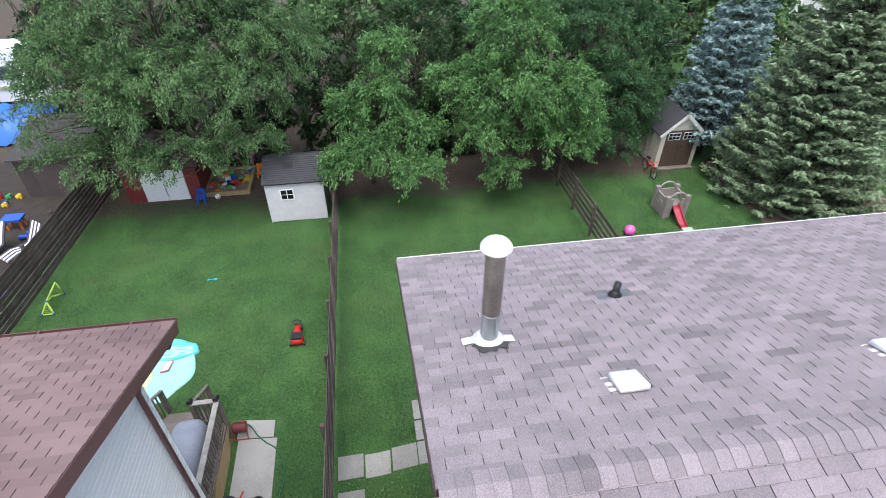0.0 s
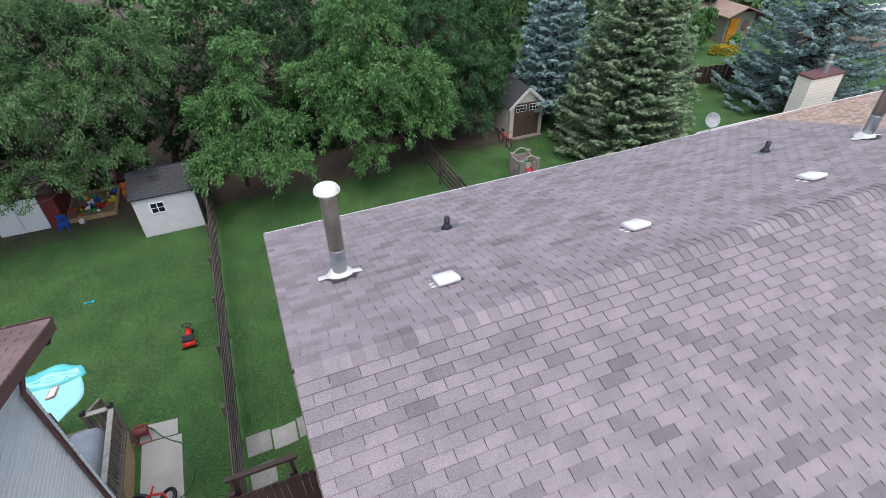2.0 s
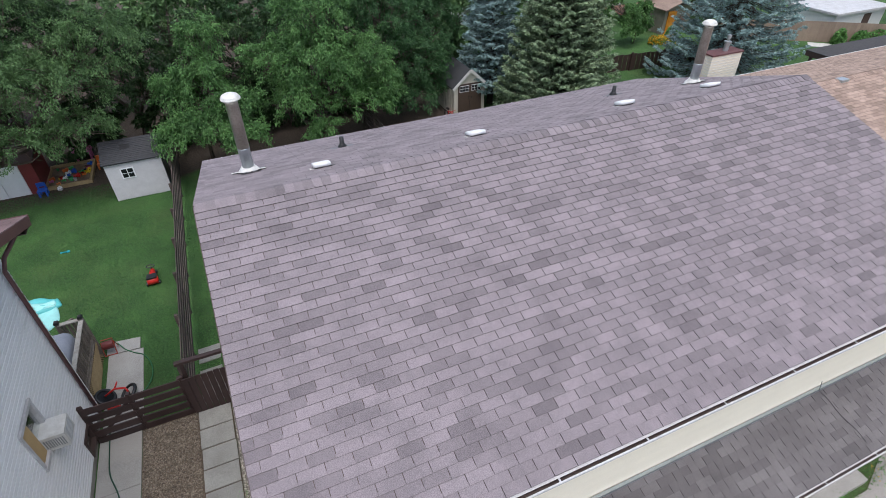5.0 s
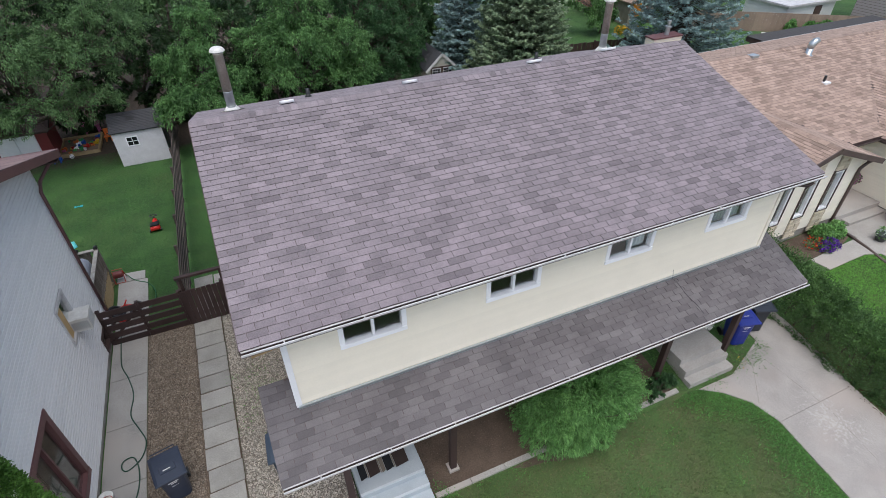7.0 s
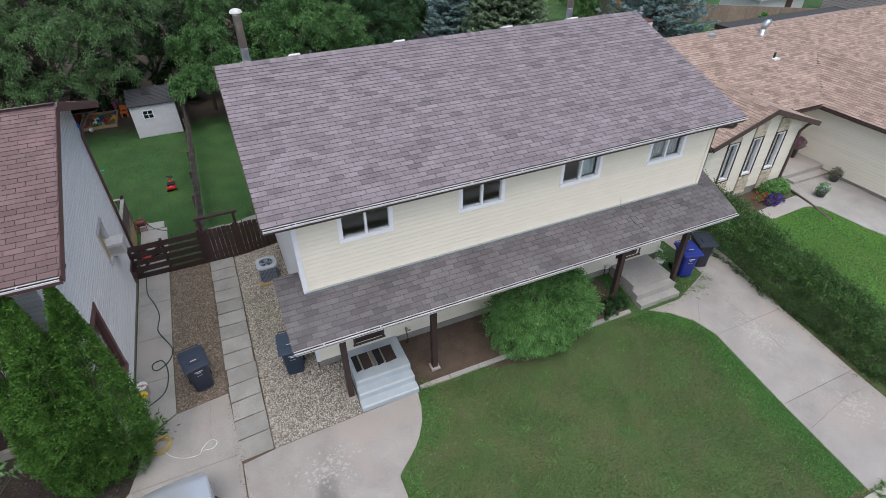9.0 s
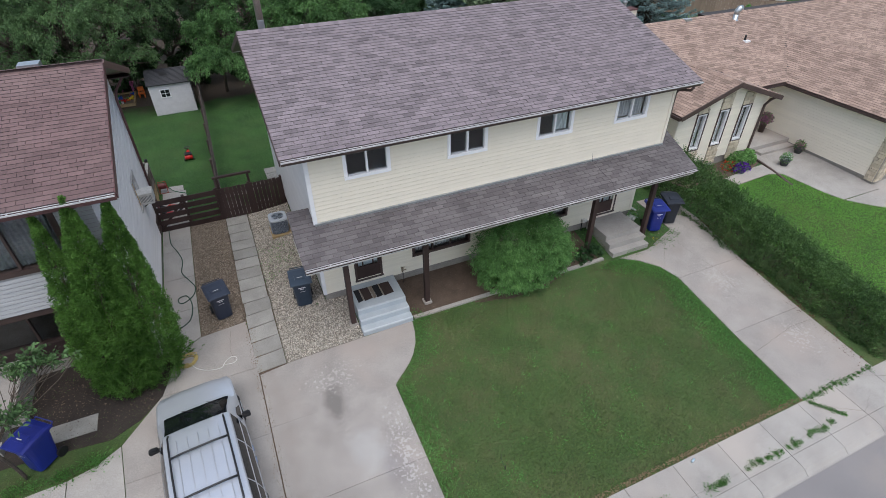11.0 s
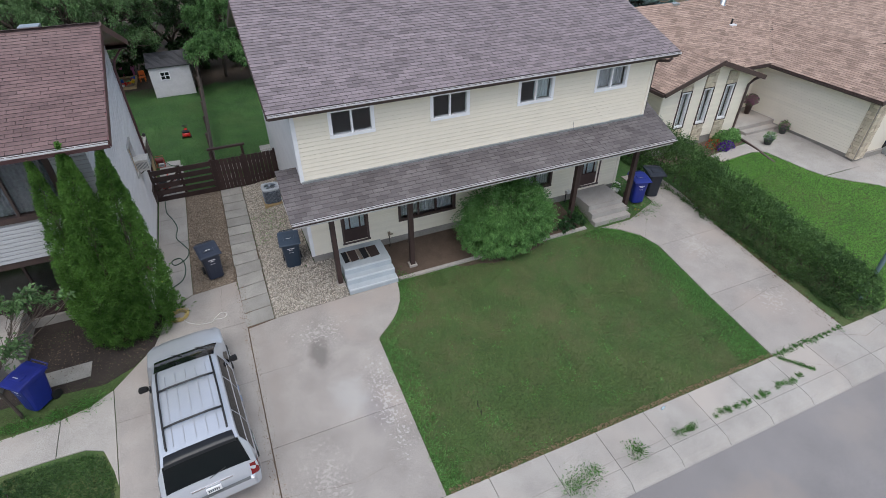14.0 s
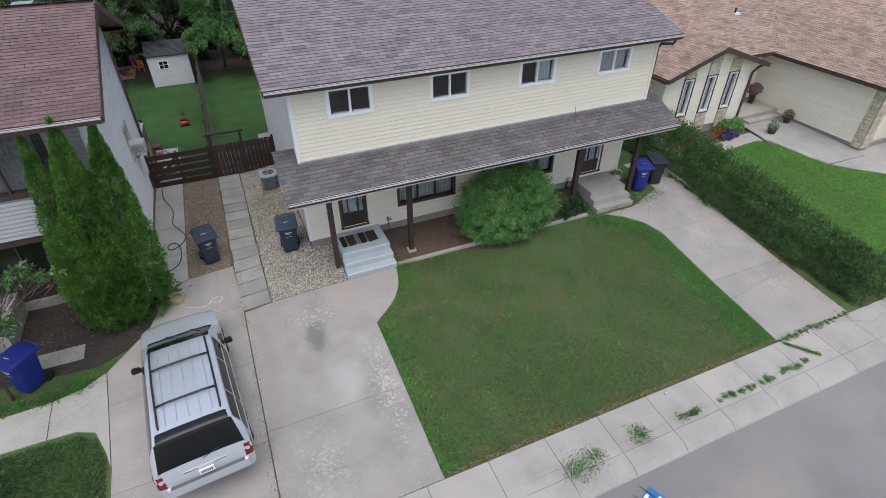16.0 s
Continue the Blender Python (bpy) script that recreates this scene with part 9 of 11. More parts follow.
def playhouse():
    x, y = 10.75, 18.75
    z = height(x, y)
    t = thing("play_castle", (x, y, z), "grey-beige plastic play castle with a crimson slide", "playhouse")
    g = plain("grey_beige_plastic", (0.27, 0.235, 0.215), 0.6)
    w = 0.52
    for sx, sy, lab in ((-1, 0, "side"), (1, 0, "side"), (0, 1, "back")):
        bm = B()
        if sx:
            x0 = x + sx * w
            box(bm, x0 - 0.04, y - w, z, x0 + 0.04, y - w + 0.25, z + 1.05)
            box(bm, x0 - 0.04, y + w - 0.25, z, x0 + 0.04, y + w, z + 1.05)
            box(bm, x0 - 0.04, y - w + 0.25, z, x0 + 0.04, y + w - 0.25, z + 0.55)
            box(bm, x0 - 0.04, y - w + 0.25, z + 0.88, x0 + 0.04, y + w - 0.25, z + 1.05)
        else:
            box(bm, x - w, y + w - 0.04, z, x + w, y + w + 0.04, z + 1.05)
        part("wall_panel", bm, g, t, bevel=0.02)
    for a, b in ((-w, -0.2), (0.2, w)):
        bm = B()
        box(bm, x + a, y - w - 0.04, z, x + b, y - w + 0.04, z + 1.05)
        part("wall_panel", bm, g, t, bevel=0.02)
    for i in range(5):
        for j in range(3):
            bm = B()
            yy, zz = y - w + 0.05 + j * 0.34, z + 0.04 + i * 0.19
            box(bm, x - w - 0.055, yy, zz, x - w - 0.035, yy + 0.28, zz + 0.14)
            part("moulded_stone", bm, g, t)
    for sx in (-1, 1):
        for sy in (-1, 1):
            bm = B()
            box(bm, x + sx * w - 0.10, y + sy * w - 0.10, z, x + sx * w + 0.10, y + sy * w + 0.10, z + 1.22)
            part("corner_tower", bm, g, t, bevel=0.03)
    for yy in (y - w, y + w):
        bm = B()
        tube(bm, [(x + math.cos(a) * 0.42, yy, z + 1.0 + 0.42 * math.sin(a)) for a in np.linspace(0, math.pi, 13)], 0.05, 8)
        part("arch", bm, g, t, smooth=True)
    bm = B()
    box(bm, x - w, y - w + 0.04, z + 0.50, x + w, y + w - 0.04, z + 0.55)
    part("platform", bm, g, t)
    bm = B()
    pts = [(x, y - w + 0.1, z + 0.62), (x, y - w - 0.1, z + 0.58), (x + 0.02, y - w - 0.5, z + 0.30), (x + 0.04, y - w - 0.85, z + 0.10), (x + 0.05, y - w - 1.05, z + 0.08)]
    prof = [(-0.20, 0.12), (-0.17, 0.12), (-0.15, 0.0), (0.15, 0.0), (0.17, 0.12), (0.20, 0.12), (0.18, -0.03), (-0.18, -0.03)]
    rows = [[bm.verts.new((px + a, py, pz + b)) for a, b in prof] for px, py, pz in pts]
    for r, q in zip(rows, rows[1:]):
        for k in range(8):
            bm.faces.new((r[k], r[(k + 1) % 8], q[(k + 1) % 8], q[k]))
    bm.faces.new(rows[0])
    bm.faces.new(rows[-1][::-1])
    bmesh.ops.recalc_face_normals(bm, faces=bm.faces[:])
    part("slide", bm, plain("crimson_plastic", (0.36, 0.028, 0.055), 0.35), t, "crimson slide", smooth=False)
    bm = B()
    box(bm, x - 0.16, y - 0.15, z + 0.85, x + 0.12, y - 0.1, z + 1.0)
    part("toy_panel", bm, GREENP, t)
    t.scale = (0.8, 0.8, 0.8)
    cub("step_block", 10.85, 17.35, z, "pale green plastic block at the slide's foot", "toy", [(0, 0, 0, 0.42, 0.22, 0.10)], plain("pale_green_plastic", (0.35, 0.5, 0.36), 0.5))
    bm = B()
    bmesh.ops.create_uvsphere(bm, u_segments=24, v_segments=14, radius=0.21, matrix=Matrix.Translation((8.52, 17.45, height(8.5, 17.4) + 0.21)))
    solid("play_ball", bm, plain("pink_ball", (0.72, 0.13, 0.42), 0.3), "large glossy pink ball on the lawn", "ball", smooth=True)


playhouse()


def bicycle():
    x, y = 11.35, 21.7
    z = height(x, y)
    t = thing("bicycle", (x, y, z), "red child's bicycle leaning by the shed", "bicycle")
    for dy in (-0.42, 0.42):
        bm = B()
        tube(bm, [(x, y + dy + 0.25 * math.cos(a), z + 0.26 + 0.25 * math.sin(a)) for a in np.linspace(0, math.tau, 25)], 0.024, 6, False)
        part("wheel", bm, BLACK, t, smooth=True)
        bm = B()
        for a in np.linspace(0, math.pi, 6, False):
            c, s = 0.24 * math.cos(a), 0.24 * math.sin(a)
            tube(bm, [(x, y + dy - c, z + 0.26 - s), (x, y + dy + c, z + 0.26 + s)], 0.004, 4)
        part("spokes", bm, GALV, t)
    bm = B()
    for p, q in (((x, y - 0.42, z + 0.26), (x, y - 0.30, z + 0.66)), ((x, y - 0.32, z + 0.58), (x, y + 0.12, z + 0.30)), ((x, y + 0.12, z + 0.30), (x, y + 0.22, z + 0.66)), ((x, y + 0.42, z + 0.26), (x, y + 0.12, z + 0.30)), ((x, y + 0.20, z + 0.58), (x, y - 0.30, z + 0.62))):
        tube(bm, [p, q], 0.022, 8)
    tube(bm, [(x - 0.24, y - 0.26, z + 0.76), (x, y - 0.29, z + 0.70), (x + 0.24, y - 0.26, z + 0.76)], 0.015, 8)
    part("frame", bm, RED, t, smooth=True)
    bm = B()
    box(bm, x - 0.06, y + 0.14, z + 0.66, x + 0.06, y + 0.36, z + 0.71)
    part("saddle", bm, BLACK, t, bevel=0.02)


bicycle()


# ---- the yard beyond the tall fence ----
def lounger(x, y, turn, label):
    t = thing("sun_lounger", (0, 0, 0), label, "lounger", "striped loungers")
    pts = [(0, -0.85, 0.30), (0, -0.45, 0.38), (0, 0.0, 0.28), (0, 0.15, 0.30), (0, 0.62, 0.98)]
    for i in range(7):
        xx = -0.27 + i * 0.09
        bm = B()
        prof = []
        for (a, b, c), (d, e, f) in zip(pts, pts[1:]):
            beam(bm, (xx, b, c), (xx, e, f), 0.088, 0.05, up=(1, 0, 0.01)) if False else hexa(bm, [(xx - 0.044, b, c), (xx + 0.044, b, c), (xx + 0.044, e, f), (xx - 0.044, e, f), (xx - 0.044, b - 0.0, c + 0.06), (xx + 0.044, b, c + 0.06), (xx + 0.044, e, f + 0.06), (xx - 0.044, e, f + 0.06)])
        bmesh.ops.recalc_face_normals(bm, faces=bm.faces[:])
        part("cushion_stripe", bm, WHITE if i % 2 else plain("charcoal_cloth", (0.07, 0.06, 0.075), 0.9), t)
    bm = B()
    for sx in (-0.3, 0.3):
        tube(bm, [(sx, -0.85, 0.28), (sx, 0.1, 0.26), (sx, 0.62, 0.95)], 0.014, 6)
        tube(bm, [(sx, -0.6, 0.3), (sx, -0.6, 0.0)], 0.014, 6)
        tube(bm, [(sx, 0.2, 0.3), (sx, 0.45, 0.0)], 0.014, 6)
    part("frame", bm, BLACK, t)
    t.matrix_basis = pose(x, y, height(x, y) + 0.02, 0, 0, turn)


lounger(-13.30, 19.5, -35, "folding lounger with black and white striped cushion")
lounger(-14.55, 19.7, -20, "folding lounger with black and white striped cushion")


def left_yard():
    # dark shed at the yard's end
    t = thing("garden_shed", (-14.6, 24.6, 0.1), "low dark brown timber shed with a plain board front", "shed")
    for i in range(5):
        bm = B()
        box(bm, -15.1 + i * 0.54, 23.6, 0.08, -14.57 + i * 0.54, 23.66, 1.9)
        part("board", bm, mat("dark_shed_board", (0.075, 0.055, 0.052), (0.05, 0.038, 0.036), rough=0.85, scale=2, fine=30, bump=0.2, vary=0.15), t)
    roof_slab(t, "roof", [(-15.2, 23.4, 1.9), (-12.3, 23.4, 1.9), (-12.3, 26.4, 2.5), (-15.2, 26.4, 2.5)], 0.08, TAR)
    bm = B()
    box(bm, -15.1, 23.66, 0.08, -12.4, 26.2, 1.88)
    part("wall", bm, BROWN, t)
    t = thing("play_table", (-14.6, 21.3, 0.1), "blue plastic play table with orange legs", "table")
    bm = B()
    box(bm, -14.95, 21.1, 0.5, -14.25, 21.6, 0.58)
    part("top", bm, BLUEP, t, bevel=0.02)
    for a, b in ((-14.85, 21.2), (-14.35, 21.2), (-14.85, 21.5), (-14.35, 21.5)):
        bm = B()
        tube(bm, [(a, b, 0.1), (a, b, 0.5)], 0.04, 8)
        part("leg", bm, ORANGE, t)
    rng = random.Random(3)
    for i in range(9):
        x, y = rng.uniform(-16.6, -15.4), rng.uniform(22.9, 24.3)
        cub("toy_truck", x, y, height(x, y) + 0.02, "bright plastic toy vehicle on bare soil", "toy", [(0, 0, 0.04, 0.22, 0.12, 0.07), (0.05, 0, 0.11, 0.10, 0.11, 0.07), (-0.07, 0, 0, 0.06, 0.14, 0.07), (0.07, 0, 0, 0.06, 0.14, 0.07)], rng.choice((YELLOW, BLUEP, RED, GREENP, YELLOW)), "toys in the yard")
    cub("toy_scooter", -13.9, 20.5, 0.1, "blue and red ride-on toy with a grey helmet", "toy", [(0, 0, 0.08, 0.5, 0.16, 0.08), (0.22, 0, 0.0, 0.06, 0.3, 0.14), (-0.2, 0, 0.0, 0.06, 0.12, 0.14), (0.1, 0.05, 0.16, 0.1, 0.1, 0.12)], BLUEP)
    cub("toy_slide", -13.35, 17.2, 0.12, "blue and purple toy blocks beside a slab", "toy", [(0, 0, 0, 0.3, 0.12, 0.08), (0.2, 0.1, 0, 0.12, 0.25, 0.08)], plain("violet_plastic", (0.20, 0.12, 0.45), 0.4))
    st = thing("garden_slab", (-13.6, 15.9, 0.12), "pale concrete slabs beside the fence", "path", kind="structure")
    sheet("path_slab", [(-14.6, 14.6), (-12.85, 14.6), (-12.75, 16.2), (-13.2, 16.9), (-14.6, 16.9)], 0.03, CONCRETE, st)
    # tarpaulin and caravan beyond
    t = thing("tarpaulin", (-19, 29.5, 0.1), "crumpled bright blue tarpaulin over a heap", "tarpaulin")
    bm = B()
    nx, ny = 26, 18
    rows = []
    for j in range(ny):
        rows.append([bm.verts.new((-22.5 + i * 0.26, 28.6 + j * 0.17, 0.15 + 1.4 * math.sin(math.pi * j / (ny - 1)) ** 0.5 + 0.10 * math.sin(i * 1.9 + j) + 0.07 * math.sin(j * 2.3 - i * 0.7))) for i in range(nx)])
    for r, q in zip(rows, rows[1:]):
        for k in range(nx - 1):
            bm.faces.new((r[k], r[k + 1], q[k + 1], q[k]))
    part("sheet", bm, plain("blue_tarp", (0.03, 0.16, 0.62), 0.4), t, smooth=True)
    t = thing("caravan", (-22, 35, 0.1), "white caravan parked beyond the trees", "caravan")
    bm = B()
    box(bm, -26.5, 33.5, 0.5, -18.3, 36, 3.1)
    part("body", bm, WHITE, t, bevel=0.15)
    for a in (-25.4, -22.8, -20.3):
        bm = B()
        box(bm, a, 33.46, 1.7, a + 1.3, 33.49, 2.4)
        part("window", bm, plain("caravan_glass", (0.05, 0.055, 0.06), 0.1), t)
    bm = B()
    box(bm, -26.5, 33.45, 1.15, -18.3, 33.49, 1.32)
    part("stripe", bm, plain("beige_stripe", (0.45, 0.38, 0.28)), t)


left_yard()


# ---- beyond the bungalow ----
def far_gardens():
    f = thing("garden_fence", (27, 22.8, 0.1), "dark brown board fence at the garden's end", "fence")
    x = 15.5
    i = 0
    while x < 33:
        y = 24.0 - (x - 22) * 0.12
        bm = B()
        box(bm, x, y, 0.05, x + 0.32, y + 0.03, 1.35 + 0.02 * (i % 3))
        part("fence_board", bm, BROWN, f)
        x += 0.335
        i += 1
    for x in np.arange(15.5, 33, 2.4):
        bm = B()
        y = 24.0 - (x - 22) * 0.12
        box(bm, x - 0.05, y - 0.10, 0.0, x + 0.05, y - 0.005, 1.5)
        part("post", bm, BROWN, f)
    # shed with the orange door
    t = thing("garden_shed", (27.6, 29.0, 0.1), "small timber shed with an orange door and tan roof", "shed")
    bm = B()
    box(bm, 26.2, 28.0, 0.05, 28.8, 30.5, 2.3)
    part("wall", bm, mat("mossy_boards", (0.24, 0.22, 0.17), (0.16, 0.15, 0.11), rough=0.9, scale=3, fine=30, bump=0.3), t)
    bm = B()
    box(bm, 26.5, 27.94, 0.1, 27.3, 27.99, 2.0)
    d = part("door", bm, plain("orange_door_paint", (0.62, 0.24, 0.02)), t, bevel=0.01)
    for s in (0.2, 1.1):
        bm = B()
        box(bm, 26.62, 27.925, s + 0.1, 27.18, 27.938, s + 0.75)
        part("door_panel", bm, plain("orange_panel_paint", (0.55, 0.20, 0.015)), d)
    bm = B()
    tube(bm, [(28.05, 27.93, 1.4), (28.05, 27.98, 1.4)], 0.32, 20)
    part("wall_ornament", bm, plain("rusty_ornament", (0.16, 0.10, 0.08)), t)
    for s in (-1, 1):
        e = 27.5 + s * 1.65
        roof_slab(t, "roof", [(e, 27.6, 2.2), (27.5, 27.6, 2.75), (27.5, 30.8, 2.75), (e, 30.8, 2.2)], 0.08, SHINGLE_TAN)
    t.location.x += 6.4
    t.location.y += 1.0
    # raised deck with a red chair behind it
    t = thing("deck", (28, 35, 0.5), "raised reddish timber deck with railings", "deck")
    for i in range(14):
        bm = B()
        box(bm, 24, 33.5 + i * 0.2, 0.95, 33, 33.69 + i * 0.2, 1.0)
        part("deck_board", bm, plain("red_cedar_board", (0.26, 0.13, 0.085), 0.8), t)
    for i in range(46):
        bm = B()
        box(bm, 24 + i * 0.2, 33.4, 0.1, 24.17 + i * 0.2, 33.44, 1.7)
        part("rail_board", bm, BROWN, t)
    t.location.x += 8.0
    t.location.y -= 0.6
    cub("garden_chair", 37.4, 34.2, 1.0, "red plastic garden chair on the deck", "chair", [(-0.25, -0.25, 0, 0.07, 0.07, 0.45), (0.25, -0.25, 0, 0.07, 0.07, 0.45), (-0.25, 0.25, 0, 0.07, 0.07, 0.9), (0.25, 0.25, 0, 0.07, 0.07, 0.9), (0, 0, 0.4, 0.6, 0.6, 0.07), (0, 0.27, 0.5, 0.6, 0.06, 0.5)], plain("dark_red_plastic", (0.38, 0.02, 0.03)))
    t = thing("house", (31, 42, 0.1), "grey-sided house behind the far gardens", "house")
    bm = B()
    box(bm, 20, 38, 0, 36, 46, 5.0)
    part("wall", bm, SIDING_GREY, t)
    roof_slab(t, "roof", [(19.5, 37.5, 4.9), (36.5, 37.5, 4.9), (36.5, 42, 6.6), (19.5, 42, 6.6)], 0.15, SHINGLE_TAN)
    roof_slab(t, "roof", [(19.5, 42, 6.6), (36.5, 42, 6.6), (36.5, 46.5, 4.9), (19.5, 46.5, 4.9)], 0.15, SHINGLE_TAN)
    for x in (22, 27, 32):
        window(t, (x, 38), (1, 0), (0, -1), 1.5, 2.4, 3.6, WHITE)
    # tan fence and the pale outbuilding
    f = thing("garden_fence", (42, 27, 0.1), "tall tan board fence of the far garden", "fence")
    tanw = mat("tan_fence_board", (0.34, 0.25, 0.19), (0.26, 0.19, 0.145), rough=0.85, scale=2, fine=30, bump=0.2, vary=0.15)
    for i in range(78):
        bm = B()
        x, y = 36.0 + i * 0.1634, 26.76 - i * 0.1173
        beam(bm, (x, y, 0.9), (x + 0.154, y - 0.1106, 0.9), 0.03, 1.7)
        part("fence_board", bm, tanw, f)
    t = thing("garage", (45.5, 25, 0.1), "white outbuilding with a pale flat roof", "outbuilding")
    bm = B()
    box(bm, 43.3, 23.0, 0.05, 49, 27, 1.95)
    part("wall", bm, SIDING_WHITE, t)
    bm = B()
    box(bm, 46.6, 22.95, 0.1, 47.4, 22.99, 1.7)
    part("door", bm, plain("brown_garage_door", (0.10, 0.06, 0.05)), t)
    bm = B()
    box(bm, 43.0, 22.7, 1.95, 49.4, 27.4, 2.1)
    part("roof", bm, GUTTER, t, bevel=0.02)
    gr = thing("gravel_border", (42, 25, 0.1), "pale gravel border along the tan fence", "gravel", kind="structure")
    sheet("gravel_bed", [(40.2, 22.2), (43.2, 19.6), (43.9, 20.2), (41.0, 22.9)], 0.012, mat("white_gravel", (0.62, 0.60, 0.57), (0.42, 0.40, 0.37), rough=0.95, scale=8, fine=30, bump=0.6, dist=0.02), gr, "", 2.0, 0.04)
    # grey-walled house at the far side and a low roof before it
    t = thing("house", (56, 20, 0.1), "grey-sided house beyond the bungalow", "house")
    bm = B()
    box(bm, 44.0, 13, 0, 62, 22, 5.2)
    part("wall", bm, mat("warm_grey_siding", (0.46, 0.40, 0.38), (0.42, 0.365, 0.345), rough=0.6), t)
    for i in range(24):
        bm = B()
        box(bm, 43.975, 13, 0.3 + i * 0.2, 43.998, 22, 0.315 + i * 0.2)
        part("siding_lap", bm, BROWN_TRIM, t)
    roof_slab(t, "roof", [(43.4, 12.4, 5.1), (62.6, 12.4, 5.1), (62.6, 17.5, 7.0), (43.4, 17.5, 7.0)], 0.16, SHINGLE_RED)
    roof_slab(t, "roof", [(43.4, 17.5, 7.0), (62.6, 17.5, 7.0), (62.6, 22.6, 5.1), (43.4, 22.6, 5.1)], 0.16, SHINGLE_RED)
    t.location.x += 6.0
    t = thing("lean_to_roof", (37, 15, 2.9), "low brown-edged roof behind the bungalow", "roof")
    roof_slab(t, "roof_panel", [(30.3, 14.35, 3.02), (42, 14.35, 2.95), (42, 16.0, 2.95), (30.3, 16.0, 3.02)], 0.26, BROWN_TRIM)
    roof_slab(t, "roof_panel", [(30.27, 14.32, 3.055), (42.03, 14.32, 2.985), (42.03, 16.03, 2.985), (30.27, 16.03, 3.055)], 0.03, TAR)
    bm = B()
    for x, y in ((30.6, 15.8), (41.5, 15.8), (30.6, 14.6), (41.5, 14.6)):
        box(bm, x - 0.06, y - 0.06, 0.05, x + 0.06, y + 0.06, 2.75)
    part("supports", bm, BROWN_TRIM, t)


far_gardens()

# ---- grass, weeds, pebbles ----
def inside_poly(x, y, poly):
    ok = np.zeros(len(x), bool)
    j = len(poly) - 1
    for i in range(len(poly)):
        (xi, yi), (xj, yj) = poly[i], poly[j]
        hit = ((yi > y) != (yj > y)) & (x < (xj - xi) * (y - yi) / (yj - yi + 1e-12) + xi)
        ok ^= hit
        j = i
    return ok


def patchy(x, y, size, seed):
    """Smooth noise over the plan, 0 to 1, with patches of about that size."""
    g = np.random.default_rng(seed).uniform(size=(64, 64))
    u, v = x / size + 100, y / size + 100
    i, j = np.floor(u).astype(int), np.floor(v).astype(int)
    f, h = u - i, v - j
    f, h = f * f * (3 - 2 * f), h * h * (3 - 2 * h)
    at = lambda p, q: g[p % 64, q % 64]
    return (at(i, j) * (1 - f) + at(i + 1, j) * f) * (1 - h) + (at(i, j + 1) * (1 - f) + at(i + 1, j + 1) * f) * h


def lawn(name, poly, n, size, seed, label, m, thin=None, lean=1.5):
    """Grass blades over a patch; thin(x, y): the share of blades kept."""
    rng = np.random.default_rng(seed)
    xs, ys = [p[0] for p in poly], [p[1] for p in poly]
    x, y = rng.uniform(min(xs), max(xs), n), rng.uniform(min(ys), max(ys), n)
    k = inside_poly(x, y, poly)
    if thin:
        k &= rng.uniform(size=n) < thin(x, y)
    x, y = x[k], y[k]
    c = np.stack([x, y, heights(x, y) - 0.005], 1)
    d = rng.normal(size=(len(x), 3)) * np.array([lean, lean, 0.1]) + np.array([0, 0, 0.8])
    d /= np.linalg.norm(d, axis=1, keepdims=True)
    ln = (size * rng.uniform(0.5, 1.3, len(x)))[:, None]
    side = np.cross(d, np.array([0, 0, 1.0])) * ln * 0.16
    v = np.stack([c - side, c + side, c + d * ln], 1).reshape(-1, 3)
    f = np.arange(3 * len(x)).reshape(-1, 3)
    tagged(bulk(name, v, f, m, None, label, "stuff"), label, "grass", "", "stuff")


FRONT_BLADES = leafy("front_grass_blades", (0.104, 0.16, 0.044), (0.052, 0.086, 0.024), vary=0.45, fine=14, mix=0.58, lo=0.385, hi=0.615)
DRY_BLADES = leafy("dry_grass_blades", (0.165, 0.145, 0.072), (0.1, 0.085, 0.043), vary=0.45, fine=14, mix=0.58, lo=0.385, hi=0.615)
BACK_BLADES = leafy("back_grass_blades", (0.062, 0.158, 0.042), (0.032, 0.09, 0.024), vary=0.45, fine=13, mix=0.58, lo=0.385, hi=0.615)
RICH_BLADES = leafy("rich_grass_blades", (0.115, 0.285, 0.066), (0.074, 0.2, 0.044), vary=0.45, fine=13, mix=0.58, lo=0.385, hi=0.615)
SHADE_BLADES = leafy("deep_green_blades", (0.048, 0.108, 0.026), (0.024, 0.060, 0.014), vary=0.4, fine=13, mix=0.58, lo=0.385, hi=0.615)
LUSH_BLADES = leafy("lush_grass_blades", (0.165, 0.40, 0.060), (0.110, 0.29, 0.040), vary=0.35, fine=13, mix=0.58, lo=0.385, hi=0.615)
FRONT_LAWN = [(1.03, -7.95), (11.27, -7.92), (11.40, -5.4), (11.60, -2.6), (11.35, -2.05), (10.9, -1.55), (10.3, -1.15), (2.32, -1.0), (2.23, -1.49), (2.10, -1.87), (1.86, -2.28), (1.64, -2.53), (1.38, -2.77), (1.12, -2.98), (1.02, -3.06)]
RIGHT_EDGE = lambda y: np.interp(y, [-7.95, -5.4, -2.6, -2.05, -1.15], [11.28, 11.41, 11.61, 11.35, 10.35])
LEFT_EDGE = lambda y: np.interp(y, [-7.95, -3.06, -2.53, -1.87, -1.0], [1.03, 1.02, 1.64, 2.10, 2.32])
UNDER = lambda x, y: 1 - 0.5 * np.clip(1.6 - ((x - 6.0) / 2.0) ** 2 - ((y + 1.1) / 0.42) ** 2, 0, 1)
BARE = lambda x, y: 0.35 * patchy(x, y, 2.2, 1) + 0.35 * patchy(x, y, 0.7, 2) + 0.3 * patchy(x, y, 0.22, 3)
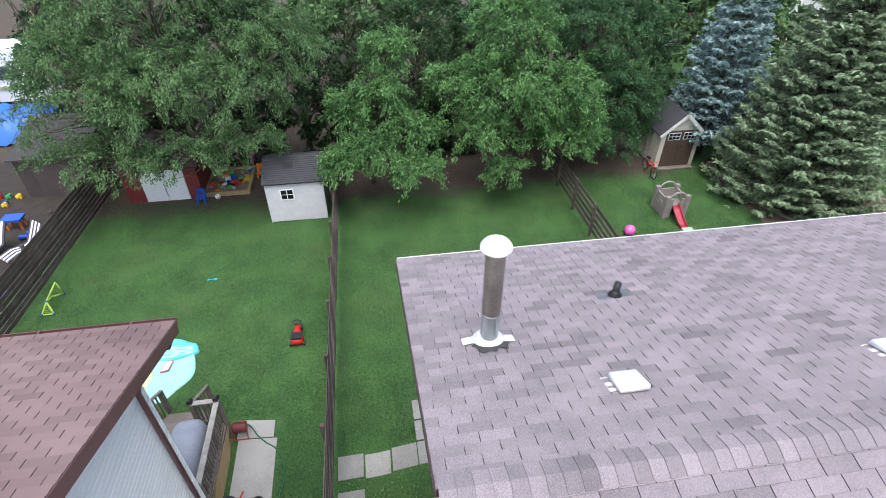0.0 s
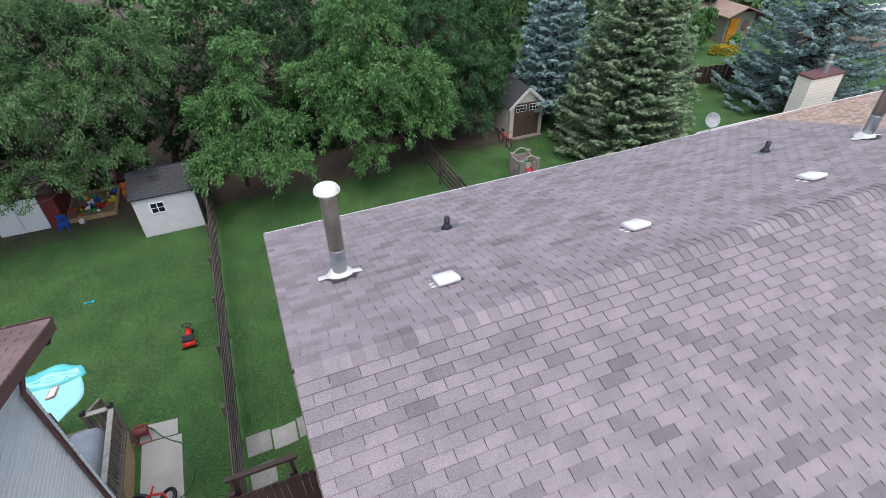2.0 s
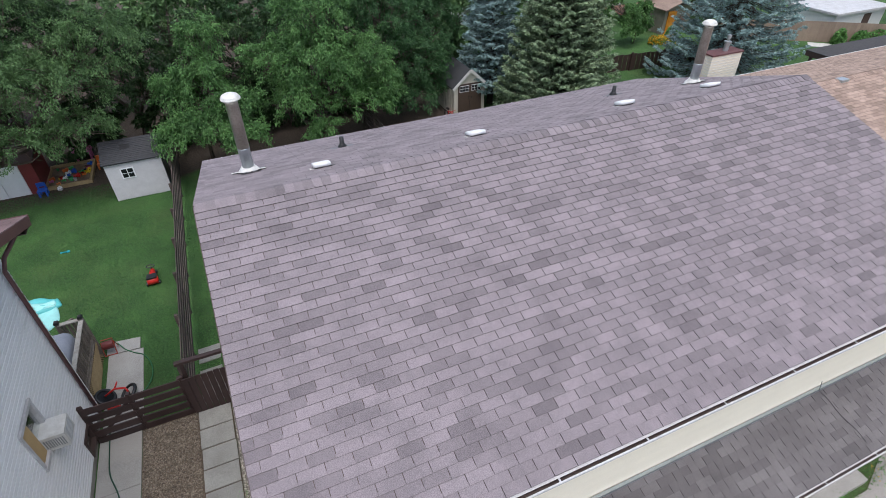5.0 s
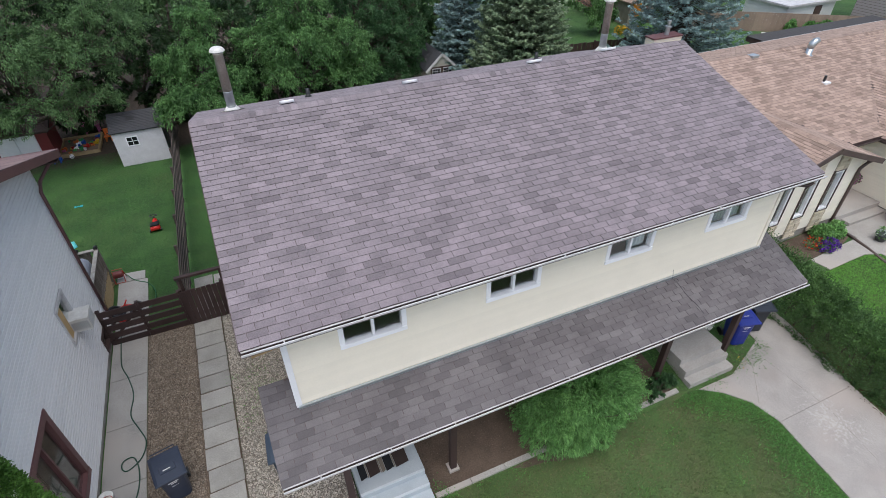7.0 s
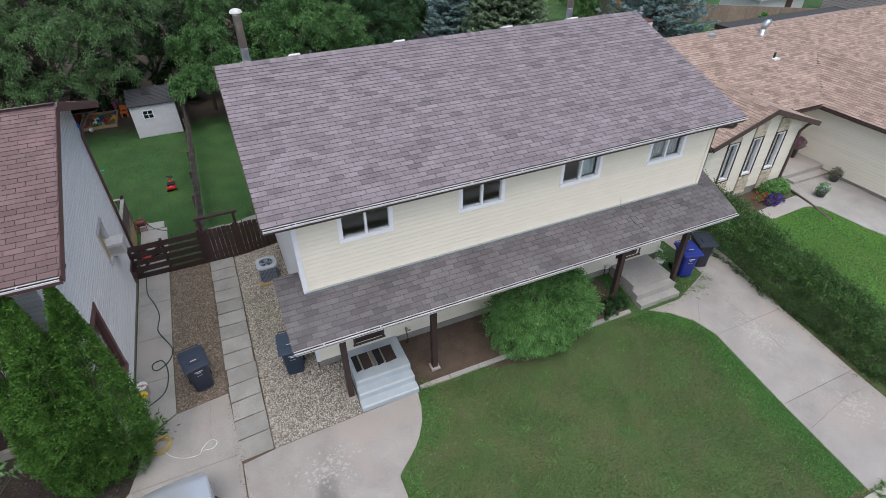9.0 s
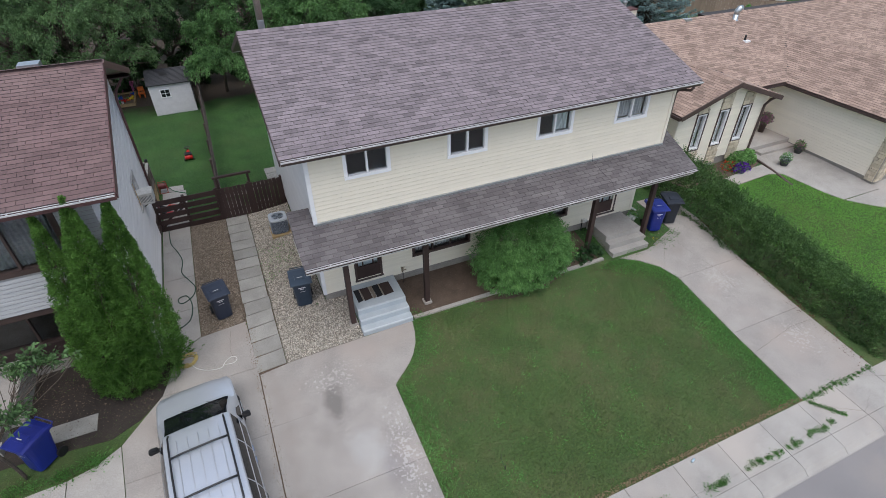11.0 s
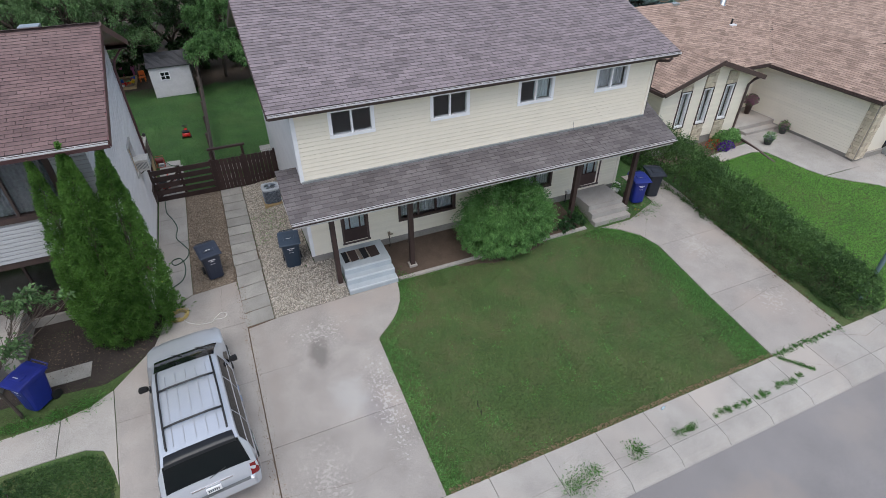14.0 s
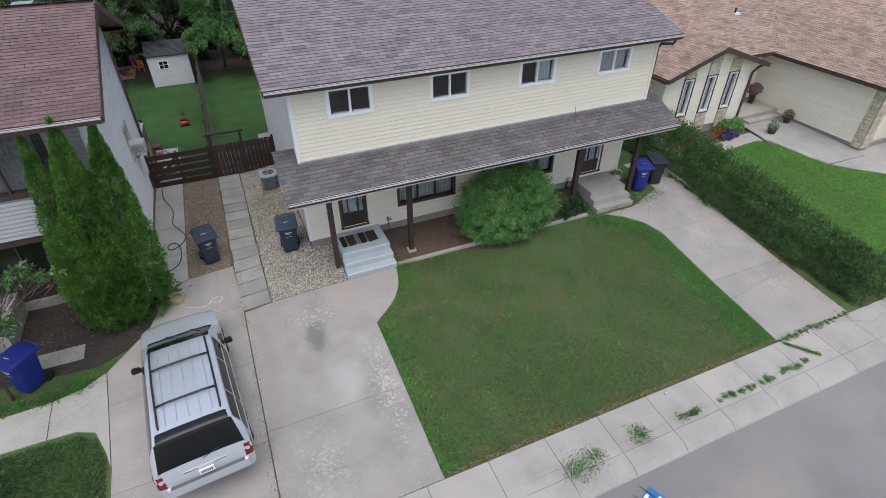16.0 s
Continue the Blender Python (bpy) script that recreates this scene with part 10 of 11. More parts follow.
lawn("grass", FRONT_LAWN, 150000, 0.065, 71, "short worn green-brown front lawn grass", FRONT_BLADES, lambda x, y: UNDER(x, y) * np.clip(1.9 * BARE(x, y) - 0.25, 0.2, 1))
lawn("grass", FRONT_LAWN, 60000, 0.06, 171, "dry straw-brown grass in the front lawn", DRY_BLADES, lambda x, y: np.clip(1.5 - 2.6 * BARE(x, y) + 0.5 * (y > -1.8) + 0.5 * (y < -7.6), 0.04, 0.8))
lawn("grass", FRONT_LAWN, 420000, 0.085, 72, "lush green grass along the drive edges", RICH_BLADES, lambda x, y: 0.85 * np.clip(1 - (RIGHT_EDGE(y) - x) / (0.7 + 1.3 * patchy(x, y, 0.9, 5)), 0, 1) ** 1.4 + 0.35 * np.clip(1 - (x - LEFT_EDGE(y)) / (0.3 + 0.9 * patchy(x, y, 0.8, 6)), 0, 1) ** 1.8 + 0.06 * (patchy(x, y, 0.35, 7) > 0.72))
lawn("grass", [(-11.8, 9.2), (-4.9, 11.4), (-3.8, 11.2), (-3.75, 7.8), (-2.65, 7.8), (-2.55, 22.0), (-11.6, 22.4)], 150000, 0.075, 74, "mown green back lawn grass", BACK_BLADES, lambda x, y: np.clip(0.4 + 0.9 * patchy(x, y, 0.6, 8), 0, 1))
lawn("grass", [(-2.4, 9.95), (-0.5, 10.0), (7.0, 10.0), (6.95, 21.5), (3, 22.2), (-2.4, 21.6)], 110000, 0.075, 75, "mown green back lawn grass", BACK_BLADES, lambda x, y: np.clip((21.8 + 0.8 * np.sin(x * 1.7) - y) / 2.0, 0.05, 1))
lawn("grass", [(7.15, 14.0), (15, 13.0), (14.6, 18.5), (13.8, 21.9), (7.1, 22.4)], 40000, 0.11, 76, "uneven green lawn grass with clover", BACK_BLADES, lambda x, y: np.clip(0.7 + 0.5 * np.sin(x * 1.9) * np.sin(y * 1.4), 0.2, 1))
lawn("grass", [(-12.4, -3.8), (-7.1, -3.75), (-6.5, -3.78), (-6.1, -4.0), (-5.85, -4.6), (-5.8, -7.9), (-12.4, -7.9)], 80000, 0.08, 77, "short green front lawn grass by the path", SHADE_BLADES)
lawn("grass", [(-12.4, 1.2), (-7.8, 1.2), (-5.2, 0.2), (-5.0, -1.0), (-6.0, -2.1), (-6.5, -2.35), (-7.1, -2.5), (-12.4, -2.6)], 60000, 0.06, 78, "worn green front lawn grass by the cedars", FRONT_BLADES, lambda x, y: np.clip((-y - 1.0) * 0.8, 0.05 + 0.25 * (patchy(x, y, 0.5, 12) > 0.6), 1))
lawn("grass", [(16.2, -7.9), (24.6, -7.9), (23.6, -4.3), (22.8, -3.3), (22.0, -2.7), (21.25, -1.98), (20.9, -1.2), (20.72, -0.2), (20.6, 0.5), (20.0, 0.70), (18.2, 0.72), (16.3, 1.4)], 120000, 0.085, 79, "lush striped green lawn beside the hedge", LUSH_BLADES)
lawn("grass", [(15.5, 14.5), (40, 14.5), (40, 24), (15.5, 24)], 40000, 0.10, 80, "green lawn behind the bungalow", BACK_BLADES)


def weeds(name, spots, n, size, m, seed, label, spread=0.15):
    rng = np.random.default_rng(seed)
    ch = []
    for x, y, r in spots:
        k = int(n * r)
        px, py = x + rng.normal(size=k) * spread * r, y + rng.normal(size=k) * spread * r
        c = np.stack([px, py, heights(px, py) + 0.02 + np.abs(rng.normal(size=k)) * 0.05 * r], 1)
        d = np.stack([px - x, py - y, np.full(k, 0.12)], 1) * 3 + rng.normal(size=(k, 3)) * 0.5 + np.array([0, 0, 0.35])
        ch.append(cards(c, d, size * rng.uniform(0.5, 1.3, k), rng, 0.3, 0.3))
    v, f = join_cards(ch)
    tagged(bulk(name, v, f, m, None, label, "stuff"), label, "weeds", "", "stuff")


wr = random.Random(9)
kerb_weeds = [(3.65, -8.92, 1.1), (3.9, -8.90, 1.5), (4.2, -8.86, 1.4), (4.45, -8.82, 0.8), (5.66, -8.80, 1.3), (5.75, -8.76, 0.9), (6.95, -8.8, 0.6)]
for a, b, k in ((7.1, 7.5, 5), (8.2, 9.4, 8), (9.6, 10.2, 4), (10.4, 11.0, 5), (11.0, 11.5, 3)):
    for i in range(k):
        kerb_weeds.append((a + (b - a) * (i + wr.random()) / k, -8.79 + wr.uniform(-0.04, 0.04) + 0.02 * (a > 10), wr.uniform(0.28, 0.55)))
for i in range(14):
    kerb_weeds.append((11.35 + i * 0.21, -7.97 + wr.uniform(-0.03, 0.03), wr.uniform(0.3, 0.6)))
for i in range(10):
    kerb_weeds.append((11.4 + 0.06 * i, -8.1 - 0.07 * i, wr.uniform(0.2, 0.4)))
weeds("weed", kerb_weeds, 230, 0.065, RICH_BLADES, 81, "green weeds growing in the pavement joints", 0.10)
weeds("weed", [(10.9, -1.0, 1.6), (11.75, -0.75, 1.5), (12.2, -0.85, 1.7), (12.6, -0.95, 1.4), (9.8, -0.25, 1.6), (9.95, -0.45, 1.4), (10.0, -0.1, 1.5), (13.2, -0.75, 1.0), (2.45, -0.85, 1.0), (2.65, -1.0, 0.9)], 100, 0.075, RICH_BLADES, 82, "leafy green weeds round the porch steps", 0.13)
weeds("weed", [(-0.9, 3.4, 1.4), (-1.2, 3.9, 1.0), (-1.45, 2.9, 0.9), (-0.5, 2.5, 0.8), (-1.55, 4.6, 0.6), (-1.0, 8.2, 2.0), (-0.5, 8.6, 2.0), (-0.9, 8.8, 2.0), (-0.3, 8.1, 1.8), (-1.4, 8.6, 1.2), (-0.75, 4.3, 1.3), (-0.55, 3.8, 1.0), (-0.95, 4.7, 0.9), (-1.9, 9.05, 0.9)], 70, 0.065, JUNIPER, 83, "low green weeds among gravel and slabs", 0.2)
weeds("weed", [(LEFT_EDGE(k) + wr.uniform(0.05, 0.7) ** 1.5, k, wr.uniform(0.25, 0.6)) for k in [wr.uniform(-7.8, -3.2) for _ in range(34)] + [wr.uniform(-7.8, -6.9) for _ in range(12)]], 120, 0.055, JUNIPER, 86, "broad-leaved weeds at the lawn edge", 0.12)
weeds("weed", [(-4.45, 0.55, 1.5), (-4.6, 0.75, 1.3)], 90, 0.16, CEDAR, 84, "leafy green seedling at the path corner", 0.14)
weeds("weed", [(wr.uniform(-9, -6), -2.35 + wr.uniform(-0.1, 0.1), wr.uniform(0.5, 0.9)) for _ in range(14)], 200, 0.07, RICH_BLADES, 85, "green weeds along the path edge")


def pebbles(name, poly, n, size, m, seed, label):
    rng = np.random.default_rng(seed)
    xs, ys = [p[0] for p in poly], [p[1] for p in poly]
    x, y = rng.uniform(min(xs), max(xs), n), rng.uniform(min(ys), max(ys), n)
    k = inside_poly(x, y, poly)
    x, y = x[k], y[k]
    n = len(x)
    s = size * rng.uniform(0.5, 1.4, n)
    an = rng.uniform(0, math.tau, n)
    z = heights(x, y) + 0.012 + s * 0.15
    pts = []
    for a, r, h in ((0, 1.0, 0), (1.57, 0.7, 0), (3.14, 1.0, 0), (4.71, 0.7, 0), (0, 0, 0.55), (0, 0, -0.4)):
        pts.append(np.stack([x + np.cos(an + a) * r * s * 0.5, y + np.sin(an + a) * r * s * 0.5, z + h * s], 1))
    v = np.stack(pts, 1).reshape(-1, 3)
    f = np.array([(0, 1, 4), (1, 2, 4), (2, 3, 4), (3, 0, 4)])
    f = (f[None] + (np.arange(n) * 6)[:, None, None]).reshape(-1, 3)
    tagged(bulk(name, v, f, m, None, label, "stuff"), label, "gravel", "", "stuff")


pebbles("pebbles", [(-1.62, -1.12), (0.70, -1.05), (0.70, 0.70), (-0.02, 0.72), (-0.02, 7.4), (-1.62, 7.5)], 36000, 0.044, STONES, 91, "loose pale rounded pebbles of the gravel bed")
pebbles("pebbles", [(-3.83, 1.02), (-2.55, 1.16), (-2.52, 7.5), (-3.83, 7.5)], 18000, 0.040, STONES_BROWN, 92, "loose brown pebbles of the side strip")
CRUMB = mat("dark_soil_crumb", (0.17, 0.125, 0.092), (0.09, 0.066, 0.048), rough=0.95, vary=0.5)
pebbles("crumbs", [(-8.4, 1.0), (-5.0, 0.2), (-5.2, -1.2), (-8.4, -1.4)], 900, 0.04, CRUMB, 98, "scattered stones and crumbs on bare soil")
pebbles("crumbs", [(2.36, -0.84), (5.4, -0.84), (5.4, 0.70), (2.36, 0.70)], 700, 0.032, CRUMB, 93, "scattered stones and crumbs on bare soil")
pebbles("litter", [(11.2, -1.2), (14.2, -1.2), (14.2, 1.5), (12.3, 1.5), (12.3, -0.2)], 900, 0.03, STONES_BROWN, 94, "scattered leaves and grit by the bins")
pebbles("litter", [(13.9, -7.8), (14.35, -7.8), (14.95, -0.3), (14.55, -0.3)], 1600, 0.045, mat("red_brown_litter", (0.16, 0.075, 0.045), (0.09, 0.045, 0.03), rough=0.95, vary=0.4), 95, "red-brown leaf litter under the hedge")
pebbles("litter", [(-2.6, -7.9), (-2.3, -7.9), (-2.3, 1.1), (-2.6, 1.1)], 1100, 0.04, mat("straw_litter", (0.26, 0.19, 0.12), (0.16, 0.11, 0.07), rough=0.95, vary=0.4), 96, "dry litter along the drive joint")
pebbles("litter", [(1.05, -7.99), (11.3, -7.95), (11.3, -7.82), (1.05, -7.84)], 1500, 0.05, mat("dry_grass_litter", (0.27, 0.21, 0.12), (0.17, 0.13, 0.07), rough=0.95, vary=0.35), 97, "dry straw along the pavement edge")


def crack(pts, w, seed, lift=0.036):
    """A dirt-filled crack across concrete."""
    rng = random.Random(seed)
    P = []
    for (ax, ay), (bx, by) in zip(pts, pts[1:]):
        for k in range(8):
            f = k / 8
            P.append((ax + (bx - ax) * f + rng.uniform(-0.014, 0.014), ay + (by - ay) * f + rng.uniform(-0.014, 0.014)))
    P.append(pts[-1])
    bm = B()
    rows = []
    for i, (x, y) in enumerate(P):
        q = P[min(i + 1, len(P) - 1)]
        o = P[max(i - 1, 0)]
        dx, dy = q[0] - o[0], q[1] - o[1]
        ln = math.hypot(dx, dy) + 1e-6
        ww = w * rng.uniform(0.12, 0.5)
        z = height(x, y) + lift
        rows.append((bm.verts.new((x - dy / ln * ww, y + dx / ln * ww, z)), bm.verts.new((x + dy / ln * ww, y - dx / ln * ww, z))))
    for a, b in zip(rows, rows[1:]):
        bm.faces.new((a[0], a[1], b[1], b[0]))
    bmesh.ops.recalc_face_normals(bm, faces=bm.faces[:])
    return bm


for i, (pts, w) in enumerate((([(11.5, -2.2), (12.2, -1.4), (12.9, -0.6)], 0.008), ([(11.5, -6.2), (12.4, -6.05), (13.4, -5.9), (14.3, -5.95)], 0.010), ([(12.9, -1.0), (13.2, -3.0), (13.0, -4.6)], 0.006), ([(-3.0, 0.9), (-3.1, 0.0), (-2.9, -0.8)], 0.006), ([(-2.4, -6.6), (-0.8, -6.9), (0.9, -6.7)], 0.006), ([(11.6, -8.3), (12.6, -8.9), (13.2, -8.6)], 0.008), ([(13.6, -8.0), (14.6, -8.5), (15.8, -8.3)], 0.010), ([(2.5, -8.75), (5.0, -8.78), (7.6, -8.8), (11.0, -8.75)], 0.007))):
    tagged(part("crack", crack(pts, w, i), SOIL, None, "dirt-filled crack across the concrete", kind="structure"), "", "crack")


# ---- street lamp, sign, pots, flowers, parked car, sapling ----
def lamp_pole():
    x, y = 15.95, -7.35
    z = height(x, y)
    t = thing("street_lamp", (x, y, z), "slender grey-green metal street lamp post", "street lamp")
    bm = B()
    lathe(bm, (x, y, z), [(0.10, 0), (0.10, 0.05), (0.075, 0.08), (0.07, 1.0), (0.055, 6.5), (0.03, 6.52)], 14)
    part("post", bm, plain("grey_green_paint", (0.16, 0.24, 0.25), 0.5, 0.3), t, smooth=True)
    bm = B()
    tube(bm, [(x, y, z + 6.4), (x, y - 0.5, z + 6.75), (x, y - 1.3, z + 6.85)], 0.03, 8)
    part("arm", bm, GALV, t, smooth=True)
    bm = B()
    box(bm, x - 0.12, y - 1.75, z + 6.80, x + 0.12, y - 1.25, z + 6.92)
    part("head", bm, GALV, t, bevel=0.03)


lamp_pole()


def yard_sign():
    x, y = 4.85, -9.95
    z = height(x, y) + 0.03
    t = thing("yard_sign", (0, 0, 0), "small blue and white yard sign lying on the road", "sign")
    bm = B()
    box(bm, -0.30, -0.42, 0.0, 0.30, 0.0, 0.012)
    part("panel", bm, plain("blue_sign_board", (0.02, 0.16, 0.42), 0.4), t)
    bm = B()
    for a, b, c, d in ((-0.26, -0.10, 0.10, -0.03), (-0.26, -0.21, 0.0, -0.14), (-0.2, -0.34, 0.25, -0.26)):
        box(bm, a, b, 0.013, c, d, 0.015)
    part("lettering_bar", bm, WHITE, t)
    for sx in (-0.14, 0.14):
        bm = B()
        tube(bm, [(sx, -0.3, 0.02), (sx, 0.16, 0.03)], 0.007, 6)
        part("stake", bm, BLACK, t)
    t.matrix_basis = pose(x, y, z, 0, 0, 22)


yard_sign()


def pot(x, y, r, h, m, bloom, seed, label, z=None, up=0.25, wide=1.2, n=500, share=3):
    z = height(x, y) if z is None else z
    t = thing("flower_pot", (x, y, z), label, "flower pot")
    bm = B()
    lathe(bm, (x, y, z + 0.02), [(r * 0.65, 0), (r, h), (r * 1.08, h), (r * 1.08, h + 0.03), (r * 0.9, h + 0.02)], 18)
    part("pot", bm, m, t, smooth=True)
    rng = np.random.default_rng(seed)
    d = rng.normal(size=(n, 3))
    d /= np.linalg.norm(d, axis=1, keepdims=True)
    c = np.array([x, y, z + h + up * 0.4]) + d * np.array([r * wide, r * wide, up]) * rng.uniform(0.4, 1, (n, 1))
    v, f = cards(c, d + np.array([0, 0, 0.3]), 0.07 * rng.uniform(0.6, 1.2, n), rng, 0.5)
    bulk("leaves", v, f, JUNIPER, t)
    k = n // share
    v, f = cards(c[:k] * 1.0 + d[:k] * 0.03, rng.normal(size=(k, 3)), 0.06 * np.ones(k), rng, 0.9)
    bulk("blossom", v, f, bloom, t)


PURPLE = leafy("purple_petals", (0.16, 0.05, 0.40), (0.10, 0.03, 0.28))
PINKF = leafy("pink_petals", (0.52, 0.22, 0.36), (0.36, 0.12, 0.26))
REDF = leafy("orange_red_petals", (0.62, 0.09, 0.03), (0.45, 0.05, 0.02))
YELF = leafy("yellow_petals", (0.65, 0.42, 0.04), (0.5, 0.3, 0.03))
WHITEF = leafy("white_petals", (0.62, 0.68, 0.66), (0.48, 0.55, 0.52))
SLATE = plain("slate_grey_pot", (0.07, 0.08, 0.085), 0.6)
pot(21.35, 1.05, 0.22, 0.28, SLATE, WHITEF, 1, "grey pot of pale foliage on the path")
pot(23.05, 1.65, 0.2, 0.30, SLATE, PINKF, 2, "dark pot of small flowers beside the steps")
pot(22.75, 3.6, 0.18, 0.62, BROWN_TRIM, PINKF, 3, "tall dark urn of pink flowers by the entry", z=0.80, up=0.26, wide=1.9, n=900, share=1)
pot(12.0, 0.35, 0.16, 0.22, WHITE_DIRTY, WHITEF, 4, "white pot beside the concrete steps", n=100)


def flower_bed(name, spots, m, seed, label, n=350, size=0.08, h=0.25):
    rng = np.random.default_rng(seed)
    for x, y, r in spots:
        z = height(x, y)
        t = thing(name, (x, y, z), label, "flowers")
        d = rng.normal(size=(n, 3))
        d /= np.linalg.norm(d, axis=1, keepdims=True)
        d[:, 2] = np.abs(d[:, 2])
        c = np.array([x, y, z + 0.02]) + d * np.array([r, r, h]) * rng.uniform(0.3, 1, (n, 1))
        v, f = cards(c, d + rng.normal(size=(n, 3)) * 0.4, size * rng.uniform(0.6, 1.3, n), rng, 0.5)
        bulk("leaves", v, f, JUNIPER, t)
        k = n // 2
        c2 = np.array([x, y, z + 0.05]) + d[:k] * np.array([r, r, h * 1.1])
        v, f = cards(c2, rng.normal(size=(k, 3)), size * np.ones(k), rng, 0.9)
        bulk("blossom", v, f, m, t)


flower_bed("flower_clump", [(19.45, 1.62, 0.30), (19.1, 1.55, 0.25)], PURPLE, 5, "low clump of violet flowers in the bed")
flower_bed("flower_clump", [(18.75, 1.95, 0.2), (18.85, 1.75, 0.15)], REDF, 6, "orange-red flowers in the bed", 60, 0.08, 0.4)
flower_bed("leafy_plant", [(19.6, 2.1, 0.42), (20.15, 2.05, 0.36)], JUNIPER, 7, "bushy bright green plant at the gable", 700, 0.09, 0.5)
flower_bed("flower_clump", [(31.0, 27.2, 0.4), (31.7, 27.1, 0.4), (30.4, 27.4, 0.3)], YELF, 8, "clump of yellow flowers at the far shed", 300, 0.14, 0.5)
flower_bed("leafy_plant", [(44.6, 20.4, 0.8), (42.4, 21.6, 0.4), (43.3, 20.7, 0.5), (32.4, 27.6, 0.5)], JUNIPER, 9, "rounded green garden plant", 900, 0.16, 0.9)
flower_bed("flower_clump", [(12.05, -0.95, 0.2)], YELF, 10, "yellow flowers among weeds at the steps", 50, 0.03, 0.2)


def sapling():
    tree(-8.0, -2.05, [(1.0, 0.45, 3.1, 0.65, 0.4, 0.32), (1.75, 0.35, 3.05, 0.42, 0.22, 0.16), (0.7, -0.3, 2.4, 0.5, 0.35, 0.22), (0.1, 0.4, 3.0, 0.7, 0.5, 0.35)], GREEN_C, 1900, 55, "thin sapling with sparse grey-green leaves", 0.045, 0.13, name="sapling", dead=0, twig=0.35)
    shrub("garden_shrub", [(-7.9, -5.0, 0.7, 0.45, 0.5, 0.6)], GREEN_B, 56, "leafy green shrub at the lawn's edge", 500, 0.16, category="bush")


sapling()


def dark_car():
    x, y = 26.4, -3.1
    z = height(x, y) + 0.03
    t = thing("car", (x, y, z), "dark blue car parked before the bungalow's garage", "car")
    paint = mat("dark_blue_car_paint", (0.02, 0.03, 0.055), (0.018, 0.026, 0.048), rough=0.2, metal=0.3, bump=0)
    st = [(-2.2, 0.7, 0.75, 0.8), (-2.0, 0.85, 0.85, 0.9), (-1.1, 0.88, 0.9, 0.95), (-0.6, 0.86, 0.72, 1.38), (0.6, 0.86, 0.70, 1.42), (1.4, 0.88, 0.85, 1.0), (2.0, 0.85, 0.8, 0.92), (2.2, 0.7, 0.6, 0.7)]
    bm = B()
    rows = [[bm.verts.new((x + a, y + yy, z + b)) for a, b in ((w0, 0.25), (w0 + 0.02, 0.6), (w0, 0.85 if h > 0.9 else h * 0.9), (w1, h), (-w1, h), (-w0, 0.85 if h > 0.9 else h * 0.9), (-w0 - 0.02, 0.6), (-w0, 0.25))] for yy, w0, w1, h in st]
    for r, q in zip(rows, rows[1:]):
        for k in range(8):
            bm.faces.new((r[k], q[k], q[(k + 1) % 8], r[(k + 1) % 8]))
    bm.faces.new(rows[0])
    bm.faces.new(rows[-1][::-1])
    bmesh.ops.recalc_face_normals(bm, faces=bm.faces[:])
    part("body", bm, paint, t, smooth=False, bevel=0.03)
    for sx in (-1, 1):
        for wy in (-1.35, 1.35):
            bm = B()
            tube(bm, [(x + sx * 0.70, y + wy, z + 0.32), (x + sx * 0.92, y + wy, z + 0.32)], 0.32, 22)
            w = part("wheel", bm, BLACK, t)
            bm = B()
            tube(bm, [(x + sx * 0.921, y + wy, z + 0.32), (x + sx * 0.94, y + wy, z + 0.32)], 0.2, 18)
            part("rim", bm, GALV, w)
        bm = B()
        hexa(bm, [(x + sx * 0.875, y - 0.9, z + 0.9), (x + sx * 0.875, y + 1.1, z + 0.9), (x + sx * 0.74, y + 0.6, z + 1.34), (x + sx * 0.74, y - 0.55, z + 1.30), (x + sx * 0.885, y - 0.9, z + 0.9), (x + sx * 0.885, y + 1.1, z + 0.9), (x + sx * 0.75, y + 0.6, z + 1.34), (x + sx * 0.75, y - 0.55, z + 1.30)])
        bmesh.ops.recalc_face_normals(bm, faces=bm.faces[:])
        part("side_window", bm, BLACK, t)


dark_car()


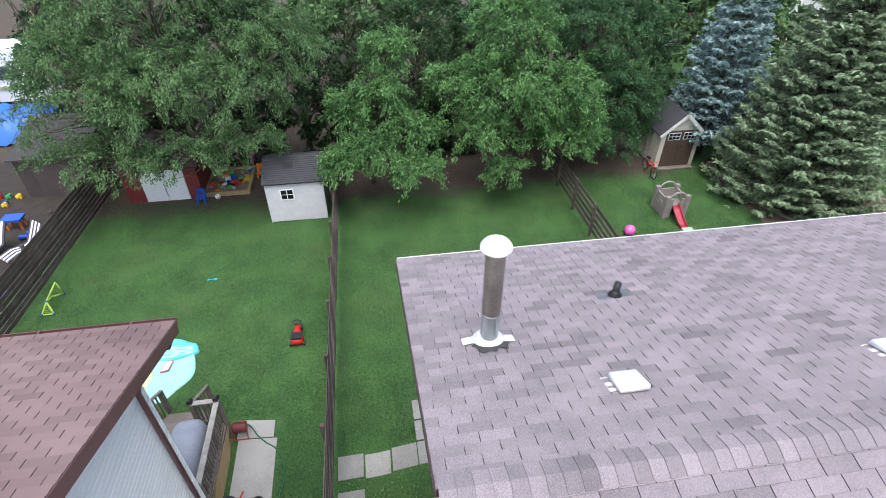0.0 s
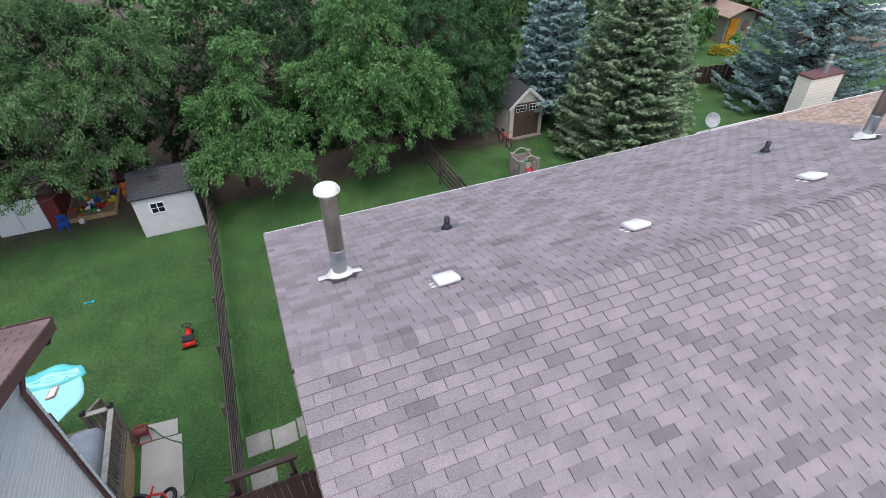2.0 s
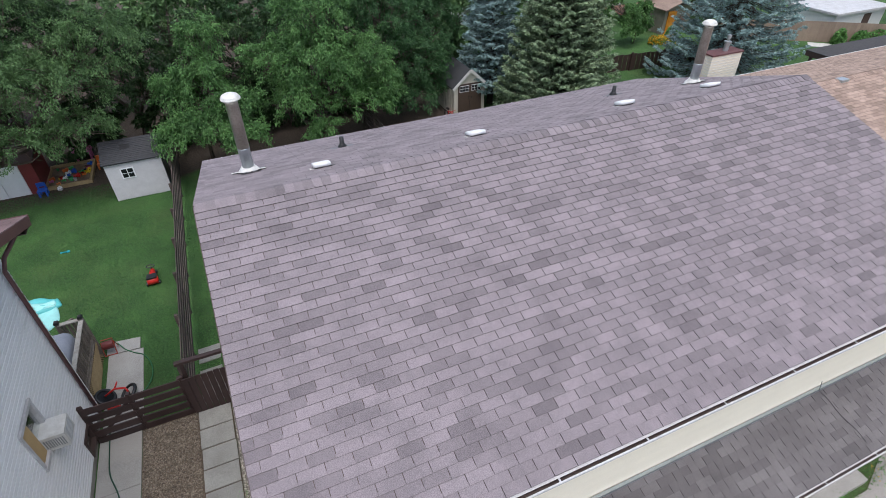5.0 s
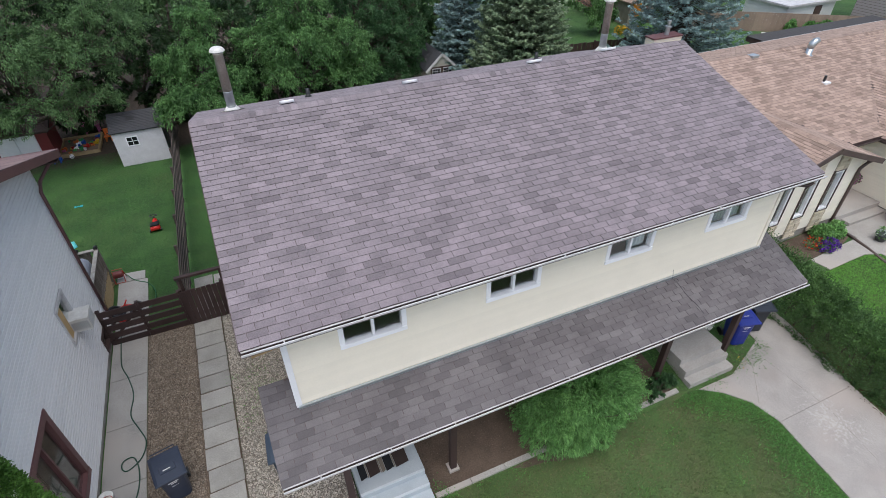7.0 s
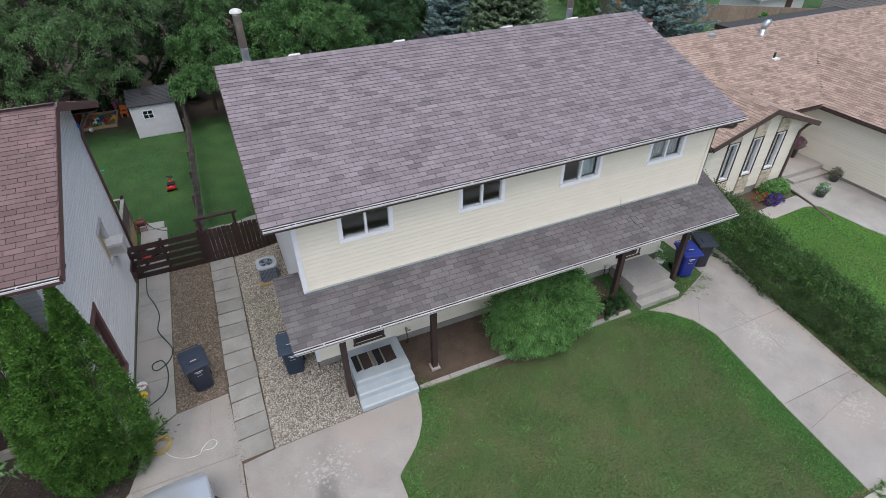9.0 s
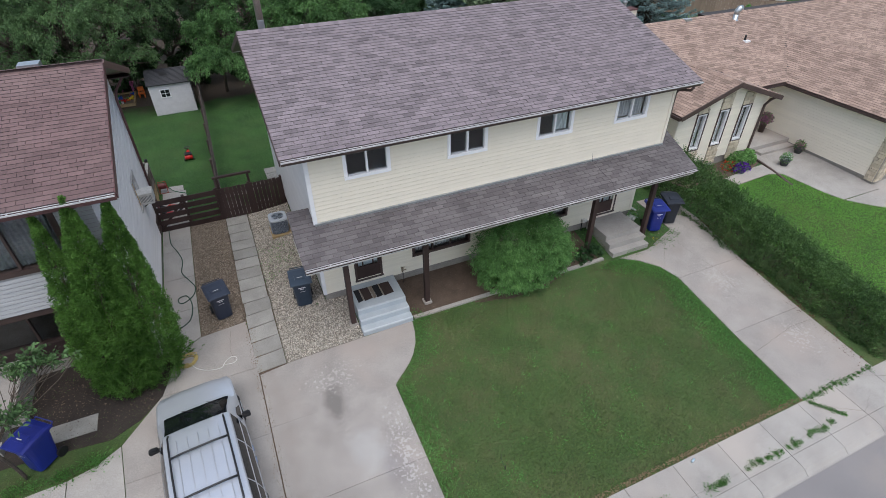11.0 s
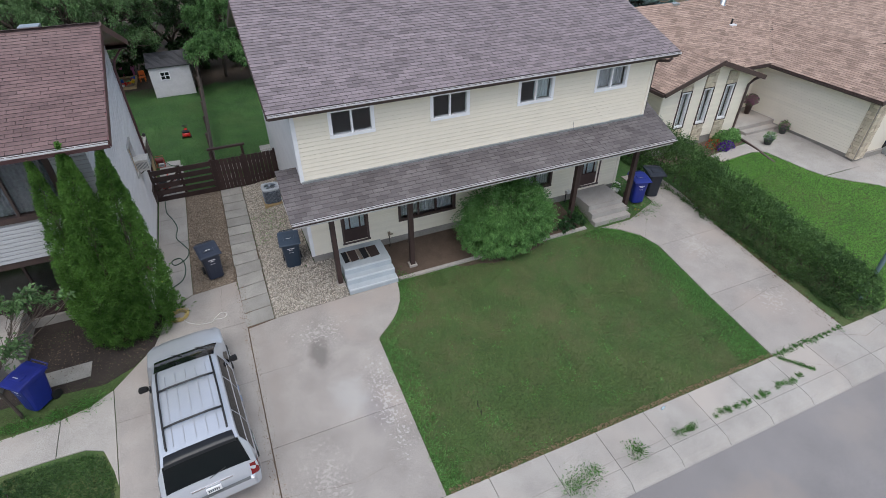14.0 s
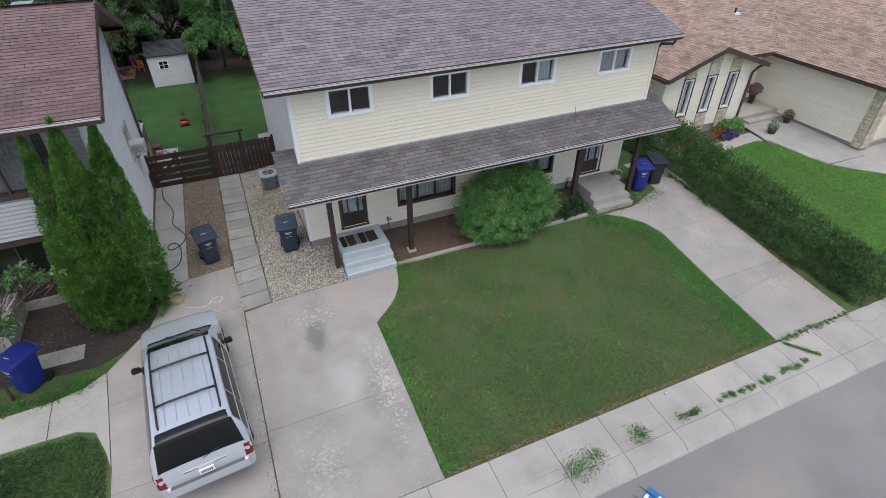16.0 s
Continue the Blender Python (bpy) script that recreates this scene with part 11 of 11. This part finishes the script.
def stray_rail():
    t = thing("broken_fence", (14.3, 19.3, 0.1), "low broken timber fence rail under the spruce", "fence")
    for a, b in (((14.35, 21.9, 0.25), (14.2, 19.6, 0.18)), ((14.2, 19.6, 0.16), (15.4, 17.0, 0.2))):
        bm = B()
        beam(bm, a, b, 0.09, 0.12)
        part("rail", bm, DECKWOOD, t)
    bm = B()
    box(bm, 14.12, 19.5, 0.0, 14.26, 19.64, 0.6)
    part("post", bm, FENCE, t)
    t = thing("downpipe_scrap", (12.9, 1.9, 0.3), "short white pipe lying at the house side", "pipe")
    bm = B()
    tube(bm, [(12.75, 0.9, height(12.75, 0.9) + 0.05), (12.5, 2.4, height(12.5, 2.4) + 0.05)], 0.04, 8)
    part("pipe", bm, WHITE_DIRTY, t, smooth=True)


stray_rail()


def wire_stakes():
    t = thing("wire_stake", (2.66, -6.3, height(2.66, -6.3)), "thin black wire sign stake standing in the lawn", "stake")
    for x, y in ((2.68, -6.12), (2.64, -6.42)):
        z = height(x, y)
        bm = B()
        tube(bm, [(x, y, z - 0.05), (x, y, z + 0.22)], 0.008, 6)
        part("prong", bm, BLACK, t)
    bm = B()
    tube(bm, [(2.68, -6.12, height(2.68, -6.12) + 0.05), (2.64, -6.42, height(2.64, -6.42) + 0.05)], 0.006, 6)
    part("crosswire", bm, BLACK, t)
    z = height(7.1, -8.1) + 0.036
    t = thing("crushed_can", (7.1, -8.1, z), "crushed white and blue drink can on the pavement", "can")
    bm = B()
    tube(bm, [(7.05, -8.12, z + 0.03), (7.10, -8.10, z + 0.034), (7.16, -8.08, z + 0.028)], [0.03, 0.026, 0.032], 12)
    part("shell", bm, plain("pale_blue_can", (0.5, 0.62, 0.7), 0.3, 0.4), t, smooth=True)


wire_stakes()


def stoop():
    z = height(-9.2, 0.2)
    t = thing("front_stoop", (-9.2, 0.3, z), "grey concrete stoop at the dark brown front door", "stoop")
    bm = B()
    box(bm, -10.4, -0.36, z - 0.3, -8.2, 1.39, z + 0.72)
    part("landing", bm, CONCRETE, t, bevel=0.015)
    for i in range(3):
        bm = B()
        box(bm, -10.4, -0.36 - 0.28 * (i + 1), z - 0.3, -8.6, -0.362 - 0.28 * i, z + 0.54 - 0.18 * i)
        part("step", bm, CONCRETE, t, bevel=0.012)


stoop()
